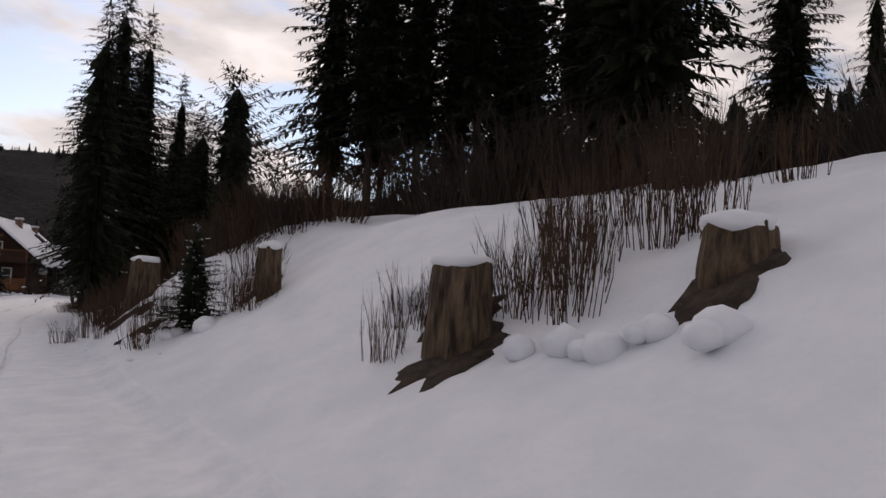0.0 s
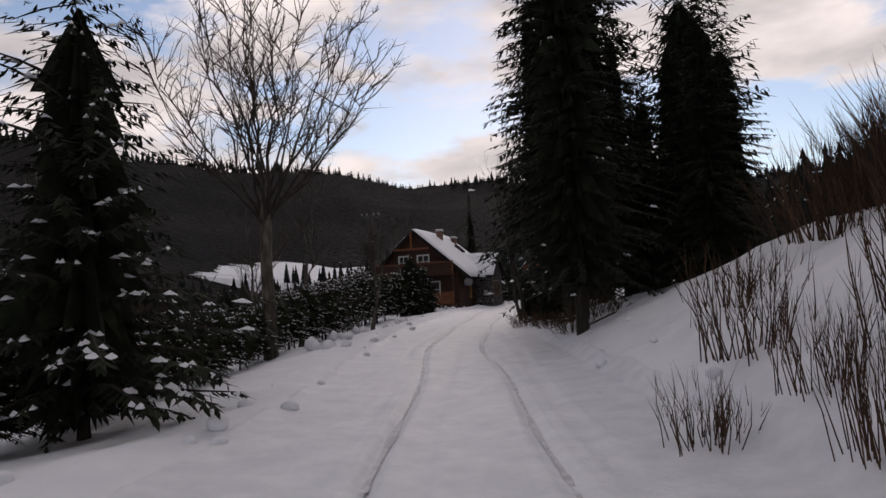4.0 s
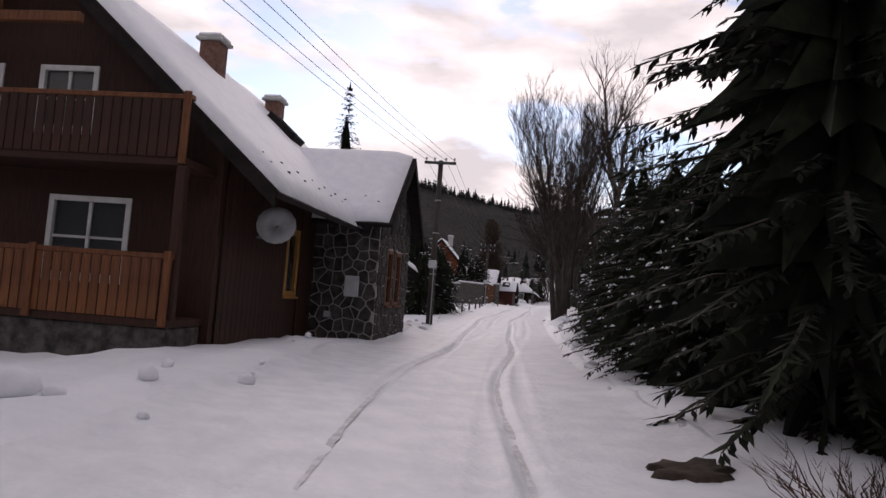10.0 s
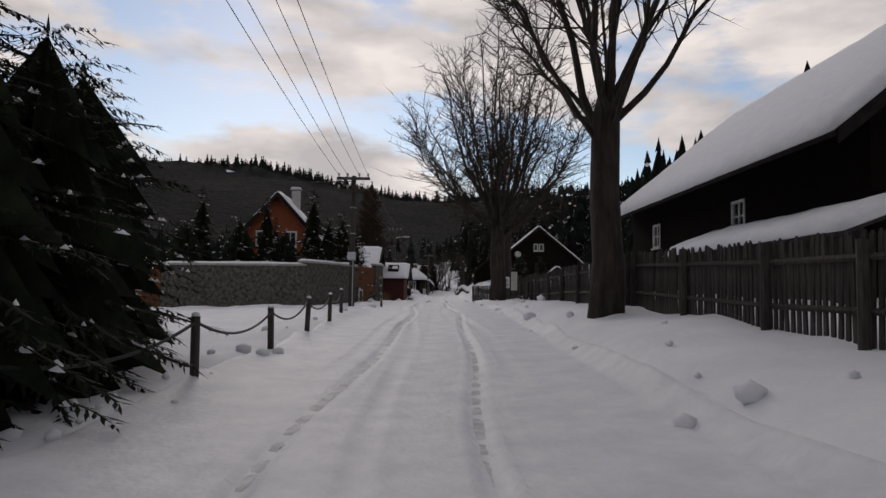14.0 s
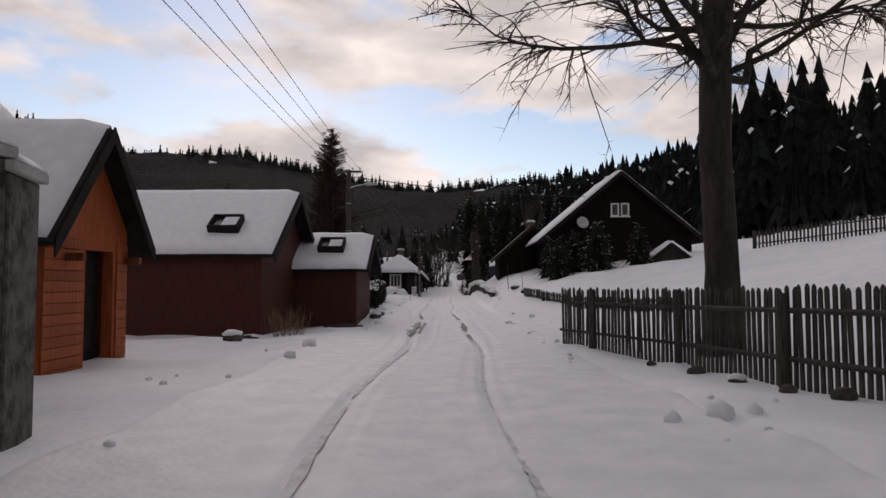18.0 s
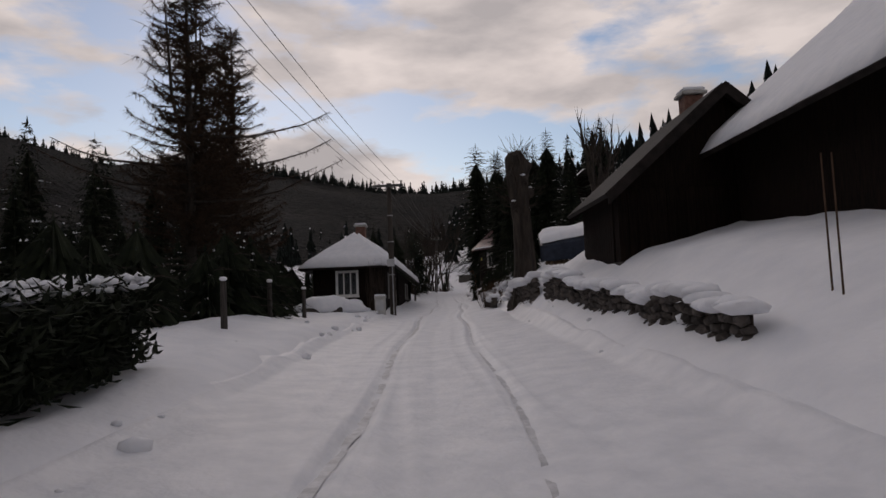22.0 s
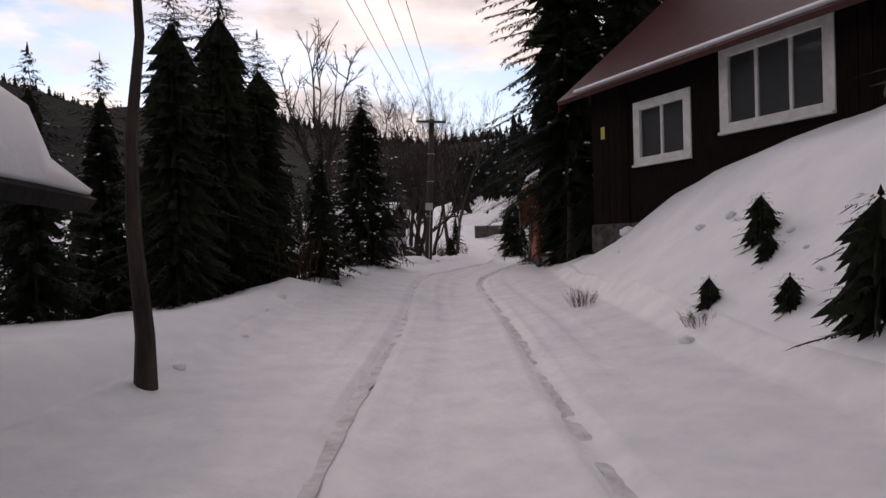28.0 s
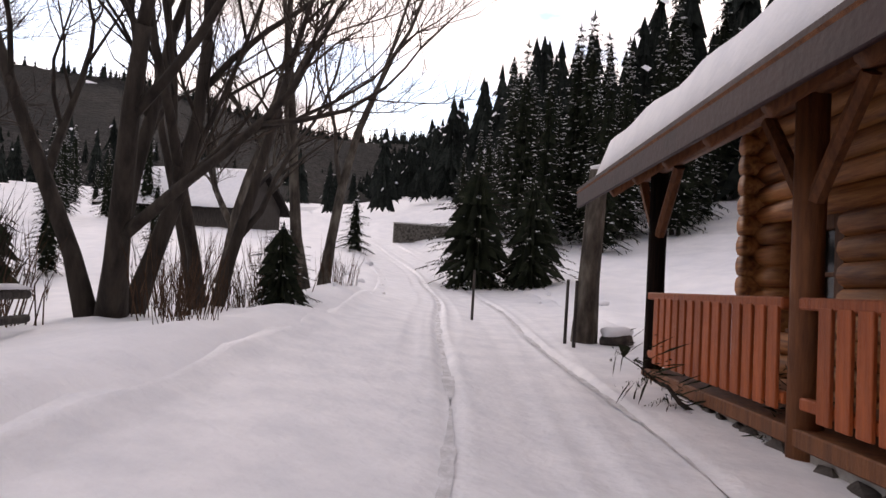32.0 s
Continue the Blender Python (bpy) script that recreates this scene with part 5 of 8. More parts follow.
crown_tree(-4.4, 9.6, 4.4, 0.17, 11.6, 8.2, 21, 20, "broad bare lime tree with a rounded crown", "bare trees by the hedge")
bare_tree(-8.0, -9.4, 9.5, 22, 0.075, "slender pale birch with thin twigs", BARK_BIRCH, depth=5, first=0.35, kids=2, group="bare trees by the hedge")
bare_tree(-13.5, 2.0, 10.5, 23, 0.12, "slender bare birch behind the hedge", BARK_BIRCH, depth=5, first=0.35, kids=2, group="bare trees by the hedge")
for x, y, H, k in ((21.0, 6.0, 13, 24), (24.0, 3.0, 12, 25)):
    bare_tree(x, y, H, k, 0.14, "pale bare birch at the edge of the wood", BARK_BIRCH, depth=5, first=0.3, kids=2, spread=0.35, upward=0.4, group="bare trees by the hedge")

# ---- hedge along the lane ----
hedge_line = [(-8.2, -12), (-6.7, -6), (-5.4, 4), (-4.5, 12), (-3.7, 20), (-3.0, 28), (-2.3, 33.4), (0.9, 36.8)]
for x, y in polyline(hedge_line, 0.95, 0.15):
    conifer("hedge", x, y, rnd.uniform(0.9, 1.1) * min(1.0, max(0.5, 0.5 + 0.5 * (y - 8) / 24)), rnd.uniform(0, 360), group="conifer hedge")
conifer("thicket", 0.7, 36.3, 0.95, 50, label="overgrown conifer at the end of the hedge", group="conifer hedge")
conifer("thicket", 1.6, 37.1, 0.75, 150, label="overgrown conifer at the end of the hedge", group="conifer hedge")
for x, y, H, k, r, lean in ((-4.3, 15.4, 9.5, 33, 0.12, (0.05, 0.02)), (-1.7, 16.7, 5.6, 34, 0.085, (0.13, 0)), (-7.5, 22, 8, 35, 0.12, (0, 0)), (-9, 30, 9, 36, 0.12, (0, 0)), (-12, 12, 9, 37, 0.13, (0, 0))):
    bare_tree(x, y, H, k, r, "slender bare tree rising from the hedge", BARK_PALE, depth=5, kids=2, first=0.35, lean=lean, spread=0.5, upward=0.3, group="bare trees by the hedge")
for k in range(70):
    shrub(rnd.uniform(-24, -7), rnd.uniform(-8, 46), rnd.uniform(2.2, 3.6), rnd.uniform(1.2, 2.2), k, "dark bare thicket behind the hedge", 60, TWIGS, 0.8, "valley thickets", 3)
for k in range(14):
    conifer("scrub", rnd.uniform(-20, -8), rnd.uniform(-4, 40), rnd.uniform(0.9, 1.4), 40 * k, label="dark evergreen scrub behind the hedge", group="dark scrub")
pole(-1.8, 32.1, 6.9, 0.14, turn=-15, box_h=2.0, label="leaning tarred power pole with a small box, in the hedge")
for k, (x, y) in enumerate(((-3.1, 9.6), (-2.6, 12.6), (2.3, 36.0), (2.7, 37.1), (3.4, 38.4), (-0.6, 24.5), (-2.2, 17.4))):
    V, F = [], []
    rr = random.Random(k)
    for j in range(4):
        lump(V, F, (rr.uniform(-0.4, 0.4), rr.uniform(-0.4, 0.4), rr.uniform(0.02, 0.16)), (rr.uniform(0.12, 0.28),) * 2 + (rr.uniform(0.12, 0.26),), k * 5 + j, sub=1)
    ob = raw("snow_clods", V, F, SNOW_CAP, smooth=True)
    ob.matrix_basis = pose(x, y, ground(x, y))
    tagged(ob, "heap of ploughed snow clods at the lane's edge", "snow", "snow heaps", "stuff")

# ---- dark spruces on the other side ----
for x, y, s, t, kind in ((4.7, 9.5, 0.95, 10, "bare"), (5.3, 13.0, 0.9, 140, "bare"), (5.3, 16.4, 0.92, 20, "bare"), (6.8, 14.0, 0.95, 100, "bare"), (7.2, 17.5, 0.9, 60, "bare"), (7.0, 19.6, 0.86, 300, "bare"), (7.9, 21.4, 0.9, 50, "bare"), (8.2, 23.0, 0.85, 170, "bare"), (8.4, 25.6, 0.42, 20, "tall"), (9.9, 28.6, 0.5, 90, "tall"), (8.8, 11.5, 0.52, 40, "tall"), (9.4, 15.5, 0.52, 80, "tall"), (10.4, 19.0, 0.5, 120, "tall"), (8.2, 8.2, 0.5, 10, "tall"), (11.5, 13, 0.55, 10, "tall"),
                         (10.6, 21.5, 0.9, 240, "bare"), (11.3, 26.0, 0.8, 120, "bare")):
    conifer(kind, x, y, s, t, label="tall dark spruce with a bare lower trunk on the bank" if kind == "bare" else "")
for x, y, k in ((5.0, 19.9, 81), (5.4, 20.7, 82)):
    bare_tree(x, y, 10, k, 0.09, "leaning dark-barked trunk beside the lane", BARK, depth=4, kids=2, first=0.6, lean=(-0.2, 0.0), spread=0.4, upward=0.3, group="bare roadside trees")
for x, y, k in ((5.9, 22.0, 0.8), (6.6, 20.8, 0.9), (7.4, 22.8, 0.9), (5.8, 18.4, 0.7), (6.4, 24.2, 0.7), (4.9, 14.6, 0.6)):
    conifer("scrub", x, y, k, 60 * k, label="low dark spruce brush under the trees", group="dark scrub")
for x, y, s, t in ((11.2, 37.9, 0.86, 0), (12.4, 36.2, 0.92, 90), (13.2, 39.2, 0.86, 200), (14.2, 37.4, 0.9, 300)):
    conifer("block", x, y, s, t, label="dense dark spruce standing close to the lane")
conifer("mid", 20.5, 36.0, 0.95, 12)
conifer("open", 23.0, 41.0, 1.0, 12)
conifer("thicket", 18.0, 39.0, 1.0, 12)
for x, y, h, r in ((4.0, 10.2, 0.6, 0.7), (4.4, 12.6, 0.6, 0.8), (3.9, 14.2, 0.5, 0.6), (4.6, 17.2, 0.6, 0.7), (3.7, 7.4, 0.6, 0.7), (5.2, 9.6, 0.8, 0.9), (6.2, 13.4, 0.8, 1.0), (6.3, 17.6, 0.7, 1.0), (7.4, 21.2, 0.7, 1.0), (9.4, 35.8, 0.4, 0.6), (10.4, 34.4, 0.4, 0.8), (11.6, 33.8, 0.4, 0.7)):
    shrub(x, y, h, r, int(x * 91 + y * 37), "tangle of bare brown brushwood under the spruces", 60, None, 0.8, "brushwood", 3)
for x, y, r, k in ((10.0, 35.6, 0.55, 11), (11.3, 34.9, 0.6, 12), (8.9, 37.0, 0.4, 14), (4.7, 10.6, 0.4, 15), (5.4, 13.6, 0.5, 16), (5.5, 17.4, 0.45, 17), (4.6, 7.4, 0.35, 18)):
    soil_hollow(x, y, r, k, "bare soil with needle litter under the spruces")

# ---- chalet with the stone annex ----
CHX, CHY = 4.85, 44.0
ux, uy = 0.925, -0.38                     # across the front, towards the lane
W = 7.2
m = frame2(CHX - ux * W, CHY - uy * W, ux, uy, 0.35)
ch = gable_house("chalet", m, W, 9.4, 3.5, 3.15, CHALETWOOD, "dark-stained wooden chalet with balcony and snowy roof", over=(0.5, 1.15),
                 holes={"front": [(2.1, 2.95, 3.55, 4.6), (3.75, 4.75, 3.55, 4.6), (4.2, 5.6, 1.05, 2.35)], "right": [(3.1, 3.75, 0.95, 2.3)]}, base_mat=STONE, lumps=0.03)
window(ch, Matrix.Identity(4), 2.1, 2.95, 3.55, 4.6, cols=2, rows=2, back=CURTAIN)
window(ch, Matrix.Identity(4), 3.75, 4.75, 3.55, 4.6, cols=2, rows=2, back=CURTAIN)
window(ch, Matrix.Identity(4), 4.2, 5.6, 1.05, 2.35, cols=2, rows=2, back=CURTAIN)
window(ch, pose(W, 0.18, 0, 0, 0, 90), 3.1, 3.75, 0.95, 2.3, YELLOWWOOD, 1, 1, 0.12)
boards("facing_board", ch, pose(W, 0.18, 0, 0, 0, 90) @ Matrix.Translation((0, -0.012, 0)), 0, 3.0, 0, 3.4, 0.2, CHALETWOOD)
boards("facing_board", ch, pose(W, 0.18, 0, 0, 0, 90) @ Matrix.Translation((0, -0.012, 0)), 3.88, 5.2, 0, 3.4, 0.2, CHALETWOOD)
# balconies: floor, rails and boards, with carved posts
boxpart("balcony_base", 2.62, W - 0.12, -1.04, -0.045, -1.0, 0.375, STONE, ch, 0.02, "dark stone base below the balcony")
for z0, x0, x1, dep in ((2.95, 0.2, W - 0.1, 1.0), (0.5, 2.6, W - 0.1, 1.1)):
    bal = boxpart("balcony", x0, x1, -dep, -0.004, z0 - 0.12, z0, CHALETWOOD, ch, 0.01, "balcony of stained boards")
    boxpart("hand_rail", x0, x1, -dep - 0.03, -dep + 0.09, z0 + 0.9, z0 + 0.98, BROWNWOOD, bal, 0.01)
    boards("baluster_board", bal, Matrix.Translation((0, -dep, 0)), x0 + 0.02, x1 - 0.02, z0 + 0.003, z0 + 0.897, 0.16, BROWNWOOD if z0 < 1 else CHALETWOOD, gap=0.02)
    for xx in (x0 + 0.06, (x0 + x1) / 2, x1 - 0.06):
        boxpart("rail_post", xx - 0.06, xx + 0.06, -dep - 0.075, -dep - 0.03, z0 - 0.1, z0 + 1.02, BROWNWOOD, bal, 0.01)
boxpart("corner_post", W - 0.22, W - 0.06, -1.08, -0.94, 0.503, 2.82, CHALETWOOD, ch, 0.02)
boxpart("gable_tie", W / 2 - 1.5, W / 2 + 1.5, -1.05, -0.93, 5.02, 5.18, BROWNWOOD, ch, 0.01)
boxpart("king_post", W / 2 - 0.07, W / 2 + 0.07, -1.06, -0.94, 5.183, 6.5, BROWNWOOD, ch, 0.01)
chimney(ch, W / 2 + 0.7, 4.8, 5.6, 6.95, 0.5)
chimney(ch, W / 2 + 1.0, 8.2, 5.3, 6.5, 0.45)
sl = math.degrees(math.atan2(3.15, W / 2))
skylight(ch, pose(W / 2 + 1.35, 6.6, 3.5 + 3.15 * (1 - 1.35 / (W / 2)) + 0.1, 0, sl, 0), 1.0, 0.8)
# snow guards: small dark hooks in two rows above the eave
for k in range(11):
    for dx, dy in ((0.4, 0.0), (0.62, 0.16)):
        xx, yy = W + 1.15 - dx, 0.1 + 0.88 * k + dy
        zz = 2.49 + 0.875 * dx + 0.27
        boxpart("snow_guard", xx - 0.03, xx + 0.03, yy - 0.035, yy + 0.035, zz - 0.08, zz + 0.07, ROOFDARK, ch, 0.01)
# satellite dish on the side wall
V, F = [], []
n = 16
for k, (rr, zz) in enumerate(((0.02, 0.0), (0.2, 0.02), (0.36, 0.07), (0.36, 0.085), (0.2, 0.035), (0.02, 0.015))):
    V.extend((rr * math.cos(6.283 * j / n), rr * math.sin(6.283 * j / n), zz) for j in range(n))
F = [(k * n + j, k * n + (j + 1) % n, ((k + 1) % 6) * n + (j + 1) % n, ((k + 1) % 6) * n + j) for k in range(6) for j in range(n)]
dish = raw("satellite_dish", V, F, DISHGREY, ch, "pale grey satellite dish", smooth=True)
dish.matrix_basis = pose(W + 0.5, 1.3, 2.2, 75, 0, 15)
v, f = tube([(W + 0.02, 1.55, 2.0), (W + 0.4, 1.45, 2.0), (W + 0.5, 1.35, 2.15)], [0.025] * 3, 6)
raw("dish_arm", v, f, METAL, ch)

# annex: gable to the lane, walls of broken stone with pale joints
AW, AL = 3.6, 3.6                          # along the lane, and out from the house
am = frame2(8.25, 48.0, 0.4, 0.917, 0.2)
an = gable_house("stone_annex", am, AW, AL, 3.15, 1.65, MORTAR, "annex of broken dark stone with pale joints, snowy roof", over=(0.35, 0.4),
                 holes={"front": [(0.95, 1.5, 1.0, 2.3), (1.95, 2.5, 1.0, 2.3)]}, base_mat=STONE, lumps=0.03)
for x0 in (0.95, 1.95):
    window(an, Matrix.Identity(4), x0, x0 + 0.55, 1.0, 2.3, BROWNWOOD, 1, 2, 0.08)


def crazy_stones(parent, m, w, h, gable, holes, size, seed, mat):
    """Flat broken stones set in mortar: shrunken cells of a scattered grid, each a piece of its own."""
    r = random.Random(seed)
    nx, nz = max(2, int(w / size)), max(2, int((h + gable) / size))
    pts = {}
    for i in range(-1, nx + 2):
        for k in range(-1, nz + 2):
            pts[i, k] = (Vector(((i + 0.5 + r.uniform(-0.34, 0.34) + 0.25 * (k % 2)) * w / nx, (k + 0.5 + r.uniform(-0.34, 0.34)) * (h + gable) / nz)))
    made = 0
    for i in range(0, nx):
        for k in range(0, nz):
            c = pts[i, k]
            poly = [Vector((0, 0)), Vector((w, 0)), Vector((w, h)), Vector((w / 2, h + gable)), Vector((0, h))] if gable else [Vector((0, 0)), Vector((w, 0)), Vector((w, h)), Vector((0, h))]
            for di in (-2, -1, 0, 1, 2):
                for dk in (-2, -1, 0, 1, 2):
                    o = pts.get((i + di, k + dk))
                    if o is None or (di == 0 and dk == 0):
                        continue
                    mid, nrm = (c + o) / 2, (o - c).normalized()
                    mid = mid - nrm * 0.013
                    out = []
                    for a in range(len(poly)):
                        p, q = poly[a], poly[(a + 1) % len(poly)]
                        dp, dq = (p - mid).dot(nrm), (q - mid).dot(nrm)
                        if dp <= 0:
                            out.append(p)
                        if (dp < 0) != (dq < 0) and abs(dp - dq) > 1e-9:
                            out.append(p.lerp(q, dp / (dp - dq)))
                    poly = out
                    if len(poly) < 3:
                        break
                if len(poly) < 3:
                    break
            if len(poly) < 3:
                continue
            ctr = sum(poly, Vector((0, 0))) / len(poly)
            if any(q[0] - 0.05 < ctr.x < q[1] + 0.05 and q[2] - 0.05 < ctr.y < q[3] + 0.05 for q in holes):
                continue
            for q in holes:
                if not any(q[0] - 0.06 < p.x < q[1] + 0.06 and q[2] - 0.06 < p.y < q[3] + 0.06 for p in poly):
                    continue
                side_of = max((q[0] - 0.06 - ctr.x, 0, q[0] - 0.06, 1), (ctr.x - q[1] - 0.06, 0, q[1] + 0.06, -1), (q[2] - 0.06 - ctr.y, 1, q[2] - 0.06, 1), (ctr.y - q[3] - 0.06, 1, q[3] + 0.06, -1))
                out = []
                for a in range(len(poly)):
                    p, g = poly[a], poly[(a + 1) % len(poly)]
                    dp, dq = (p[side_of[1]] - side_of[2]) * side_of[3], (g[side_of[1]] - side_of[2]) * side_of[3]
                    if dp <= 0:
                        out.append(p)
                    if (dp < 0) != (dq < 0) and abs(dp - dq) > 1e-9:
                        out.append(p.lerp(g, dp / (dp - dq)))
                poly = out
                if len(poly) < 3:
                    break
            if len(poly) < 3:
                continue
            ctr = sum(poly, Vector((0, 0))) / len(poly)
            dpt = r.uniform(0.02, 0.04)
            V = [m @ Vector((p.x, 0.0, p.y)) for p in poly]
            V += [m @ Vector(((ctr + (p - ctr) * 0.9).x, -dpt, (ctr + (p - ctr) * 0.9).y)) for p in poly]
            L = len(poly)
            raw("stone", V, [tuple(range(L, 2 * L))] + [(a, (a + 1) % L, L + (a + 1) % L, L + a) for a in range(L)], mat, parent)
            made += 1
    return made


for yy, dx in ((0.1, 0.35), (0.45, 0.5), (0.9, 0.35), (1.4, 0.5), (1.9, 0.35), (2.5, 0.5)):
    zz = 2.78 + 0.917 * dx + 0.27
    boxpart("snow_guard", -0.43 + dx, -0.37 + dx, yy - 0.035, yy + 0.035, zz - 0.08, zz + 0.07, ROOFDARK, an, 0.01)
AH = [(0.95, 1.5, 1.0, 2.3), (1.95, 2.5, 1.0, 2.3)]
crazy_stones(an, Matrix.Translation((0, -0.003, 0)), AW, 3.15, 1.65, AH, 0.235, 1, STONE)
crazy_stones(an, pose(-0.003, AL, 0, 0, 0, -90), AL, 3.15, 0, [], 0.27, 2, STONE)
bx = boxpart("meter_box", -0.1, -0.05, 0.4, 0.75, 1.12, 1.62, BOXGREY, an, 0.015, "grey electricity meter box")
boxpart("meter_box", -0.1, -0.05, 1.05, 1.2, 0.6, 0.75, BOXGREY, an, 0.01)
pole(12.0, 57.2, 6.75, 0.13, turn=-23, box_h=2.15, label="wooden power pole with crossarm beside the lane")
conifer("thin", 9.8, 71.8, 0.97, 0)
bare_tree(10.5, 100, 15, 41, 0.3, "bare broad-crowned tree far behind the chalet", depth=5, kids=3, spread=0.55, group="distant bare trees")
# lean-to shed behind the annex
sh = gable_house("shed", frame2(10.28 - 0.985 * 2.3, 53.95 + 0.174 * 2.3, 0.985, -0.174, 0.25), 2.3, 3.2, 2.05, 0.75, DARKWOOD, "small dark plank shed with a snowy roof", over=(0.3, 0.3), base_mat=CONCRETE, lumps=0.03)
boards("plank", sh, Matrix.Translation((0, -0.004, 0)), 0.0, 2.3, 0.0, 2.0, 0.15, OLDWOOD, vertical=False)

# ---- dense conifers opposite the chalet ----
for x, y in polyline([(12.0, 40.7), (13.95, 45.5), (16.15, 50.5), (17.3, 53.2)], 1.25, 0.2):
    conifer("thicket", x, y, rnd.uniform(0.72, 0.88), rnd.uniform(0, 360), label="dense conifer overhanging the lane, patched with snow", group="conifers opposite the chalet")
for x, y in polyline([(14.6, 41.0), (17.0, 47.0), (19.2, 53.0)], 2.6, 0.4):
    conifer("young", x, y, rnd.uniform(0.55, 0.7), rnd.uniform(0, 360), group="conifers opposite the chalet")
conifer("mid", 21.5, 55.8, 0.7, 0, label="dark spruce beside old roadside trees")
conifer("thicket", 22.4, 57.6, 0.9, 0)
conifer("mid", 21.3, 58.6, 0.75, 40, label="dark spruce beside old roadside trees")
conifer("mid", 22.9, 60.2, 0.85, 140, label="dark spruce beside old roadside trees")

# ---- old trees, yard and fences further on ----
bare_tree(18.9, 60.3, 13, 51, 0.2, "old many-stemmed lime with upright mossy limbs", BARK, depth=5, kids=3, first=0.3, multi=3, spread=0.32, upward=0.5)
bare_tree(24.5, 63.8, 13.5, 52, 0.42, "old pollarded tree with upright limbs", BARK_PALE, depth=5, kids=3, first=0.5, spread=0.45, upward=0.4)
bare_tree(19.6, 59.3, 9, 53, 0.1, "thin bare sapling among old trees", BARK_PALE, depth=4, kids=2, first=0.3, spread=0.4, upward=0.4)
crown_tree(23.8, 69.7, 3.6, 0.27, 12.5, 8.0, 54, 16, "old roadside lime with spreading limbs", "bare roadside trees", BARK, side=24)
crown_tree(32.6, 88.6, 3.5, 0.37, 13.5, 10.5, 55, 34, "large old lime with a wide bare crown", "bare roadside trees", BARK, side=30, droop=0.04)
crown_tree(38.6, 97.6, 5.6, 0.27, 9.6, 11.0, 56, 15, "old lime with twisting bare limbs", "bare roadside trees", BARK, side=32, droop=0.13)
for x, y, s in ((14.5, 66.3, 0.82), (13.4, 64.8, 0.7), (9.6, 64.6, 0.95), (11.6, 66.6, 0.95), (13.4, 69.3, 0.9), (15.2, 71.8, 0.85), (15.1, 67.5, 0.82), (15.3, 69.4, 0.85), (13.9, 67.9, 1.0), (11.5, 70, 1.1), (8.5, 68, 1.1)):
    conifer("thicket", x, y, s, rnd.uniform(0, 360), label="low spreading spruce flecked with snow in the yard", group="yard spruces")
shrub(13.2, 66.8, 1.7, 0.6, 77, "bare bush in the yard")


def swing(x, y, turn):
    ob = thing("swing_frame", pose(x, y, ground(x, y), 0, 0, turn), "weathered wooden garden swing frame topped with snow", "swing frame")
    for xx in (-0.95, 0.95):
        for yy in (-0.45, 0.45):
            v, f = tube([(xx, yy, -0.1), (xx, 0.04 * (1 if yy > 0 else -1), 1.0)], [0.05, 0.045], 7)
            raw("leg", v, f, OLDWOOD, ob)
    bar = boxpart("top_bar", -1.15, 1.15, -0.06, 0.06, 1.002, 1.1, OLDWOOD, ob, 0.01)
    boxpart("bar_snow", -1.12, 1.12, -0.07, 0.07, 1.103, 1.19, SNOW_CAP, bar, 0.035)
    return ob


swing(12.9, 64.9, -15)
st = thing("sawhorse", pose(11.6, 63.9, ground(11.6, 63.9), 0, 0, 20), "small dark wooden sawhorse standing in snow", "sawhorse")
for sx in (-0.4, 0.4):
    for sy in (-1, 1):
        v, f = tube([(sx, sy * 0.3, -0.05), (sx, -sy * 0.1, 0.75)], [0.035, 0.035], 6)
        raw("leg", v, f, OLDWOOD, st)
boxpart("beam", -0.55, 0.55, -0.04, 0.04, 0.5, 0.58, OLDWOOD, st)
boxpart("beam_snow", -0.5, 0.5, -0.045, 0.045, 0.583, 0.66, SNOW_CAP, st, 0.03)

posts = [(16.6, 67.8), (18.0, 70.8), (19.15, 73.1), (20.4, 75.9), (21.6, 78.9)]
tops = []
for x, y in posts:
    g = ground(x, y)
    ob = thing("chain_post", pose(x, y, g, rnd.uniform(-2, 2), rnd.uniform(-2, 2), 0), "thin dark metal post carrying a chain, in snow", "post", "chain posts")
    v, f = tube([(0, 0, -0.3), (0, 0, 0.66)], [0.05, 0.05], 8)
    raw("shaft", v, f, OLDWOOD, ob)
    V, F = [], []
    lump(V, F, (0, 0, 0.68), (0.055, 0.055, 0.04), 3, sub=1)
    raw("snow_cap", V, F, SNOW_CAP, ob, smooth=True)
    tops.append((x, y, g + 0.6))
tops.insert(0, (14.9, 65.2, tops[0][2] - 0.1))
for a, b in zip(tops, tops[1:]):
    cable("chain", [a, b], 0.018, "slack rusty chain hung between posts", 0.22, 12)
pole(23.5, 83.9, 5.9, 0.12, turn=-25, box_h=1.7, arms=2, label="power pole with two crossarms beside the fence")


def picket(parent, mesh, m, k):
    ob = bpy.data.objects.new("picket", mesh)
    scene.collection.objects.link(ob)
    ob.parent = parent
    ob.matrix_basis = m
    return ob


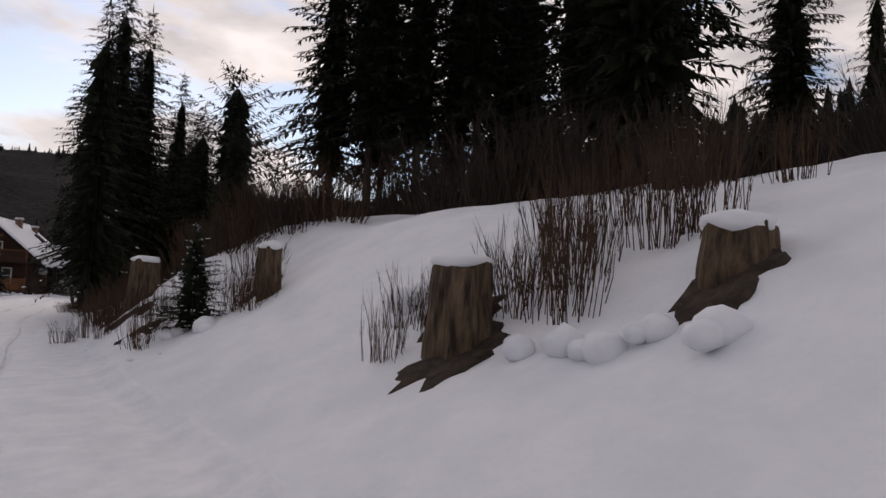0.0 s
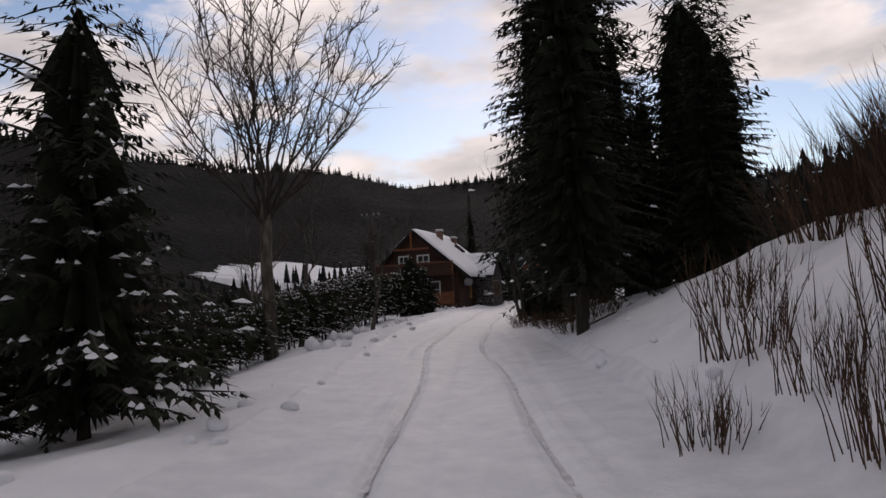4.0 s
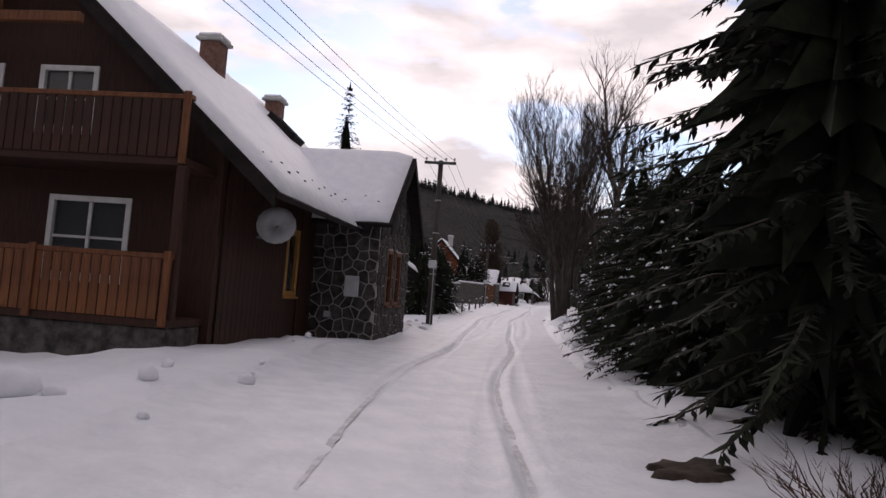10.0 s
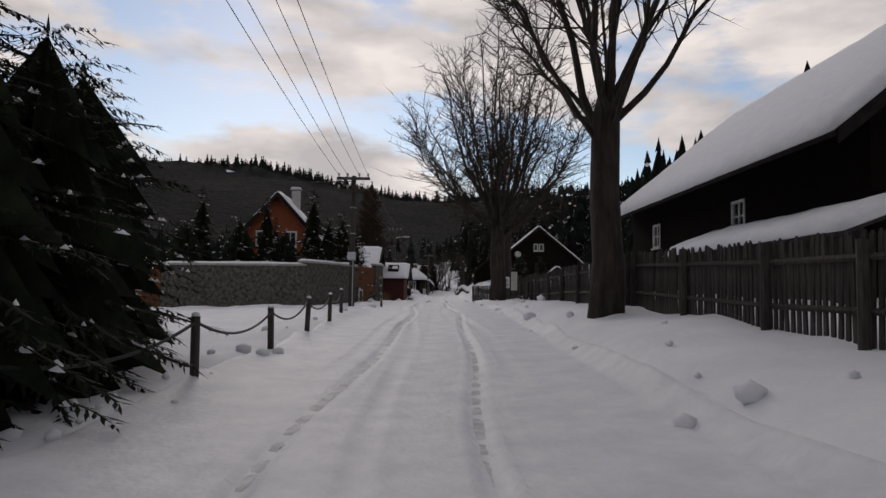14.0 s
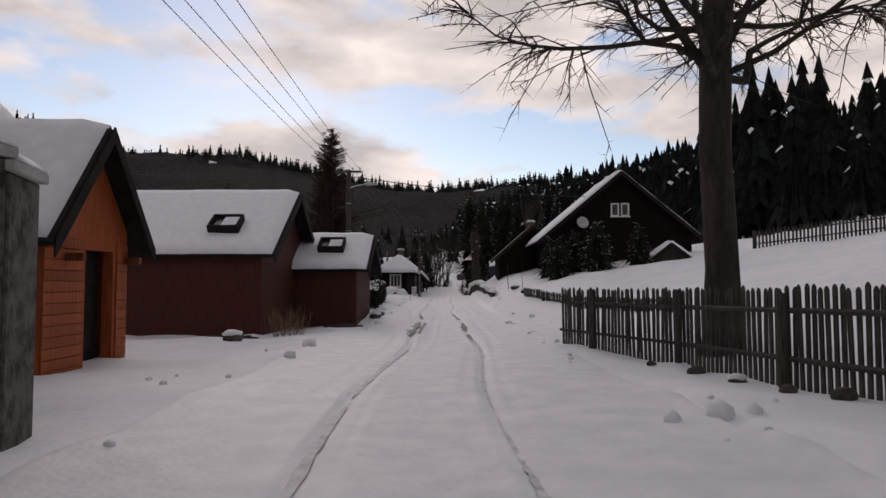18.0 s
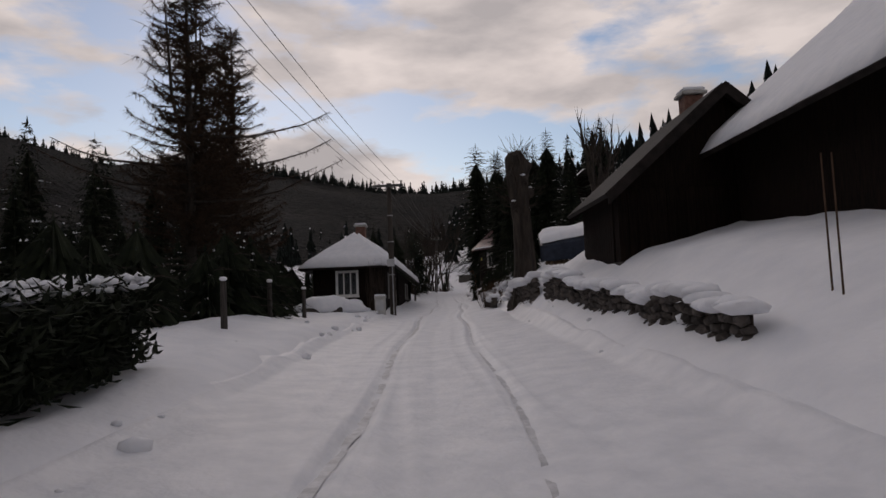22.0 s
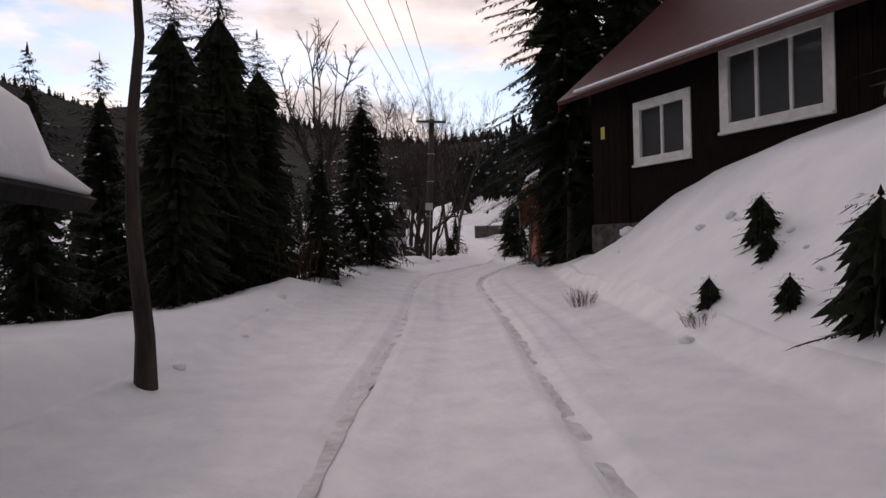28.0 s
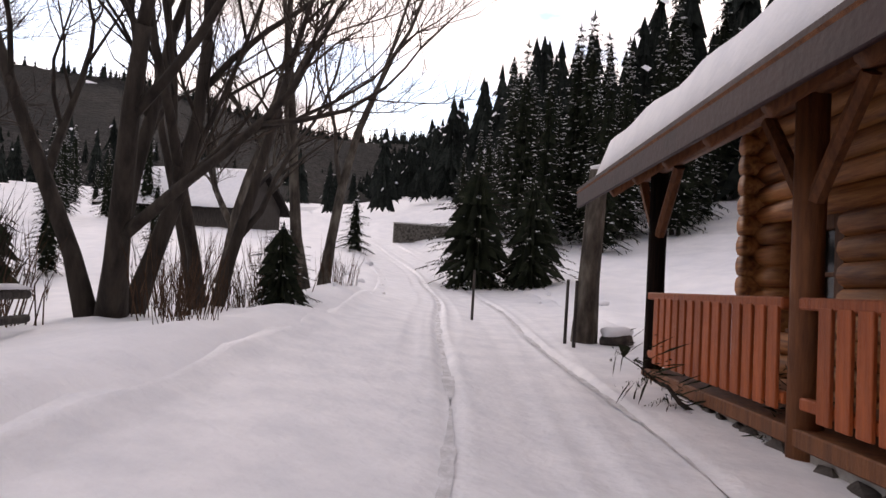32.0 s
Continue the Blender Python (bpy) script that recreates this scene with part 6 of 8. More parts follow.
def picket_mesh(w, h, mat, pointed=True):
    bm = bmesh.new()
    prof = [(-w / 2, 0), (w / 2, 0), (w / 2, h - w * 0.7), (0, h), (-w / 2, h - w * 0.7)] if pointed else [(-w / 2, 0), (w / 2, 0), (w / 2, h), (-w / 2, h)]
    f = bm.faces.new([bm.verts.new((x, 0, z)) for x, z in prof])
    r = bmesh.ops.extrude_face_region(bm, geom=[f])
    bmesh.ops.translate(bm, verts=[v for v in r["geom"] if isinstance(v, bmesh.types.BMVert)], vec=(0, 0.024, 0))
    bmesh.ops.recalc_face_normals(bm, faces=bm.faces[:])
    me = bpy.data.meshes.new("picket")
    bm.to_mesh(me)
    bm.free()
    me.materials.append(mat)
    return me


def fence(name, pts, h, w, gap, mat, label, post_step=2.4, sink=0.1, rail=True, pointed=True, snow=False, wob=1.5):
    ob = thing(name, pose(pts[0][0], pts[0][1], ground(*pts[0])), label, "fence", "garden fences")
    inv = Matrix.Translation((-pts[0][0], -pts[0][1], -ground(*pts[0])))
    me = picket_mesh(w, h + sink, mat, pointed)
    r = random.Random(len(pts) * 7 + int(h * 100))
    for (ax, ay), (bx, by) in zip(pts, pts[1:]):
        L = math.hypot(bx - ax, by - ay)
        ang = math.degrees(math.atan2(by - ay, bx - ax))
        n = int(L / (w + gap))
        ga, gb = ground(ax, ay), ground(bx, by)
        for k in range(n):
            u = (k + 0.5) / n
            x, y = ax + (bx - ax) * u, ay + (by - ay) * u
            z = ga + (gb - ga) * u
            picket(ob, me, inv @ pose(x, y, z - sink + r.uniform(-0.03, 0.03), r.uniform(-1.5, 1.5), r.uniform(-wob, wob), ang), k)
        if rail:
            for hz in (0.25, 0.75):
                nx, ny = -(by - ay) / L * 0.05, (bx - ax) / L * 0.05
                V, F = [], []
                add_tube(V, F, [(ax + nx, ay + ny, ga + h * hz), (bx + nx, by + ny, gb + h * hz)], [0.035, 0.035], 4)
                o = raw("rail", V, F, mat, ob)
                o.matrix_basis = inv
        k = 0.0
        while k < L:
            u = k / L
            x, y = ax + (bx - ax) * u - (by - ay) / L * 0.1, ay + (by - ay) * u + (bx - ax) / L * 0.1
            z = ground(x, y)
            v, f = tube([(0, 0, -0.3), (0, 0, h * 0.98)], [0.06, 0.055], 7)
            o = raw("fence_post", v, f, mat, ob)
            o.matrix_basis = inv @ pose(x, y, z)
            k += post_step
    return ob


fence("board_fence", [(21.2, 61.6), (22.6, 65.3), (24.7, 70.0), (27.9, 76.6), (30.2, 81.4)], 1.0, 0.055, 0.05, OLDWOOD, "weathered grey picket fence behind a snowbank")
fence("board_fence", [(30.2, 81.4), (32.75, 86.0), (35.9, 92.6), (37.3, 97.2), (37.7, 100.8)], 1.12, 0.055, 0.05, OLDWOOD, "dark weathered picket fence with stone footing")
fence("low_fence", [(42.6, 102.6), (43.9, 105.8), (44.8, 108.0), (45.6, 111.0), (46.5, 115.7)], 0.4, 0.07, 0.05, OLDWOOD, "picket fence almost buried in snow", sink=0.6)
fence("picket_fence", [(27.0, 63.0), (29.5, 66.0)], 1.3, 0.08, 0.08, OLDWOOD, "pale picket fence beside the barn")
for k, (x, y) in enumerate(polyline([(32.4, 85.6), (35.4, 91.8), (36.9, 97.6)], 0.9, 0.12)):
    boulder(x, y, rnd.uniform(0.08, 0.17), 100 + k, "dark footing stone below the fence", cap=k % 3 == 0)

# signs by the lime tree
def sign(x, y, z, turn, w, h, bars):
    ob = thing("notice_board", pose(x, y, z, 0, 0, turn), "white notice board fixed to the fence", "sign", "notice boards")
    boxpart("panel", -w / 2, w / 2, -0.015, 0.0, -h / 2, h / 2, SIGNWHITE, ob, 0.004)
    for k, (bx0, bx1, bz0, bz1) in enumerate(bars):
        boxpart("print_bar", bx0 * w, bx1 * w, -0.019, -0.0155, bz0 * h, bz1 * h, SIGNDARK, ob, 0)
    return ob


sign(34.2, 90.4, 2.1, -58, 0.35, 0.6, [(-0.12, -0.02, 0.05, 0.3), (0.04, 0.16, 0.02, 0.26), (-0.34, 0.34, -0.2, -0.14), (-0.3, 0.3, -0.3, -0.25)])
sign(33.8, 89.0, 2.15, -58, 0.35, 0.95, [])

# barn behind the fence
bd = (0.42, 0.907)
barn = gable_house("barn", frame2(28.6, 67.8, bd[1], -bd[0], 1.6), 9.0, 15.0, 3.75, 3.7, DARKWOOD, "long dark log barn under a deep white roof", over=(0.6, 1.0),
                   holes={"left": [(2.4, 3.1, 1.75, 2.55), (9, 9.7, 1.75, 2.55)]}, lumps=0.04, snow=0.2)
for x0 in (2.4, 9.0):
    window(barn, pose(0, 15 - 0.18, 0, 0, 0, -90), x0, x0 + 0.7, 1.75, 2.55, WHITEPAINT, 2, 2, 0.07)
boards("log", barn, pose(0, 15 - 0.18, 0, 0, 0, -90) @ Matrix.Translation((0, -0.006, 0)), 0, 14.6, 0, 1.4, 0.26, DARKWOOD, vertical=False, depth=0.06)
ls = thing("lean_to", frame2(26.6, 66.8, bd[0], bd[1], 1.2), "low woodstore with a snow-covered roof by the barn", "shed")
boxpart("back_wall", 0, 8.0, -0.08, 0.0, -0.4, 1.55, OLDWOOD, ls)
roof_plane("roof", ls, (-0.2, 0.35, 1.4), (8.2, 0.35, 1.4), (8.2, -1.1, 1.95), (-0.2, -1.1, 1.95), 0.06, OLDWOOD, nx=1, ny=1)
roof_plane("roof_snow", ls, (-0.2, 0.35, 1.465), (8.2, 0.35, 1.465), (8.2, -1.1, 2.015), (-0.2, -1.1, 2.015), 0.22, SNOW_CAP, "thick snow on the woodstore roof", 0.06, 4, 26, 8)

# ---- walled garden on the other side ----
def garden_wall(pts, h, panels, label):
    ob = thing("garden_wall", pose(pts[0][0], pts[0][1], 0), label, "wall", "garden walls")
    for i, ((ax, ay), (bx, by)) in enumerate(zip(pts, pts[1:])):
        L = math.hypot(bx - ax, by - ay)
        mm = Matrix.Translation((-pts[0][0], -pts[0][1], 0)) @ frame2(ax, ay, (bx - ax) / L, (by - ay) / L, min(ground(ax, ay), ground(bx, by)))
        if panels[i] == "render":
            w = boxpart("wall_panel", 0, L, 0, 0.28, -0.4, h, RENDERWALL, ob, 0.015, m=mm)
            boxpart("coping", -0.04, L + 0.04, -0.05, 0.33, h + 0.002, h + 0.08, CONCRETE, w, 0.01, m=mm)
            V = [mm @ Vector(p) for p in ((0, -0.04, h + 0.083), (L, -0.04, h + 0.083), (L, 0.32, h + 0.083), (0, 0.32, h + 0.083))]
            roof_plane("coping_snow", w, *V, 0.1, SNOW_CAP, "", 0.04, i, max(6, int(L * 3)), 5)
        else:
            g = boxpart("gate", 0, L, 0.1, 0.16, 0.05, h - 0.05, BROWNWOOD, ob, 0.01, "reddish-brown plank gate", m=mm)
            boards("gate_plank", g, mm @ Matrix.Translation((0, 0.098, 0)), 0, L, 0.06, h - 0.06, 0.17, BROWNWOOD, vertical=False)
    return ob


garden_wall([(9.5, 95.2), (15.0, 93.8), (17.3, 93.2), (23.0, 89.3), (26.65, 92.9), (28.2, 94.3), (28.85, 94.95)], 1.95, ["render", "plank", "render", "render", "plank", "render"], "grey rendered garden wall with plank gates and snow on top")
garden_wall([(28.86, 94.97), (28.98, 95.55)], 1.85, ["render"], "grey rendered end pier of the garden wall")
sk = thing("leaning_stake", pose(25.26, 85.41, ground(25.26, 85.41), 0, -3, 0), "leaning weathered stake with flaking white bands", "stake")
v, f = tube([(0, 0, -0.2), (0.02, 0, 0.75), (0.0, 0, 1.3)], [0.045, 0.04, 0.035], 8, 0.06)
raw("shaft", v, f, OLDWOOD, sk)
for zz in (0.25, 0.5, 0.82, 1.15):
    v, f = tube([(0.01, 0, zz), (0.01, 0, zz + 0.1)], [0.046, 0.046], 8, 0.05)
    raw("white_band", v, f, SHADED_WORN_WHITE, sk)
cable("slack_rope", [(25.26, 85.41, ground(25.26, 85.41) + 0.75), (24.2, 86.3, ground(24.2, 86.3) + 0.25), (22.9, 87.6, ground(22.9, 87.6) + 0.35)], 0.014, "slack rope hung between stake and post", 0.12, 10)
cable("slack_rope", [(25.26, 85.41, ground(25.26, 85.41) + 0.72), (24.4, 86.9, ground(24.4, 86.9) + 0.12), (23.2, 88.2, ground(23.2, 88.2) + 0.2)], 0.011, "slack rope hung between stake and post", 0.1, 10)
nb = thing("framed_notice", frame2(26.85, 92.95, 0.74, 0.67, 1.3), "small white-framed notice on the gate", "sign")
boxpart("panel", -0.2, 0.2, -0.06, -0.02, -0.38, 0.38, SIGNWHITE, nb, 0.01)
boxpart("print_bar", -0.14, 0.14, -0.066, -0.0605, -0.3, 0.25, SIGNDARK, nb, 0)
for x, y, s, k in ((13, 97, 1.0, "thicket"), (16, 96, 0.9, "thicket"), (18.5, 95.5, 0.95, "thicket"), (21, 95, 1.0, "thicket"), (23.0, 93.6, 0.85, "thicket"), (22.6, 96.2, 1.0, "young"), (24.9, 95.3, 1.05, "young"), (26.2, 96.6, 0.8, "thicket"), (19.5, 98.5, 1.1, "young"), (14, 99, 1.1, "young"), (23.6, 98.9, 0.52, "mid"), (25.2, 97.2, 0.5, "mid"), (25.3, 93.6, 0.72, "fir"), (26.3, 94.6, 0.78, "fir"), (27.3, 95.6, 0.7, "fir"), (24.0, 92.8, 0.55, "fir"), (22.4, 93.2, 0.55, "fir"), (23.9, 97.6, 0.42, "mid"), (26.6, 96.0, 0.36, "mid")):
    conifer(k, x, y, s, rnd.uniform(0, 360), label="dark garden conifer rising above the wall", group="garden conifers")
cot = gable_house("cottage", frame2(22.3, 101.7, 0.93, -0.37, 0.9), 4.0, 3.6, 4.3, 2.2, ORANGEWOOD, "brown timber cottage with chimney and snowy roof", over=(0.5, 0.6), holes={"front": [(0.7, 1.4, 3.3, 4.2), (2.4, 3.1, 3.3, 4.2)]})
for x0 in (0.7, 2.4):
    window(cot, Matrix.Identity(4), x0, x0 + 0.7, 3.3, 4.2, WHITEPAINT, 2, 1)
chimney(cot, 2.7, 2.2, 5.4, 7.1, 0.5, CONCRETE)

# ---- orange timber porch and red houses ----
po = gable_house("timber_porch_house", frame2(28.55, 100.4, 0.45, 0.893, 0.68), 2.4, 4.0, 2.3, 1.5, ORANGEWOOD, "orange timber porch house under a snowy roof", over=(0.35, 0.3), holes={"front": [(1.1, 1.95, 0.05, 1.95)]}, base_mat=CONCRETE, lumps=0.03)
boards("cladding_board", po, Matrix.Translation((0, -0.004, 0)), 0.02, 1.02, 0.02, 2.15, 0.16, ORANGEWOOD, vertical=False)
boards("cladding_board", po, Matrix.Translation((0, -0.004, 0)), 2.03, 2.38, 0.02, 2.15, 0.16, ORANGEWOOD, vertical=False)
boards("cladding_board", po, pose(0, 3.82, 0, 0, 0, -90) @ Matrix.Translation((0, -0.004, 0)), 0.0, 3.6, 0.02, 2.15, 0.16, ORANGEWOOD, vertical=False)
# near-black sheet behind the opening; the indoor shade is painted
boxpart("dark_doorway", 1.05, 2.0, 0.3, 0.33, 0.0, 2.0, DARKROOM, po, 0)
for x in (0.55, 2.3):
    boxpart("porch_bracket", x - 0.05, x + 0.05, -0.3, -0.03, 1.75, 1.87, BROWNWOOD, po, 0.01)


def red_house(x, y, w, l, h, rise, label, sky, seed):
    """Ridge across the lane's direction; the eave wall faces the camera's approach and the gable faces the lane."""
    d = (0.45, 0.893)
    mm = frame2(x, y, d[0], d[1], 0.62)     # front gable: x along the lane
    ob = gable_house("red_house", mm, w, l, h, rise, REDWOOD, label, over=(0.45, 0.22), base_mat=CONCRETE, lumps=0.03, snow=0.14)
    boards("cladding_board", ob, Matrix.Translation((0, -0.004, 0)), 0.0, w, 0.0, h, 0.17, REDWOOD, vertical=False)
    ang = math.degrees(math.atan2(rise, w / 2))
    u = sky[0]
    skylight(ob, pose(w / 2 * u, sky[1], h + rise * u + 0.16, 0, -ang, 0), 0.75, 0.9)
    return ob


red_house(33.1, 108.75, 6.0, 9.5, 2.35, 2.0, "dark red wooden house with skylight and snowy roof", (0.18, 0.8), 1)
r2 = red_house(36.75, 111.2, 3.7, 3.2, 2.0, 1.12, "small red timber annex with skylight and snowy roof", (0.27, 0.5), 2)
for k in range(4):
    boulder(38.2 + 0.25 * k, 113.2 + 0.5 * k, 0.22, 60 + k)
boulder(31.9, 105.6, 0.25, 70)
soil_hollow(32.2, 107.5, 0.6, 31, "strip of bare ground along the red house")
soil_hollow(36.2, 110.6, 0.7, 32, "strip of bare ground along the red house")
shrub(33.6, 107.7, 0.9, 0.6, 5, "dry brown bush against the red house", 60, DRYGRASS, 0.5, "dry bushes", 3)
pole(39.2, 119.6, 7.5, 0.14, turn=-27, lamp=True, arms=1, label="tarred power pole with street lamp beside the lane")

# ---- clipped hedge, larches and the dark house above the lane ----
hr = random.Random(3)
hl = [(38.9, 116.9), (40.8, 121.3), (42.7, 125.7)]
hob = thing("clipped_hedge", pose(39.5, 116.6, 0), "dark clipped hedge under a crust of snow", "hedge")
HV, HF, QV, QF = [], [], [], []
for x, y in polyline(hl, 0.045, 0, hr):
    g = ground(x, y)
    for _ in range(30):
        dx, z = hr.uniform(-0.7, 0.7), hr.uniform(0.05, 1.0)
        if abs(dx) < 0.45 and z < 0.8:
            dx = math.copysign(0.45 + 0.25 * hr.random(), dx)
        p = Vector((x + dx * 0.9 - 39.5, y - dx * 0.42 - 116.6, g + z))
        d = Vector((hr.uniform(-1, 1), hr.uniform(-1, 1), hr.uniform(-0.2, 1))).normalized()
        spray(HV, HF, p, d, d.cross(Vector((0.3, 0.2, 0.9))).normalized(), 0.2, 0.035, 0.1)
    for _ in range(2):
        lump(QV, QF, (x + hr.uniform(-0.6, 0.6) - 39.5, y + hr.uniform(-0.3, 0.3) - 116.6, g + hr.uniform(0.9, 1.02)), (hr.uniform(0.04, 0.15), hr.uniform(0.04, 0.15), 0.045), hr.random() * 50, sub=1)
tagged(raw("leafage", HV, HF, NEEDLES, hob), kind="stuff")
tagged(raw("snow_crust", QV, QF, SNOW_CAP, hob, smooth=True), kind="stuff")
core = bmesh.new()
for (ax, ay), (bx, by) in zip(hl, hl[1:]):
    L = math.hypot(bx - ax, by - ay)
    box(core, 0, L, -0.42, 0.42, 0.0, 0.82, 0.05, frame2(ax - 39.5, ay - 116.6, (bx - ax) / L, (by - ay) / L, ground(ax, ay)))
part("dense_core", core, NEEDLES, hob)


def larch(x, y, H, R, seed, label="bare brown larch with level branches", long=6):
    """A narrow cone of fine brown twigs on several leaders, with a few long level limbs below."""
    r = random.Random(seed)
    ob = thing("larch", pose(x, y, ground(x, y), 0, 0, r.uniform(0, 360)), label, "tree", "bare larches")
    v, f = tube([(0, 0, -0.3), (0.05, 0, H * 0.5), (0, 0.05, H)], [0.24, 0.14, 0.02], 9)
    raw("trunk", v, f, BARK, ob, smooth=True)
    B, BF, T, TF = [], [], [], []
    for lx_, ly_ in ((0.9, 0.2), (-0.7, 0.5)):
        add_tube(B, BF, [(0, 0, H * 0.42), (lx_ * 0.7, ly_ * 0.7, H * 0.6), (lx_, ly_, H * 0.93)], [0.1, 0.07, 0.015], 6)

    def limb(p, d, L, rise, thick, dense):
        pts = [p + d * (L * k / 5) + Vector((0, 0, L * (-0.1 * (k / 5) + rise * (k / 5) ** 2.2))) + Vector((r.uniform(-0.06, 0.06), r.uniform(-0.06, 0.06), r.uniform(-0.05, 0.05))) for k in range(6)]
        add_tube(B, BF, pts, [thick * (1 - 0.17 * k) for k in range(6)], 4, 0, False)
        for k in range(int(L * dense)):
            w = r.uniform(0.08, 1)
            i = min(int(w * 5), 4)
            q = pts[i].lerp(pts[i + 1], w * 5 - i)
            e = q + (d * r.uniform(-0.1, 0.5) + Vector((r.uniform(-0.7, 0.7), r.uniform(-0.7, 0.7), r.uniform(-0.9, 0.5)))) * r.uniform(0.18, 0.5)
            spike(T, TF, q, e, 0.012)

    z = H * 0.2
    while z < H * 0.99:
        u = z / H
        for _ in range(6):
            a = r.uniform(0, 6.283)
            c = Vector((0, 0, z)) if u < 0.45 or r.random() < 0.5 else Vector((r.choice((0.75, -0.6)), 0.3, z))
            limb(c, Vector((math.cos(a), math.sin(a), 0)), R * (1 - u) ** 0.55 * r.uniform(0.5, 1.1) + 0.2, 0.35, 0.028, 75)
        z += 0.26
    for k in range(long):
        a = 6.283 * k / long + r.uniform(-0.4, 0.4)
        limb(Vector((0, 0, H * r.uniform(0.3, 0.52))), Vector((math.cos(a), math.sin(a), 0)), r.uniform(4.2, 6.0), 0.3, 0.07, 30)
    tagged(raw("branchwork", B, BF, BARK, ob), kind="stuff")
    tagged(raw("twigwork", T, TF, LARCH, ob), kind="stuff")
    return ob


larch(45.4, 143.2, 14.2, 2.6, 1, "large brown larch with long level branches", 7)
larch(46.4, 148.0, 14.0, 2.9, 2, long=5)
larch(49.0, 155.6, 17.0, 3.3, 3, long=4)
bare_tree(38.5, 139, 9, 61, 0.12, "thin bare birch in the valley", BARK_BIRCH, depth=5, kids=2, group="distant bare trees")
for x, y, s in ((44.5, 137.5, 0.5), (42, 134, 0.5), (47.6, 146.4, 0.62), (47.2, 149.6, 0.75), (48.6, 151.2, 0.8), (48.9, 147.4, 0.55), (46.4, 152.5, 0.9), (49.6, 153.0, 0.7)):
    conifer("mid", x, y, s * 0.6, rnd.uniform(0, 360), label="dark evergreen shrub below the larch", group="dark shrubs")
for x, y, s in ((39.5, 131, 0.42), (41.0, 133.5, 0.4), (42.4, 136, 0.42), (40.5, 138.5, 0.5), (43.0, 139.5, 0.42), (44.2, 143.0, 0.45), (38.0, 135, 0.5), (46.2, 146.5, 0.4), (44.4, 148.0, 0.75), (42.2, 146.0, 0.8), (40.2, 143.5, 0.8), (46.6, 151.5, 0.7), (42.5, 151.5, 0.9), (38.5, 140.5, 0.8), (36.5, 137.0, 0.8), (35.5, 132.5, 0.8)):
    conifer("mid", x, y, s, rnd.uniform(0, 360), label="dark evergreen shrub below the larch", group="dark shrubs")
for x, y in polyline([(39.5, 128.6), (43.2, 131.6), (45.6, 134.8), (47.2, 138.2), (48.2, 141.4)], 1.0, 0.25) + polyline([(38.0, 132.5), (41.6, 136.0), (44.0, 141.5)], 1.3, 0.4):
    conifer("scrub", x, y, rnd.uniform(0.7, 1.05), rnd.uniform(0, 360), label="dark evergreen scrub along the lane's edge", group="dark scrub")
for x, y in ((44.8, 130.8), (46.6, 135.2), (48.4, 138.6)):
    ob = thing("fence_post", pose(x, y, ground(x, y)), "old wooden post with a snow cap", "post", "old posts")
    v, f = tube([(0, 0, -0.2), (0, 0, 0.95)], [0.07, 0.06], 8)
    raw("shaft", v, f, OLDWOOD, ob)
    boxpart("snow_cap", -0.07, 0.07, -0.07, 0.07, 0.952, 1.04, SNOW_CAP, ob, 0.03)

hd_ = (0.45, 0.893)
dh = gable_house("dark_house", frame2(52.35, 121.9, hd_[1], -hd_[0], 2.35), 8.4, 6.2, 2.75, 3.5, DARKWOOD, "large dark timber house with steep snowy roof", over=(0.5, 0.75),
                 holes={"front": [(3.7, 4.1, 3.75, 4.45), (4.3, 4.7, 3.75, 4.45), (1.6, 2.6, 0.9, 2.0), (5.6, 6.6, 0.9, 2.0)]}, lumps=0.03, drop=1.8)
for x0, x1, z0, z1 in ((3.7, 4.1, 3.75, 4.45), (4.3, 4.7, 3.75, 4.45)):
    window(dh, Matrix.Identity(4), x0, x1, z0, z1, WHITEPAINT, 1, 1, 0.07, CURTAIN)
for x0, x1, z0, z1 in ((1.6, 2.6, 0.9, 2.0), (5.6, 6.6, 0.9, 2.0)):
    window(dh, Matrix.Identity(4), x0, x1, z0, z1, DARKWOOD, 2, 2, 0.07)
boards("cladding_board", dh, Matrix.Translation((0, -0.004, 0)), 0, 1.5, 0, 2.7, 0.2, DARKWOOD)
boards("cladding_board", dh, Matrix.Translation((0, -0.004, 0)), 6.8, 8.4, 0, 2.7, 0.2, DARKWOOD)
d2 = dish.copy()
scene.collection.objects.link(d2)
d2.parent = dh
d2.matrix_basis = pose(1.9, -0.3, 3.3, 75, 0, 10)
chimney(dh, 4.8, 5.0, 5.4, 6.7, 0.45)
WW, WLN = 4.6, 3.6
wing = gable_house("dark_house_wing", frame2(52.35 - 0.893 * 2.6 + 0.45 * 5.6, 121.9 + 0.45 * 2.6 + 0.893 * 5.6, hd_[1], -hd_[0], 2.35), WW, WLN, 1.6, 2.0, DARKWOOD, "long dark timber wing of the house", over=(0.4, 0.3), snow=0, lumps=0.03, drop=1.8)
boards("cladding_board", wing, pose(0, WLN - 0.18, 0, 0, 0, -90) @ Matrix.Translation((0, -0.004, 0)), 0.1, 3.2, 0, 1.55, 0.21, DARKWOOD)
boards("cladding_board", wing, Matrix.Translation((0, -0.004, 0)), 0, WW, 0, 1.55, 0.21, DARKWOOD)
chimney(wing, 2.4, 1.8, 3.2, 4.0, 0.45)
for x, y, s in ((49.9, 117.6, 0.5), (51.4, 116.4, 0.58), (50.6, 119.4, 0.5), (52.6, 117.8, 0.58), (53.4, 115.6, 0.5), (51.6, 118.6, 0.52)):
    conifer("thicket", x, y, s, rnd.uniform(0, 360), label="dense dark evergreen bush sprinkled with snow", group="bushes by the dark house")
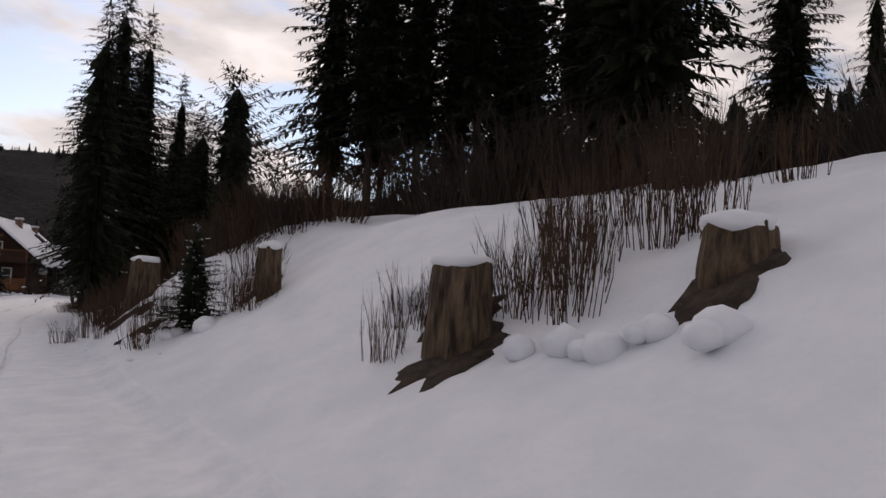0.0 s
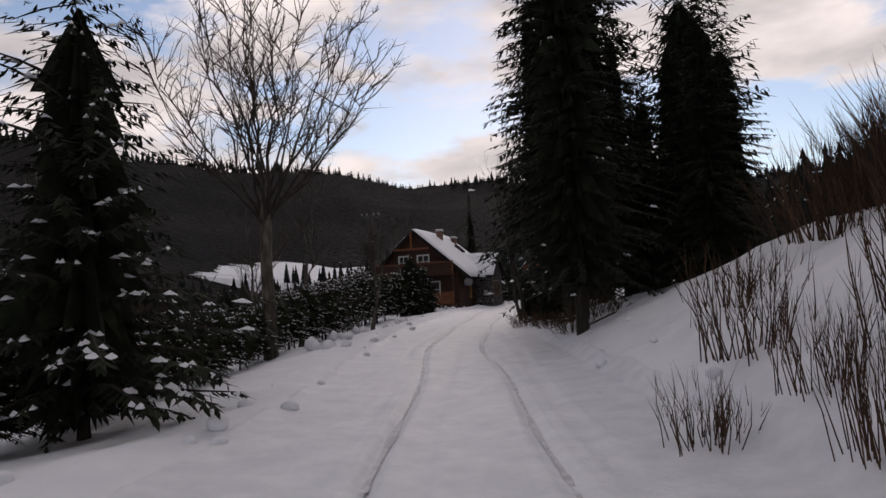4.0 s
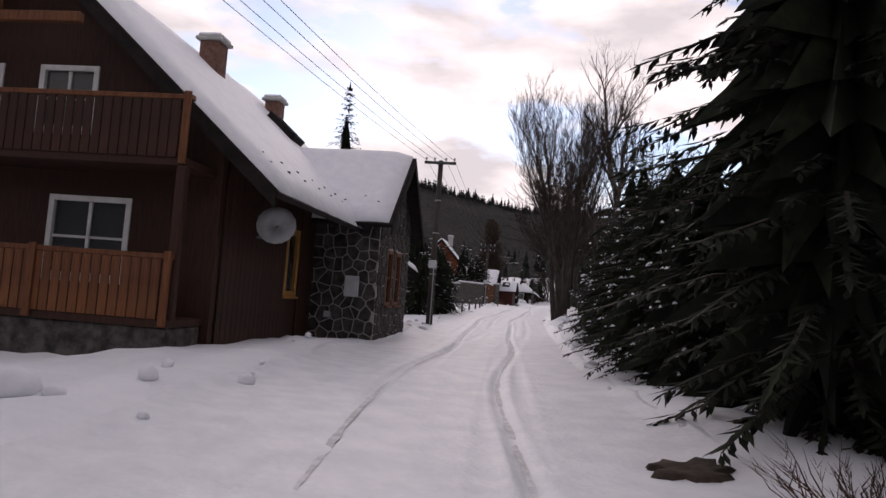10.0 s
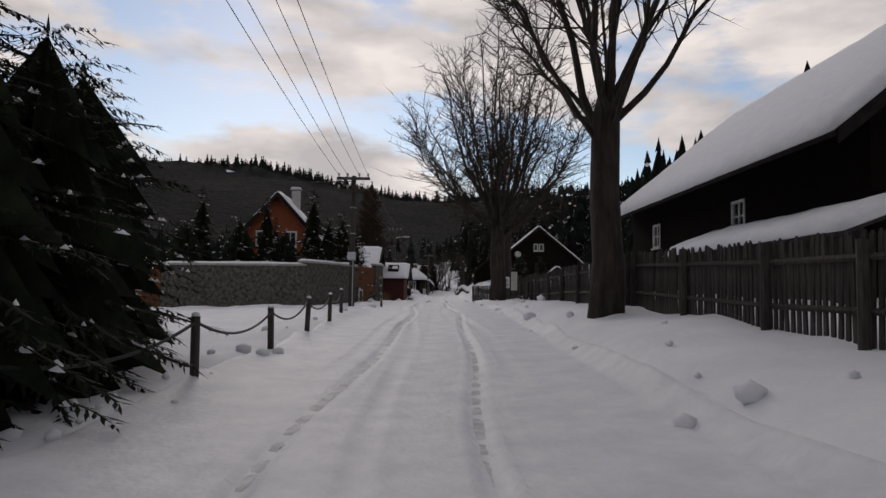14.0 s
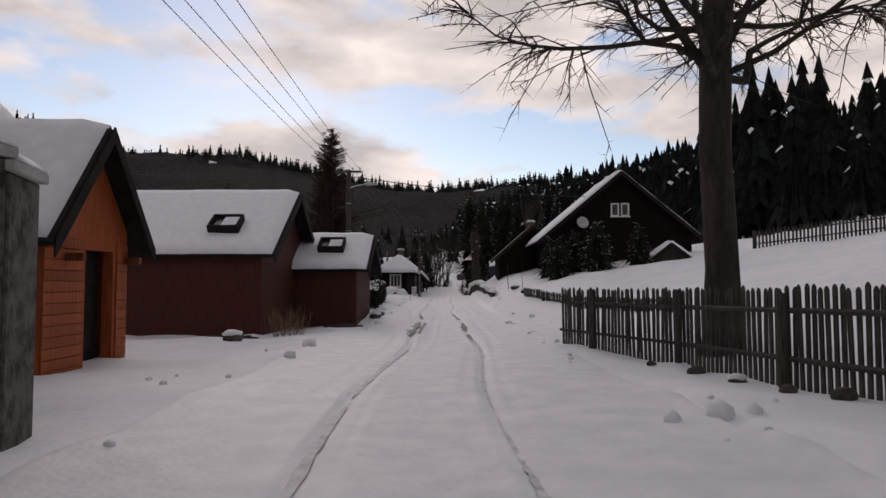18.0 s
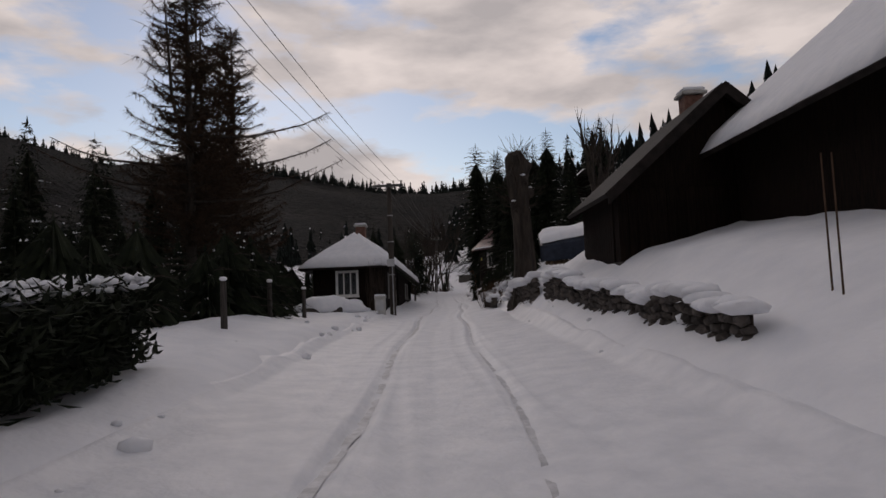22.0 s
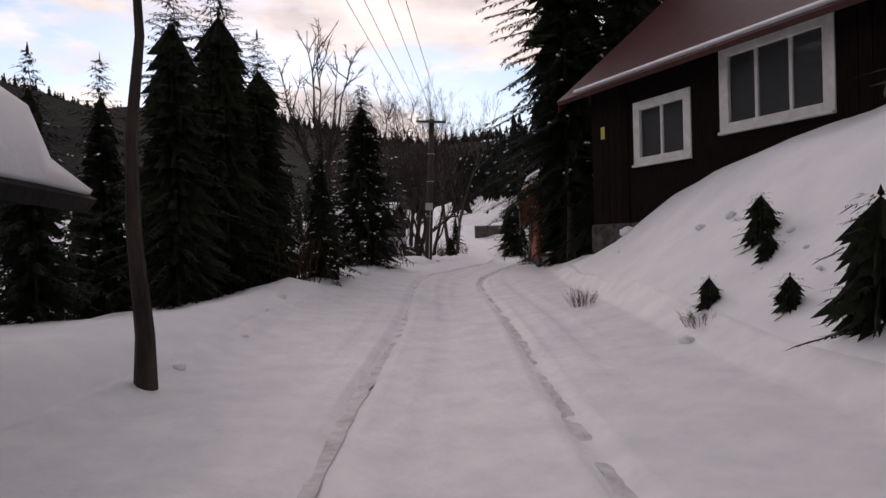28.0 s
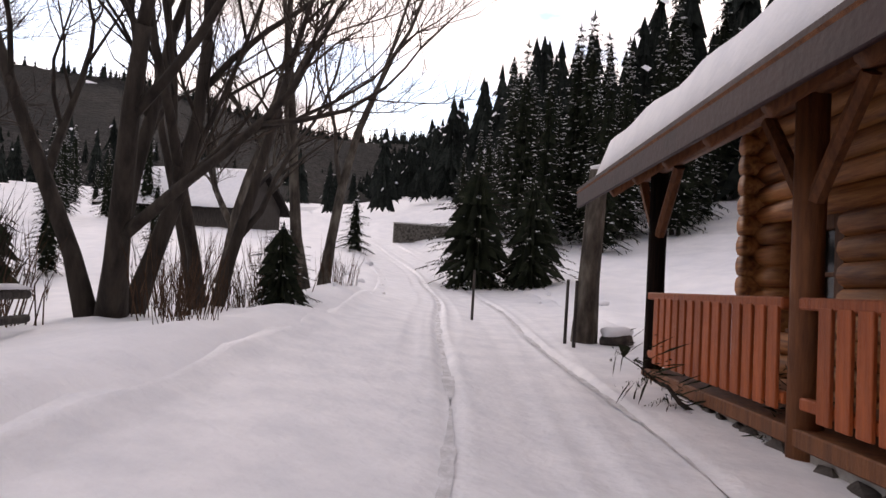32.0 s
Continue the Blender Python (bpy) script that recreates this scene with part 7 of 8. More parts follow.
shd = gable_house("garden_shed", frame2(54.2, 115.2, 0.8, -0.6, 2.5), 1.5, 2.0, 0.95, 0.6, OLDWOOD, "small garden shed with a snowy roof", over=(0.25, 0.3))
fence("meadow_fence", [(57.5, 112.0), (62.5, 106.0), (66, 101)], 0.9, 0.09, 0.07, OLDWOOD, "picket fence across the upper meadow", post_step=3)
for x, y, h in ((48.3, 118.6, 1.35), (48.9, 121.0, 1.3), (49.05, 121.2, 1.3)):
    ob = thing("marker_stick", pose(x, y, ground(x, y), 2, -4, 0), "thin snow marker stick in the bank", "stick", "marker sticks")
    v, f = tube([(0, 0, -0.2), (0, 0, h)], [0.012, 0.008], 6)
    raw("rod", v, f, SHRUB, ob)

def cap_lump(r, size):
    V, F = [], []
    lump(V, F, (0, 0, 0), (size * r.uniform(1.2, 1.9), size * r.uniform(1.0, 1.5), size * 0.5), r.random() * 40, sub=2)
    return V, F


# dry-stone retaining walls breaking out of the snow
def stone_wall(pts, h, label, seed, size=0.17):
    r = random.Random(seed)
    ob = thing("dry_stone_wall", pose(pts[0][0], pts[0][1], ground(*pts[0])), label, "wall", "dry stone walls")
    base = Matrix.Translation((-pts[0][0], -pts[0][1], -ground(*pts[0])))
    meshes = []
    for k in range(7):
        V, F = [], []
        lump(V, F, (0, 0, 0), (size * 0.62, size * 0.5, size * 0.4), seed * 10 + k, sub=1)
        me = bpy.data.meshes.new("stone")
        me.from_pydata([tuple(v) for v in V], [], F)
        me.materials.append(RUBBLE)
        meshes.append(me)
    for x, y in polyline(pts, size * 1.02, 0.0, r):
        z = ground(x, y)
        top = h * (0.8 + 0.35 * math.sin(x * 1.9 + seed) * math.sin(y * 1.3))
        zz = -0.15
        while zz < top:
            o = bpy.data.objects.new("stone", r.choice(meshes))
            scene.collection.objects.link(o)
            o.parent = ob
            o.matrix_basis = base @ pose(x + r.uniform(-0.05, 0.05), y + r.uniform(-0.05, 0.05), z + zz, r.uniform(-15, 15), r.uniform(-15, 15), r.uniform(0, 360))
            zz += size * r.uniform(0.55, 0.72)
        o = raw("stone_snow", *cap_lump(r, size), SNOW_CAP, ob, smooth=True)
        o.matrix_basis = base @ pose(x, y, z + zz + size * 0.12, 0, 0, r.uniform(0, 360))
    for (ax, ay), (bx, by) in zip(pts, pts[1:]):
        L = math.hypot(bx - ax, by - ay)
        boxpart("earth_backing", 0, L, -size * 0.6, -size * 0.15, -0.5, h * 0.6, SOIL, ob, 0.03, m=base @ frame2(ax, ay, (bx - ax) / L, (by - ay) / L, min(ground(ax, ay), ground(bx, by))))
    return ob


stone_wall([(48.3, 121.6), (49.9, 124.8), (51.0, 127.4), (52.2, 130.3)], 0.45, "dry-stone retaining wall half buried in snow", 1)
stone_wall([(52.95, 131.9), (53.4, 132.9), (53.95, 134.3), (54.5, 135.8)], 0.5, "dry-stone retaining wall half buried in snow", 2, 0.19)
stone_wall([(56.6, 140.2), (58.4, 144.0)], 0.6, "dry-stone retaining wall half buried in snow", 3)
for x, y, r in ((48.6, 119.8, 0.26), (47.3, 116.9, 0.22)):
    boulder(x, y, r, int(x * 7))

# pollard stub and its shoots
ob = thing("pollard_tree", pose(54.2, 134.35, ground(54.2, 134.35) - 0.1), "thick pollarded trunk with a few thin shoots", "tree", "pollarded trees")
v, f = tube([(0, 0, -0.3), (0.05, 0, 1.0), (0.0, 0, 2.4), (-0.03, 0, 3.3), (-0.06, 0, 3.8), (0.02, 0.02, 4.15), (-0.1, 0, 4.5), (-0.12, 0, 4.62)], [0.38, 0.3, 0.28, 0.31, 0.37, 0.35, 0.27, 0.16], 16, 0.3)
raw("trunk", v, f, BARK, ob)
V, F = [], []
for a, zz, q in ((200, 2.9, 0.13), (320, 3.3, 0.15), (90, 2.4, 0.1), (20, 3.9, 0.14), (260, 3.7, 0.12)):
    lump(V, F, (0.3 * math.cos(radians(a)), 0.3 * math.sin(radians(a)), zz), (q, q, q * 1.2), a)
raw("burl", V, F, BARK, ob, "knotty burls", smooth=True)
V, F = [], []
for a, zz in ((200, 3.05), (320, 3.48), (260, 3.84)):
    lump(V, F, (0.32 * math.cos(radians(a)), 0.32 * math.sin(radians(a)), zz), (0.09, 0.09, 0.04), a, sub=1)
raw("snow_patch", V, F, SNOW_CAP, ob, smooth=True)
V, F = [], []
for _ in range(70):
    a, zz = rnd.uniform(0, 6.283), rnd.uniform(2.6, 4.2)
    p = Vector((0.3 * math.cos(a), 0.3 * math.sin(a), zz))
    d = Vector((math.cos(a), math.sin(a), rnd.uniform(0.1, 1.0))) * rnd.uniform(0.25, 0.75)
    add_tube(V, F, [p, p + d * 0.5 - Vector((0, 0, 0.03)), p + d], [0.012, 0.009, 0.004], 3, 0, False)
for _ in range(30):
    p = Vector((rnd.uniform(-0.25, 0.2), rnd.uniform(-0.25, 0.25), 4.45))
    add_tube(V, F, [p, p + Vector((rnd.uniform(-0.55, 0.55), rnd.uniform(-0.55, 0.55), rnd.uniform(0.15, 0.8)))], [0.011, 0.004], 3, 0, False)
tagged(raw("twigwork", V, F, TWIGS, ob), kind="stuff")
bare_tree(66.8, 145.0, 9.5, 63, 0.3, "old pollarded tree with stubby limbs on the slope", depth=3, kids=3, first=0.5, spread=0.4, upward=0.5, group="pollarded trees")
bare_tree(68.5, 146.5, 9, 64, 0.28, "old pollarded tree with stubby limbs on the slope", depth=3, kids=3, first=0.5, spread=0.4, upward=0.5, group="pollarded trees")

# small dark house among the trees, wood stack under a tarpaulin
sm = gable_house("small_dark_house", frame2(69.0, 153.5, 0.86, -0.5, ground(70.5, 153)), 5.0, 6.0, 2.6, 2.2, DARKWOOD, "small dark house among spruces with a white window", over=(0.5, 0.6), holes={"front": [(1.9, 2.7, 2.2, 3.0)]}, snow=0.1, drop=2)
window(sm, Matrix.Identity(4), 1.9, 2.7, 2.2, 3.0, WHITEPAINT, 2, 1, 0.07, CURTAIN)
ws = thing("wood_stack", frame2(58.6, 139.4, 0.85, -0.52, ground(60, 138.7)), "stack of cut logs under a snowy blue tarpaulin", "wood stack")
logs = []
for k in range(5):
    r = 0.07 + 0.012 * k
    v, f = tube([(0, -0.5, 0), (0, 0.5, 0)], [r, r], 9)
    me = bpy.data.meshes.new("log")
    me.from_pydata([tuple(p) for p in v], [], f)
    me.materials.append(STUMPWOOD)
    logs.append(me)
for i in range(24):
    for k in range(3 + i // 6):
        o = bpy.data.objects.new("log", rnd.choice(logs))
        scene.collection.objects.link(o)
        o.parent = ws
        o.matrix_basis = pose(0.1 + i * 0.18 + 0.09 * (k % 2), rnd.uniform(-0.06, 0.06), 0.05 + k * 0.165, 0, rnd.uniform(0, 180), 0)
ta = roof_plane("tarpaulin", ws, (-0.2, -0.75, 0.65), (4.7, -0.75, 1.35), (4.7, 0.6, 1.85), (-0.2, 0.6, 1.15), 0.05, TARP, "dark blue tarpaulin", 0.08, 5, 24, 8)
roof_plane("tarpaulin_snow", ws, (-0.18, -0.6, 0.8), (4.68, -0.5, 1.54), (4.68, 0.62, 1.94), (-0.18, 0.62, 1.24), 0.2, SNOW_CAP, "", 0.09, 6, 24, 6)
roof_plane("tarpaulin_side", ws, (-0.22, -0.62, 0.1), (4.72, -0.62, 0.3), (4.72, -0.78, 1.36), (-0.22, -0.78, 0.67), 0.03, TARP, "dark blue tarpaulin hanging down", 0.03, 8, 18, 8)
shrub(57.4, 141.6, 1.2, 0.9, 9, "bare tangled bush by the wood stack", 60, None, 0.8, "brushwood", 3)

# ---- low house with the half-hipped roof ----
hx, hy = 0.886, -0.463                       # across its front, towards the lane
HW, HL, WL = 3.35, 16.6, 14.0        # the roof runs on over an open porch beyond the walls
hm = frame2(54.05 - hx * HW, 145.75 - hy * HW, hx, hy, 0.95) @ pose(0, 0, 0, -2.3, 0, 0)
hip = thing("low_house", hm, "low dark timber house under a half-hipped snowy roof", "house")
t = 0.18
wall_part("front_wall", HW, 2.25, DARKWOOD, hip, Matrix.Identity(4), [(1.1, 2.05, 0.85, 1.95)], 0, t)
wall_part("rear_wall", HW, 2.25, DARKWOOD, hip, pose(HW, WL, 0, 0, 0, 180), (), 0, t)
sideh = [(1.0, 1.75, 0.75, 1.85), (5.0, 5.9, 0.0, 1.95), (11.1, 11.75, 0.95, 1.8), (12.5, 13.1, 0.95, 1.8)]
ms = pose(HW, t, 0, 0, 0, 90)
wall_part("side_wall", WL - 2 * t, 2.25, DARKWOOD, hip, ms, sideh, 0, t)
wall_part("side_wall", WL - 2 * t, 2.25, DARKWOOD, hip, pose(0, WL - t, 0, 0, 0, -90), (), 0, t)
boxpart("plinth", -0.03, HW + 0.03, -0.03, HL + 0.03, -0.9, 0, STONE, hip)
for px_, py_ in ((HW - 0.08, HL - 0.1), (HW - 0.08, HL - 1.3), (0.1, HL - 0.1), (HW / 2, HL - 0.1)):
    boxpart("porch_post", px_ - 0.07, px_ + 0.07, py_ - 0.07, py_ + 0.07, 0, 2.2, DARKWOOD, hip, 0.01)
boxpart("porch_back", 0.05, 0.12, WL, HL - 0.2, 0.0, 2.2, DARKWOOD, hip, 0.01)
boxpart("porch_end", 0.2, HW - 0.2, HL - 0.14, HL - 0.06, 0.0, 2.2, DARKWOOD, hip, 0.01)
boxpart("porch_parapet", HW - 0.1, HW - 0.04, WL, HL - 0.18, 0.0, 1.0, DARKWOOD, hip, 0.01)
window(hip, Matrix.Identity(4), 1.1, 2.05, 0.85, 1.95, WHITEPAINT, 3, 1, 0.1, CURTAIN)
# side casings and door: white paint darkened to put the eave's shade in
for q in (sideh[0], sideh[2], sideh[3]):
    window(hip, ms, *q, SHADED_WORN_WHITE, 2, 2, 0.09, CURTAIN)
dr = boxpart("door", 5.0, 5.9, 0.06, 0.11, 0.0, 1.95, SHADED_WORN_WHITE, hip, 0.01, "pale old door with a small window", m=ms)
boxpart("door_window", 5.28, 5.62, 0.045, 0.058, 1.15, 1.75, GLASS, dr, 0, m=ms)
boards("cladding_board", hip, ms @ Matrix.Translation((0, -0.004, 0)), 1.9, 4.9, 0, 2.2, 0.22, DARKWOOD)
boards("cladding_board", hip, ms @ Matrix.Translation((0, -0.004, 0)), 6.1, 10.9, 0, 2.2, 0.22, DARKWOOD)
boards("cladding_board", hip, ms @ Matrix.Translation((0, -0.004, 0)), 11.9, 12.4, 0, 2.2, 0.22, DARKWOOD)
o_, ez, pz = 0.55, 2.05, 3.75
apex, back = (HW / 2, 2.1, pz), (HW / 2, HL + 0.5, pz)
for nm, mat, lift, thick, lum in (("roof", ROOFDARK, 0.0, 0.09, 0), ("roof_snow", SNOW_CAP, 0.105, 0.26, 0.05)):
    L3 = Vector((0, 0, lift))
    A, B, C, D = (Vector((-o_, -o_, ez)) + L3, Vector((HW + o_, -o_, ez)) + L3, Vector((HW + o_, HL + 0.5, ez)) + L3, Vector((-o_, HL + 0.5, ez)) + L3)
    P, Q = Vector(apex) + L3, Vector(back) + L3
    roof_plane(nm, hip, A, B, P, P, thick, mat, "" if not lum else "deep snow on the front hip", lum, 1, 20 if lum else 1, 10 if lum else 1)
    roof_plane(nm, hip, B, C, Q, P, thick, mat, "" if not lum else "deep snow with a ragged overhanging lip", lum, 2, 44 if lum else 1, 10 if lum else 1)
    roof_plane(nm, hip, D, A, P, Q, thick, mat, "", lum, 3, 20 if lum else 1, 8 if lum else 1)
chimney(hip, HW / 2, 4.2, 3.4, 4.6, 0.5)
pole(53.1, 142.5, 6.4, 0.13, turn=-30, box_h=2.0, label="power pole with meter box before the low house")
cb = thing("meter_pillar", frame2(52.2, 141.6, 0.87, -0.5, ground(52.2, 141.6)), "pale concrete electricity pillar with a snow cap", "cabinet")
boxpart("body", -0.2, 0.2, -0.14, 0.14, -0.2, 0.6, CONCRETE, cb, 0.02)
boxpart("lid", -0.23, 0.23, -0.17, 0.17, 0.602, 0.67, CONCRETE, cb, 0.02)
boxpart("door", -0.15, 0.15, -0.152, -0.142, 0.12, 0.52, BOXGREY, cb, 0.004)
boxpart("snow_cap", -0.22, 0.22, -0.16, 0.16, 0.673, 0.75, SNOW_CAP, cb, 0.04)
for x, y, k in ((50.2, 147.7, 1.1), (49.4, 146.5, 1.2), (48.9, 145.2, 1.0), (48.4, 143.6, 0.8)):
    conifer("scrub", x, y, k, 100 * k, label="dark evergreen scrub beside the low house", group="dark scrub")
shrub(53.0, 144.2, 2.3, 0.55, 4, "bare upright shrub before the low house", 70, TWIGS, 0.25, "bare shrubs", 3)
V, F = [], []
lump(V, F, (0, 0, 0.25), (1.15, 0.7, 0.42), 3, sub=3)
lump(V, F, (1.05, -0.1, 0.15), (0.6, 0.5, 0.32), 4, sub=3)
mound = thing("snow_mound", frame2(50.5, 143.3, 0.87, -0.5, ground(50.5, 143.3)), "rounded snow mound over a low stone bench", "snow mound")
raw("snow", V, F, SNOW_CAP, mound, smooth=True)
boxpart("stone_edge", -0.85, 0.8, -0.66, -0.4, -0.3, 0.2, RUBBLE, mound, 0.05)

# ---- bank with spruces and the dark house with white windows ----
for x, y, s, k in ((64.7, 156.4, 0.55, "small"), (65.2, 155.2, 0.7, "scrub"), (65.6, 154.2, 0.7, "scrub"), (66.0, 156.0, 0.6, "scrub"), (64.6, 151.6, 0.7, "scrub"), (64.4, 150.0, 0.75, "scrub"), (65.3, 152.6, 0.8, "scrub"), (64.0, 148.4, 0.7, "scrub"), (67.4, 152.6, 0.9, "young"), (69.5, 156.5, 0.8, "mid"), (72, 152.5, 0.8, "mid"), (67.0, 148.4, 0.7, "mid"), (67.5, 157.2, 0.5, "tall"), (66.9, 154.8, 0.55, "block"), (69.2, 155.2, 0.58, "block"), (68.2, 152.2, 0.6, "block"), (70, 149, 0.8, "mid"), (65.0, 145.8, 0.5, "mid"), (61.8, 146.4, 0.5, "young")):
    conifer(k, x, y, s, rnd.uniform(0, 360), label="dark spruce on the steep snowy bank", group="spruces on the bank")
for x, y, r in ((63.5, 149.6, 0.4), (63.6, 151.2, 0.3), (64.2, 152.7, 0.3)):
    boulder(x, y, r, int(x * 13), "dark boulder under a thick cushion of snow")
for x, y, r, k in ((63.4, 151.4, 0.4, 41), (63.8, 152.5, 0.5, 42), (64.2, 153.6, 0.5, 43), (64.9, 154.8, 0.5, 44), (64.7, 152.9, 0.6, 45), (63.9, 150.2, 0.4, 46)):
    soil_hollow(x, y, r, k)
for x, y, h, r in ((64.0, 150.9, 0.6, 0.7), (64.6, 152.8, 0.6, 0.7), (65.0, 154.0, 0.6, 0.7), (63.6, 149.2, 0.5, 0.6), (63.4, 151.0, 0.4, 0.6), (63.7, 152.0, 0.4, 0.6), (64.1, 153.0, 0.45, 0.6), (64.5, 154.2, 0.4, 0.6), (63.5, 150.3, 0.4, 0.5), (64.9, 151.8, 0.6, 0.7), (68.5, 164.3, 0.36, 0.2), (67.6, 161.3, 0.2, 0.2)):
    shrub(x, y, h, r, int(x * 31), "low brown brushwood poking through the snow", 60, None, 0.8, "brushwood", 3)
for k, (x, y, r) in enumerate(((63.2, 150.2, 0.28), (63.0, 150.9, 0.2), (63.4, 149.4, 0.34), (63.7, 150.4, 0.3), (63.2, 148.6, 0.3), (63.5, 151.9, 0.18), (63.9, 153.2, 0.2), (64.1, 150.0, 0.35), (64.3, 151.9, 0.24), (64.7, 153.3, 0.22), (62.9, 149.8, 0.16), (63.1, 152.2, 0.15))):
    V, F = [], []
    for j in range(3):
        lump(V, F, (rnd.uniform(-0.7, 0.7) * r, rnd.uniform(-0.7, 0.7) * r, 0.1 + r * rnd.uniform(0.2, 0.9)), (r, r * 0.85, r * 0.6), 160 + 3 * k + j)
    ob = raw("snow_cushion", V, F, SNOW_CAP, smooth=True)
    ob.matrix_basis = pose(x, y, ground(x, y), 0, 0, 40 * k)
    tagged(ob, "cushion of snow hanging over bare soil and scrub", "snow", "snow heaps", "stuff")
for x, y, s in ((68.8, 161.55, 0.26), (68.45, 161.2, 0.16), (67.9, 161.45, 0.17), (67.1, 159.3, 0.42), (67.3, 158.7, 0.5), (67.55, 160.3, 0.16), (66.6, 157.6, 0.45)):
    conifer("scrub", x, y, s, rnd.uniform(0, 360), label="dark dwarf conifer in the snow bank", group="small spruces")
BL = 8.3
bh = gable_house("window_house", frame2(71.95, 160.0, 1.0, 0.0, 2.45), 7.0, BL, 3.1, 2.9, DARKWOOD, "dark timber house with white-framed windows, maroon roof", over=(0.5, 0.5), holes={"left": [(BL - 7.05, BL - 5.75, 1.2, 2.3), (BL - 4.9, BL - 3.05, 1.5, 2.8)]}, roof_mat=ROOFRED, snow=0.06, drop=2.2, lumps=0.03, bare_side=0)
mb = pose(0, BL - 0.18, 0, 0, 0, -90)
window(bh, mb, BL - 7.05, BL - 5.75, 1.2, 2.3, WHITEPAINT, 2, 1, 0.16, CURTAIN)
window(bh, mb, BL - 4.9, BL - 3.05, 1.5, 2.8, WHITEPAINT, 3, 1, 0.17, CURTAIN)
boards("cladding_board", bh, mb @ Matrix.Translation((0, -0.004, 0)), 0, BL - 7.3, 0, 3.0, 0.2, DARKWOOD)
boards("cladding_board", bh, mb @ Matrix.Translation((0, -0.004, 0)), BL - 2.8, BL - 0.4, 0, 3.0, 0.2, DARKWOOD)
boxpart("wall_plate", 0.18, 0.3, -0.05, -0.036, 1.82, 2.08, YELLOWSIGN, bh, 0.004, "small yellow plate by the corner", m=mb)
boxpart("snow_fringe", 0, BL, -0.52, -0.32, 2.82, 2.92, SNOW_CAP, bh, 0.04, m=pose(0, BL, 0, 0, 0, -90))
conifer("tall", 79.6, 172.0, 0.8, 140, label="large dark spruce behind the log house")
conifer("great", 74.3, 172.3, 1.0, 200, label="great dark spruce between the houses")
conifer("great", 75.6, 171.0, 0.92, 20, label="great dark spruce between the houses")
conifer("great", 76.1, 174.2, 0.8, 40, label="large dark spruce beside the log house")
conifer("mid", 77.6, 172.4, 1.0, 140, label="dark spruce behind the log house")
conifer("block", 75.5, 174.3, 0.42, 60, label="dark spruce close to the log house porch")
conifer("block", 76.9, 173.9, 0.5, 10, label="dark spruce close to the log house porch")
for x, y, k in ((74.9, 172.6, 1.0), (74.8, 171.4, 1.3), (75.6, 173.2, 1.2), (75.2, 170.2, 0.9), (76.3, 174.3, 1.1)):
    conifer("scrub", x, y, k, 70 * k, label="low dark spruce branches touching the snow", group="dark scrub")

# ---- left side near the end ----
ob = conifer("slim_pine", 62.77, 162.1, 0.86, 10, label="slim pine with a forked top beside the lane")
for x, y, s in ((60.6, 164.0, 0.32), (61.6, 166.4, 0.36), (59.2, 166.0, 0.45), (62.3, 170.2, 0.5), (60.0, 170.0, 0.6), (65.0, 171.2, 0.4)):
    conifer("mid", x, y, s, rnd.uniform(0, 360), label="dark evergreen bush on the valley side", group="dark shrubs")
for x, y, s in ((66, 187, 0.5), (63.5, 190, 0.6), (68.5, 190.5, 0.42), (66.5, 195, 0.6), (61, 186, 0.6), (70.6, 186.5, 0.3), (72.2, 188.0, 0.24), (70.9, 189.4, 0.3), (73.2, 191.6, 0.26), (71.8, 192.6, 0.34)):
    conifer("mid", x, y, s, rnd.uniform(0, 360), label="dark spruce on the valley side beyond the rail fence", group="dark shrubs")
conifer("mid", 67.0, 178.2, 0.4, 10, label="dark evergreen bush on the valley side", group="dark shrubs")
conifer("block", 64.3, 169.4, 0.46, 150, label="dense dark garden conifer by the lane")
conifer("block", 65.2, 170.6, 0.4, 20, label="dense dark garden conifer by the lane")
conifer("block", 63.4, 168.0, 0.4, 80, label="dense dark garden conifer by the lane")
conifer("young", 66.4, 170.4, 0.5, 80, label="small snow-flecked spruce by the lane")
conifer("block", 65.0, 176.4, 0.62, 50, label="dense dark garden conifer by the lane")
conifer("snowy", 68.9, 174.9, 0.56, 250, label="slim spruce dusted with fresh snow")
crown_tree(67.4, 174.0, 2.5, 0.21, 6.6, 3.4, 71, 7, "pollarded tree with thick forked limbs", "pollarded trees", BARK, side=9)
bare_tree(70.2, 178.4, 8.0, 72, 0.12, "slender bare tree on the valley side", BARK_PALE, depth=5, kids=3, group="bare trees at the end")
shrub(65.6, 169.9, 1.4, 1.0, 5, "bare shrub on the valley side")
shrub(68.6, 174.6, 1.2, 0.8, 6, "bare shrub on the valley side")
pole(74.1, 182.0, 7.4, 0.16, turn=-30, lean=(0, 3), box_h=2.0, label="stout power pole with a white box by the lane")
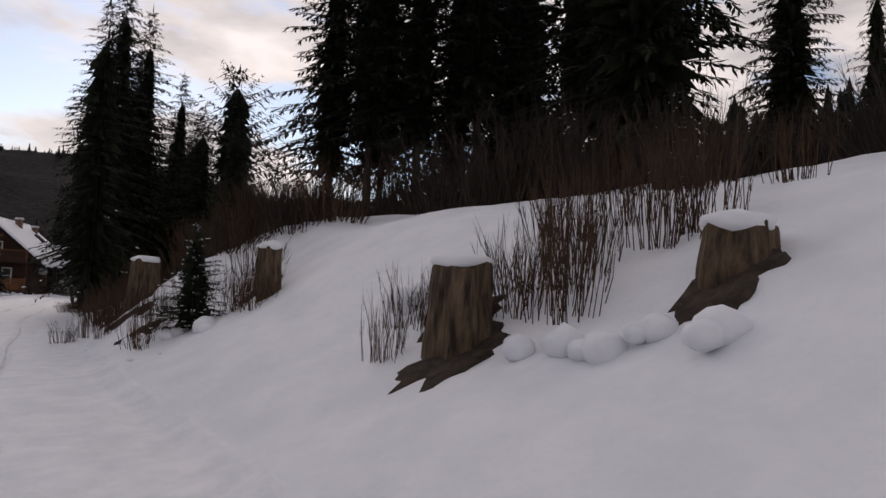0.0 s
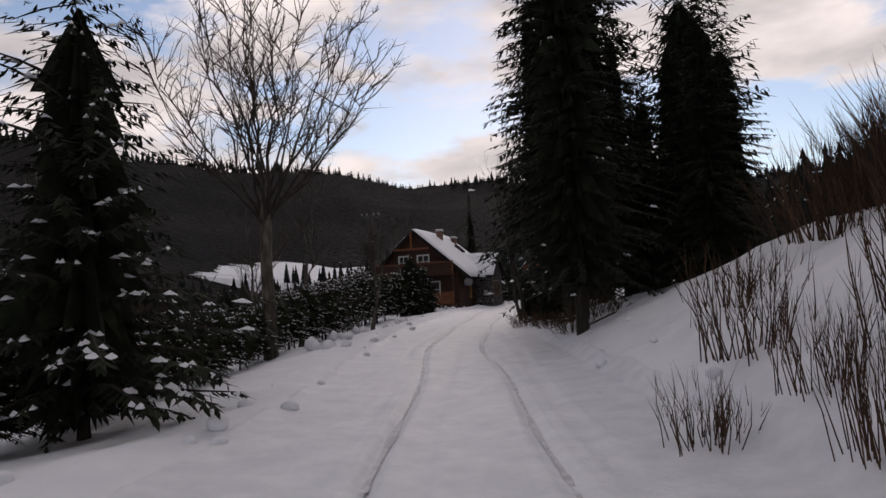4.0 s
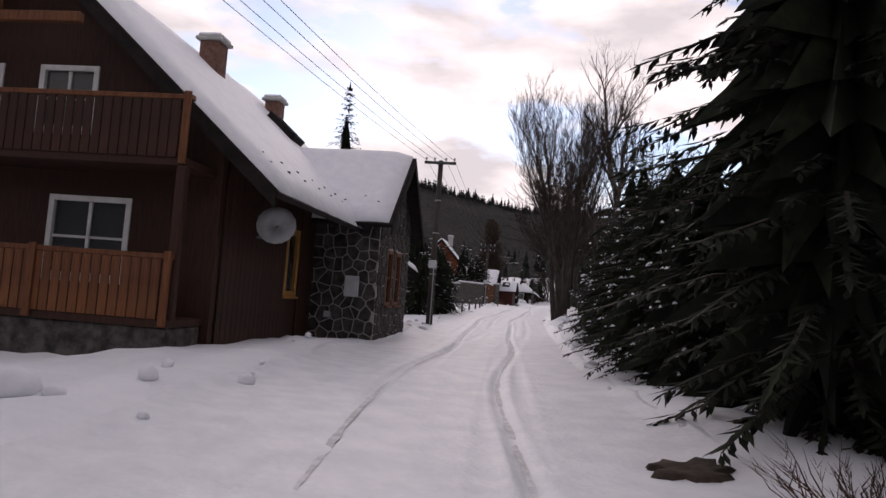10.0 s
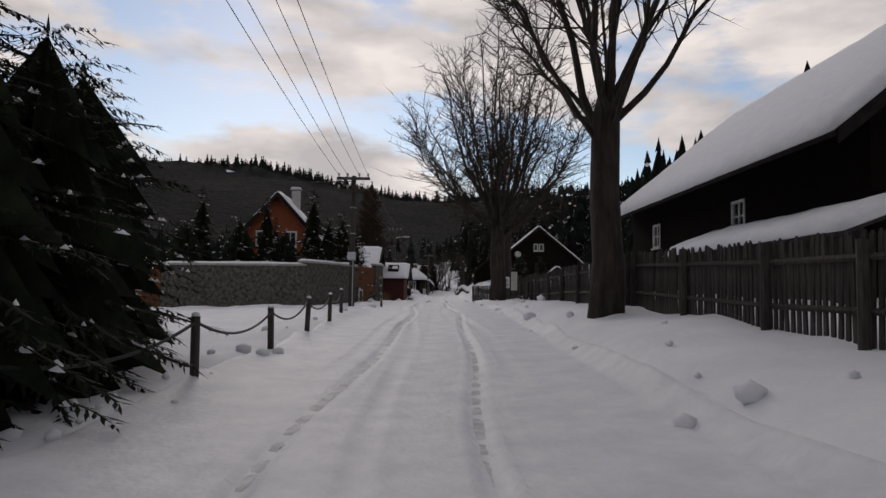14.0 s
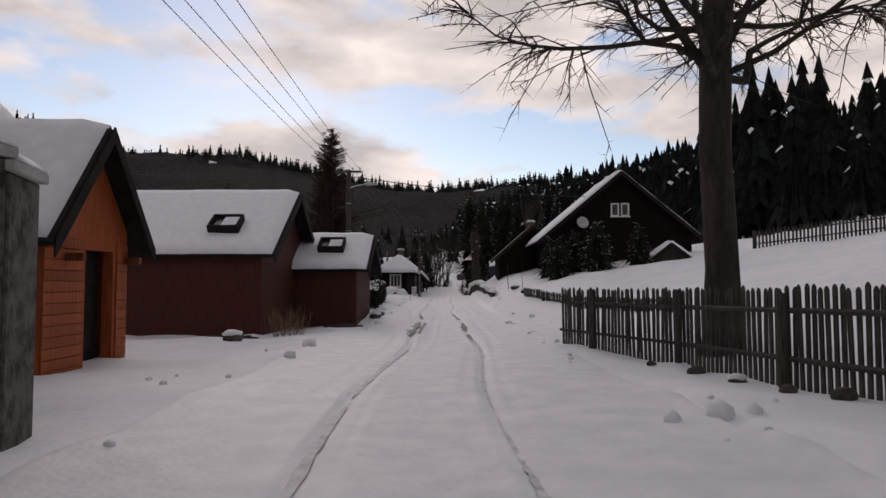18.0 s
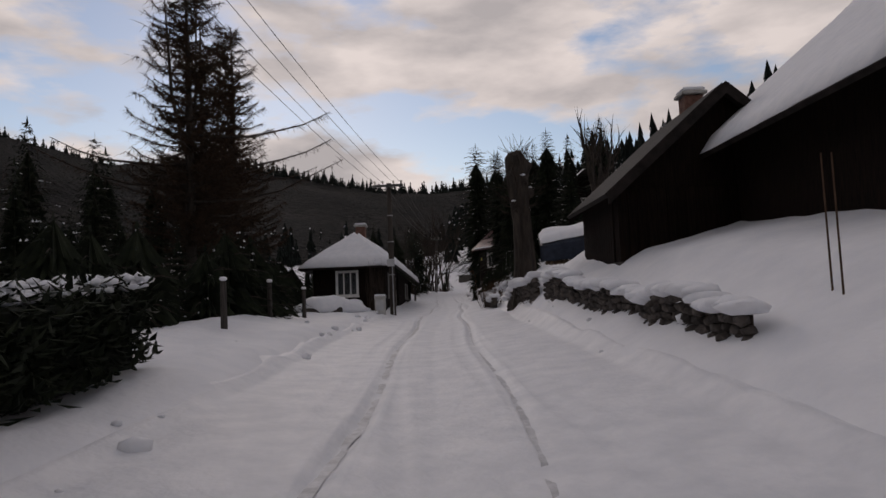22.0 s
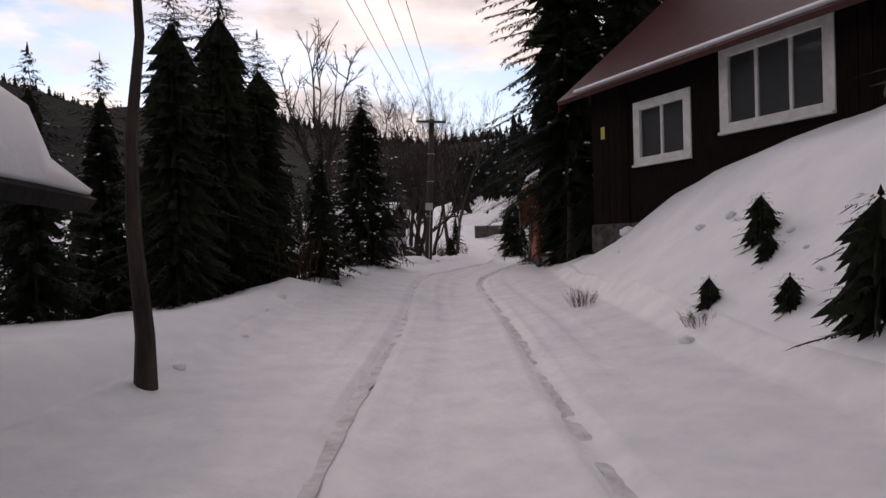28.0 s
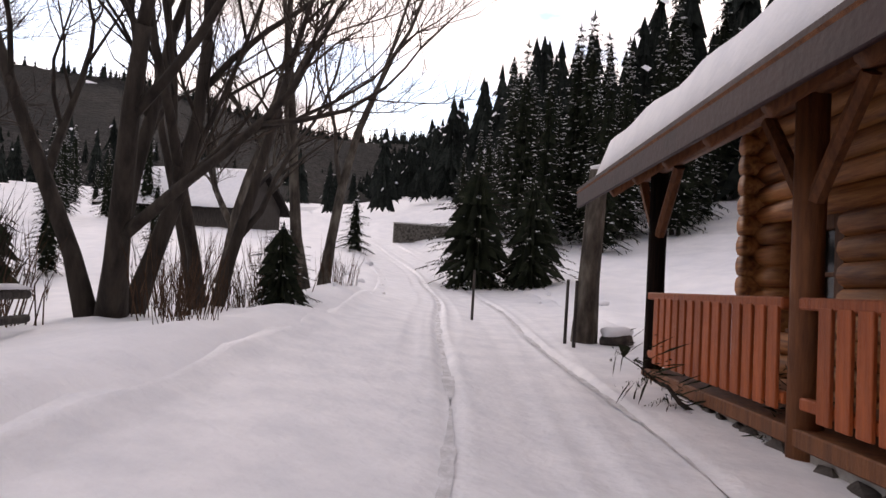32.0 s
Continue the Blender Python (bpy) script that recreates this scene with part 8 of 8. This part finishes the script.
for pts in ([(68.6, 175.6), (70.6, 179.2), (72.9, 183.0)], [(74.9, 186.2), (76.9, 190.0)]):
    ob = thing("rail_fence", pose(pts[0][0], pts[0][1], 0), "old wooden rail fence sunk in snow", "fence", "rail fences")
    for (ax, ay), (bx, by) in zip(pts, pts[1:]):
        za, zb = ground(ax, ay), ground(bx, by)
        for hz in (0.12, 0.36):
            v, f = tube([(ax - pts[0][0], ay - pts[0][1], za + hz), (bx - pts[0][0], by - pts[0][1], zb + hz)], [0.05, 0.045], 7)
            rl = raw("rail", v, f, OLDWOOD, ob)
        V = [Vector((p[0] - pts[0][0] + dx, p[1] - pts[0][1], z + 0.41)) for p, z, dx in (((ax, ay), za, -0.05), ((bx, by), zb, -0.05), ((bx, by), zb, 0.05), ((ax, ay), za, 0.05))]
        roof_plane("rail_snow", rl, *V, 0.06, SNOW_CAP, "", 0.02, 2, 14, 3)
        v, f = tube([(ax - pts[0][0], ay - pts[0][1], za - 0.3), (ax - pts[0][0], ay - pts[0][1], za + 0.55)], [0.07, 0.07], 7)
        raw("fence_post", v, f, OLDWOOD, ob)
for k in range(60):
    x, y = rnd.uniform(58, 76), rnd.uniform(184, 206)
    if x > 70 and y < 188:
        continue
    if k % 3:
        shrub(x, y, rnd.uniform(1.6, 3.2), rnd.uniform(1.0, 1.8), k, "dark bare thicket on the valley side", 60, TWIGS, 0.8, "valley thickets", 3)
    else:
        conifer("scrub", x, y, rnd.uniform(0.8, 1.5), 40 * k, label="dark evergreen scrub on the valley side", group="dark scrub")
bare_tree(77.9, 192.6, 11.5, 73, 0.24, "many-stemmed bare tree by the lane", BARK, depth=5, kids=2, first=0.3, multi=4, spread=0.5, upward=0.25, group="bare trees at the end")
bare_tree(79.4, 193.6, 10.5, 74, 0.18, "many-stemmed bare tree by the lane", BARK, depth=5, kids=2, first=0.3, multi=3, spread=0.5, upward=0.25, group="bare trees at the end")
bare_tree(82.0, 195.4, 12.5, 75, 0.2, "tall twin-stemmed bare tree", BARK_PALE, depth=5, kids=2, first=0.4, multi=2, spread=0.45, upward=0.4, group="bare trees at the end")
bare_tree(81.5, 201, 11, 76, 0.2, "bare tree beyond the bend", BARK_PALE, depth=5, kids=3, first=0.4, group="bare trees at the end")
bare_tree(75.5, 196, 9, 77, 0.16, "bare tree on the valley side", BARK_PALE, depth=5, kids=3, group="bare trees at the end")
conifer("thicket", 80.2, 192.2, 0.3, 20, label="small snowy spruce at the lane's edge", group="small spruces")
conifer("thicket", 90.6, 201.8, 1.0, 20, label="spreading young spruce dusted with snow")
conifer("thicket", 92.2, 200.6, 0.85, 120, label="spreading young spruce dusted with snow")
conifer("small", 90.5, 212, 1.1, 120)
for x, y, h, r in ((78.6, 191.4, 1.2, 0.8), (80.6, 193.8, 1.4, 0.9), (76.4, 191.0, 1.3, 0.9), (79.4, 195.4, 1.6, 1.0), (75.2, 189.6, 1.0, 0.7), (79.7, 192.4, 0.7, 0.5), (78.2, 189.0, 0.6, 0.4), (75.6, 187.6, 0.6, 0.4), (82.4, 195.0, 0.8, 0.5)):
    shrub(x, y, h, r, int(x * 31), "thin bare shoots at the lane's edge")
ob = thing("cut_trunk", pose(84.4, 189.9, ground(84.4, 189.9), 0, 2, 0), "cut tree trunk standing like a post, snow on top", "trunk")
v, f = tube([(0, 0, -0.3), (0, 0, 1.0), (0.03, 0, 2.75)], [0.22, 0.17, 0.15], 10, 0.05)
raw("trunk", v, f, BARK_PALE, ob)
V, F = [], []
lump(V, F, (0.03, 0, 2.78), (0.15, 0.15, 0.07), 2, sub=1)
raw("snow_cap", V, F, SNOW_CAP, ob, smooth=True)
boulder(84.7, 189.5, 0.3, 88)
for x, y in ((83.7, 189.4), (83.9, 189.8), (84.4, 193.0)):
    ob = thing("marker_stick", pose(x, y, ground(x, y)), "thin wooden stake in the snow", "stick", "marker sticks")
    v, f = tube([(0, 0, -0.2), (0, 0, 1.0)], [0.03, 0.025], 6)
    raw("rod", v, f, OLDWOOD, ob)

# ---- log house with the porch ----
lx, ly = math.sin(radians(32.4)), math.cos(radians(32.4))
lm = frame2(82.88, 187.28, lx, ly, 0.96) @ pose(0, 0, 0, 0, 2.75, 0) @ Matrix.Translation((-11.1, 0, 0))   # x along the porch; the lane lies towards +y
lh = thing("log_house", lm, "honey-coloured log house with a railed porch, snowy roof", "house")
X0, X1 = -1.6, 11.2
D = 1.25                                      # porch depth; the house lies towards -y
for k, x in enumerate((-0.85, 2.4, 5.1, 8.0, 11.1)):
    v, f = tube([(x, 0, -0.15), (x + 0.02, 0, 1.2), (x, 0, 2.36)], [0.115, 0.1, 0.105], 10, 0.05)
    p = raw("porch_post", v, f, BROWNWOOD if k < 4 else DARKWOOD, lh, "round stained log post", smooth=True)
    for s in (-1, 1):
        v, f = tube([(x + 0.06 * s, 0, 1.65), (x + 0.6 * s, 0, 2.33)], [0.06, 0.06], 7)
        raw("knee_brace", v, f, BROWNWOOD, p)
v, f = tube([(X0 - 0.4, 0, 2.44), (X1 + 0.5, 0, 2.44)], [0.095, 0.095], 10)
raw("eave_beam", v, f, BROWNWOOD, lh, smooth=True)
boxpart("porch_floor", X0, X1, -D, 0.1, 0.03, 0.15, BROWNWOOD, lh, 0.01)
for a, b in ((-0.85, 2.4), (2.4, 5.1), (5.1, 8.0), (8.0, 11.1)):
    rl = boxpart("hand_rail", a + 0.1, b - 0.1, 0.02, 0.12, 0.92, 1.0, ORANGEWOOD, lh, 0.012)
    boxpart("lower_rail", a + 0.1, b - 0.1, 0.03, 0.1, 0.28, 0.36, ORANGEWOOD, rl, 0.01)
    boards("rail_board", rl, Matrix.Translation((0, 0.13, 0)), a + 0.14, b - 0.14, 0.24, 0.94, 0.19, ORANGEWOOD, gap=0.055, depth=0.028)
# rubble plinth of single stones
pl = boxpart("plinth", X0, X1, -D, 0.02, -1.3, 0.02, MORTAR, lh, 0.01)
pr = random.Random(8)
pm = []
for k in range(8):
    V, F = [], []
    lump(V, F, (0, 0, 0), (0.19, 0.09, 0.12), 300 + k, sub=1)
    me = bpy.data.meshes.new("stone")
    me.from_pydata([tuple(q) for q in V], [], F)
    me.materials.append(RUBBLE)
    pm.append(me)
x = X0
while x < X1:
    z = -0.09 + pr.uniform(-0.03, 0.02)
    while z > -1.1:
        o = bpy.data.objects.new("stone", pr.choice(pm))
        scene.collection.objects.link(o)
        o.parent = pl
        o.matrix_basis = pose(x + pr.uniform(-0.06, 0.06), 0.03, z, pr.uniform(-12, 12), pr.uniform(-20, 20), pr.uniform(-10, 10))
        z -= pr.uniform(0.19, 0.24)
    x += 0.3
# log walls: the long one behind the porch, and the end wall
WINS = [(1.2, 2.2, 0.7, 1.75), (4.6, 5.3, 0.7, 1.7), (7.3, 8.1, -0.05, 1.85), (9.7, 10.4, 0.7, 1.7)]
mw = pose(X1, -D, 0, 0, 0, 180)
wall_part("long_wall", X1 - X0, 3.3, LOGWOOD, lh, mw, [(X1 - q[1], X1 - q[0], q[2] + 0.06, q[3] + 0.06) for q in WINS], 0, 0.2)
# turned to face the lane: openings as laid out above
for q in WINS:
    x0, x1 = X1 - q[1], X1 - q[0]
    if q[2] > 0:
        window(lh, mw, x0, x1, q[2] + 0.06, q[3] + 0.06, BROWNWOOD, 2, 2, 0.14)
    else:
        boxpart("door", x0, x1, 0.05, 0.11, 0.06, q[3] + 0.06, BROWNWOOD, lh, 0.01, "brown plank door", m=mw)
edges = sorted({X0, X1, *[v for q in WINS for v in (q[0] - 0.1, q[1] + 0.1)]})
z = -0.05
row = 0
while z < 3.05:
    cuts = [q for q in WINS if q[2] - 0.12 < z + 0.12 < q[3] + 0.14]
    pos = X0 - 0.25
    segs = []
    for q in sorted(cuts):
        segs.append((pos, q[0] - 0.11))
        pos = q[1] + 0.11
    segs.append((pos, X1 + 0.25))
    for a, b in segs:
        v, f = tube([(a, -D + 0.0, z + 0.12), ((a + b) / 2, -D + 0.01, z + 0.125), (b, -D, z + 0.12)], [0.125, 0.13, 0.12], 10, 0.02)
        raw("log", v, f, LOGWOOD, lh, smooth=True)
    v, f = tube([(X1 + 0.02, -D + 0.25, z + 0.24), (X1 + 0.02, -D - 5.5, z + 0.24)], [0.125, 0.125], 10, 0.02)
    raw("log", v, f, LOGWOOD, lh, smooth=True)
    z += 0.235
wall_part("end_wall", 5.5, 2.75, LOGWOOD, lh, pose(X0, -D - 5.5, 0, 0, 0, 90) @ pose(5.5, 0, 0, 0, 0, 180), (), 0, 0.2)
# roof: low slope over the porch, steep gable dormer above
lowe, low_y, hi_y, hi_z = 2.16, 0.70, -D - 2.6, 5.01
roof_plane("roof", lh, (X0 - 0.9, low_y, lowe), (X1 + 0.9, low_y, lowe), (X1 + 0.9, hi_y, hi_z), (X0 - 0.9, hi_y, hi_z), 0.1, BROWNWOOD, "stained board roof underside", nx=1, ny=1)
roof_plane("roof_snow", lh, (X0 - 0.85, low_y - 0.16, lowe + 0.2), (X1 + 0.85, low_y - 0.16, lowe + 0.2), (X1 + 0.85, hi_y, hi_z + 0.11), (X0 - 0.85, hi_y, hi_z + 0.11), 0.36, SNOW_CAP, "thick snow sliding to the eave", 0.06, 7, 50, 14)
boxpart("fascia", X0 - 0.9, X1 + 0.9, low_y, low_y + 0.04, lowe - 0.12, lowe + 0.14, FASCIA, lh, 0.008)
roof_plane("rear_roof", lh, (X0 - 0.9, -2 * D - 5.6, lowe), (X1 + 0.9, -2 * D - 5.6, lowe), (X1 + 0.9, hi_y, hi_z), (X0 - 0.9, hi_y, hi_z), 0.1, ROOFRED, nx=1, ny=1)
for k in range(15):
    xx = X0 + 0.3 + k * (X1 - X0 - 0.6) / 14
    v, f = tube([(xx, low_y - 0.1, lowe - 0.08), (xx, -D, lowe + 1.3 - 0.08)], [0.06, 0.06], 7)
    raw("rafter", v, f, BROWNWOOD, lh, smooth=True)
# upper gable of boards over the eave
wall_part("upper_gable", 5.2, 1.2, ORANGEWOOD, lh, pose(8.2, -1.15, 3.15, 0, 0, 180), [(2.2, 3.0, 0.35, 1.25)], 2.1, 0.15)
window(lh, pose(8.2, -1.15, 3.15, 0, 0, 180), 2.2, 3.0, 0.35, 1.25, BROWNWOOD, 2, 1, 0.08)
for sgn in (-1, 1):
    e = 5.6 + sgn * 3.15
    roof_plane("dormer_roof", lh, (e, -0.55, 3.92), (e, -5.0, 3.92), (5.6, -5.0, 6.5), (5.6, -0.55, 6.5), 0.09, ROOFRED, nx=1, ny=1)
    roof_plane("dormer_snow", lh, (e, -0.6, 4.03), (e, -5.0, 4.03), (5.6, -5.0, 6.61), (5.6, -0.6, 6.61), 0.16, SNOW_CAP, "", 0.04, 9, 14, 10)
for x, y, h in ((78.6, 181.6, 0.7), (80.3, 183.2, 1.9), (81.3, 184.9, 0.2), (81.8, 185.9, 1.1), (79.9, 182.5, 3.1)):
    conifer("sprig", x, y, 1.0, h * 90, label="cut fir branch pushed into the snow", group="fir sprigs", lean=(0, 55))

# spruces climbing the slope beyond the log house
hr2 = random.Random(12)
made = 0
while made < 96:
    yy, dd = (hr2.uniform(196, 262), hr2.uniform(9, 42)) if made < 45 else ((hr2.uniform(206, 232), hr2.uniform(5, 18)) if made < 65 else (hr2.uniform(200, 235), -hr2.uniform(9, 30)) if made < 80 else (hr2.uniform(207, 222), hr2.uniform(6, 16)))
    kk = int(np.abs(LINE[:, 1] - yy).argmin())
    x, y = LINE[kk, 0] + TANG[kk, 1] * dd, LINE[kk, 1] - TANG[kk, 0] * dd
    if yy < 206 and 0 < dd < 14:
        continue
    conifer("hill", x, y, hr2.uniform(0.55, 1.05) * (1 if dd > 18 else 0.75 if dd > 0 else 0.4), hr2.uniform(0, 360), group="hillside spruces")
    made += 1

# ---- far farm, walls and fields ----
fa = gable_house("farmhouse", frame2(87.5, 223.0, 0.7, 0.7, 1.6), 6.0, 9.0, 3.0, 2.2, OLDWOOD, "far weathered farmhouse under snow", over=(0.6, 0.6))
garden_wall([(97.5, 221.0), (102.5, 220.0)], 1.3, ["render"], "low dark wall across the far field")
gable_house("far_cottage", frame2(8, 122, 0.9, -0.4, 0.2), 6.5, 8, 2.8, 2.8, OLDWOOD, "far cottage with a snowy roof in the valley")

# ---- wires ----
p1, p2, p3, p4, p5, p6 = (-1.8, 32.1, 6.9), (12.0, 57.2, 6.75), (23.5, 83.9, 5.9), (39.2, 119.6, 7.5), (53.1, 142.5, 6.4), (74.4, 182.0, 7.3)
for off in (-0.55, -0.22, 0.22, 0.55):
    for a, b in ((p1, p2), (p2, p3), (p3, p4), (p4, p5), (p5, p6)):
        s = Vector((0.9, -0.42, 0)) * off
        cable("overhead_wire", [Vector(a) + s, Vector(b) + s], 0.007, "thin overhead power wire between poles", 0.35)
cable("service_wire", [(23.5, 83.9, 5.7), (4, 92, 7.0)], 0.018, "sagging service cable to a cottage", 0.6)
cable("service_wire", [(23.5, 83.9, 5.4), (4, 90, 6.4)], 0.018, "sagging service cable to a cottage", 0.6)
cable("service_wire", [(39.2, 119.6, 7.2), (55.2, 121.0, 7.3)], 0.02, "service cable to the dark house", 0.25)

# ---- bare asphalt showing in the ruts ----
def bare_strip(d0, y0, y1, w, seed, mat=ASPHALT, name="bare_asphalt", label="strip of wet asphalt showing in a rut", group="bare rut strips"):
    r = random.Random(seed)
    V, F = [], []
    k0, k1 = int(np.abs(LINE[:, 1] - y0).argmin()), int(np.abs(LINE[:, 1] - y1).argmin())
    n = 0
    for k in np.linspace(k0, k1, (k1 - k0) * 4):
        i = min(int(k), len(LINE) - 2)
        u = k - i
        p = LINE[i] * (1 - u) + LINE[i + 1] * u
        s = ss[i] * (1 - u) + ss[i + 1] * u
        c = d0 + 0.12 * math.sin(s * 0.21) + 0.07 * math.sin(s * 0.53 + 1)
        ww = w * (0.6 + 0.5 * noise.noise((s * 0.9, seed, 0)) + 0.2 * r.uniform(-1, 1)) * min(1, 6 * (k - k0) / (k1 - k0) + 0.05, 6 * (k1 - k) / (k1 - k0) + 0.05)
        for e in (-1, 1):
            x, y = p[0] + TANG[i, 1] * (c + e * ww), p[1] - TANG[i, 0] * (c + e * ww)
            V.append((x, y, rv[i][int(np.abs(cols - c).argmin())][2] + 0.008))
        n += 1
    F = [(2 * a, 2 * a + 1, 2 * a + 3, 2 * a + 2) for a in range(n - 1)]
    return tagged(raw(name, V, F, mat), label, "road patch", group)


for d0, y0, y1, w, k in ((-0.85, 105.0, 112.4, 0.17, 1), (-0.6, 106.0, 111.8, 0.09, 11), (-0.75, 113.0, 117.5, 0.14, 2), (0.75, 104.2, 106.6, 0.12, 3), (0.75, 106.9, 112.0, 0.17, 4), (0.75, 113.4, 117.6, 0.11, 5), (-0.75, 88.0, 89.2, 0.06, 6), (-0.75, 90.6, 91.6, 0.06, 7)):
    bare_strip(d0, y0, y1, w, k)

# grey, pressed snow in the wheel tracks
tr = random.Random(44)
for d0, w0 in ((-0.75, 0.075), (0.75, 0.065)):
    y0, k = -22.0, 0
    while y0 < 208:
        y1 = y0 + tr.uniform(7, 18)
        if not 103 < (y0 + y1) / 2 < 118:
            bare_strip(d0, y0, y1, w0 * tr.uniform(0.6, 1.1), 50 + k, RUTSNOW, "wheel_track", "grey pressed snow in a wheel track", "wheel tracks")
        y0, k = y1 + tr.uniform(-1.0, 1.2), k + 1

# clods thrown up by the plough along both edges
V, F = [], []
cr = random.Random(17)
for _ in range(420):
    k = cr.randrange(10, int(np.abs(LINE[:, 1] - 215).argmin()))
    dd = cr.choice((-1, 1)) * (2.15 + 1.5 * cr.random() ** 1.6)
    x, y = LINE[k, 0] + TANG[k, 1] * dd, LINE[k, 1] - TANG[k, 0] * dd
    r = 0.03 + 0.13 * cr.random() ** 2.5
    lump(V, F, (x, y, ground(x, y) + r * 0.3), (r * cr.uniform(0.8, 1.4), r, r * 0.8), cr.random() * 90, sub=1)
tagged(raw("snow_clods", V, F, SNOW_CAP, smooth=True), "clods of ploughed snow along the lane", "snow", "", "stuff")

# ---- woods on the slopes ----
fr = random.Random(5)
spots = []
while len(spots) < 1500:
    y = fr.uniform(30, 460)
    lo = 34 if y < 150 else (30 if y < 200 else 20)
    dd = lo + (190 - lo) * fr.random() ** 1.4
    kk = int(np.abs(LINE[:, 1] - y).argmin())
    x, yy = LINE[kk, 0] + TANG[kk, 1] * dd, LINE[kk, 1] - TANG[kk, 0] * dd
    if y < 110 and dd < 45:
        continue
    spots.append((x, yy, fr.uniform(11, 19) if y < 150 else fr.uniform(14, 22)))
forest("hillside_forest", spots, "dark spruce forest with snowy tops on the hillside", 5, 0.5)
spots = []
while len(spots) < 500:
    y = fr.uniform(-40, 330)
    dd = -fr.uniform(38, 150)
    kk = int(np.abs(LINE[:, 1] - y).argmin())
    spots.append((LINE[kk, 0] + TANG[kk, 1] * dd, LINE[kk, 1] - TANG[kk, 0] * dd, fr.uniform(5, 10)))
while len(spots) < 720:
    y = fr.uniform(-30, 120)
    kk = int(np.abs(LINE[:, 1] - y).argmin())
    dd = -fr.uniform(24, 70)
    spots.append((LINE[kk, 0] + TANG[kk, 1] * dd, LINE[kk, 1] - TANG[kk, 0] * dd, fr.uniform(4, 7.5)))
forest("valley_woods", spots, "dark mixed woods across the valley floor", 6, 0.2)
spots = [(40 + fr.uniform(-40, 260), 260 + fr.uniform(0, 260), fr.uniform(9, 15)) for _ in range(260)]
forest("head_woods", spots, "spruce woods closing the valley head", 7, 0.4)
spots = []
for k in range(25):
    spots.append((fr.uniform(30, 60), fr.uniform(-40, 30), fr.uniform(6, 10)))
forest("bank_woods", spots, "spruce wood behind the bank", 8, 0.1)
# ridge-top trees that roughen the skyline
V, F = [], []
for a in np.arange(-40, 50, 0.16):
    h = math.tan(radians(np.interp(a, ra, rh))) * FAR - 2
    r = FAR * fr.uniform(0.93, 1.0)
    far_conifer(V, F, MX + r * math.sin(radians(a)), MY + r * math.cos(radians(a)), h - 10, fr.uniform(12, 19), 4, fr, 2, 4)
tagged(raw("ridge_woods", V, F, FOREST), "wooded skyline of the far ridge", "forest", kind="stuff")


# ski runs cut through the far woods
def ski_run(a0, e0, a1, e1, r0, r1, w0, w1, seed):
    V, F = [], []
    n = 16
    for k in range(n + 1):
        u = k / n
        a = radians(a0 + (a1 - a0) * u + 0.25 * math.sin(u * 5 + seed))
        r = r0 + (r1 - r0) * u
        w = (w0 + (w1 - w0) * u) * (1 + 0.3 * math.sin(u * 17 + seed)) / 2
        e = radians(e0 + (e1 - e0) * u)
        for s in (-1, 1):
            rr = r + s * w * 0.6
            V.append((MX + rr * math.sin(a), MY + rr * math.cos(a), math.tan(e) * r + s * w * 0.55))
    F = [(2 * k, 2 * k + 1, 2 * k + 3, 2 * k + 2) for k in range(n)]
    return tagged(raw("ski_run", V, F, SNOW), "white ski run cut through the far woods", "ski run", "ski runs", "structure")


ski_run(6.6, 9.75, 11.5, 8.85, 800, 790, 6, 10, 1)
ski_run(15.2, 8.35, 18.3, 6.75, 790, 760, 8, 14, 2)
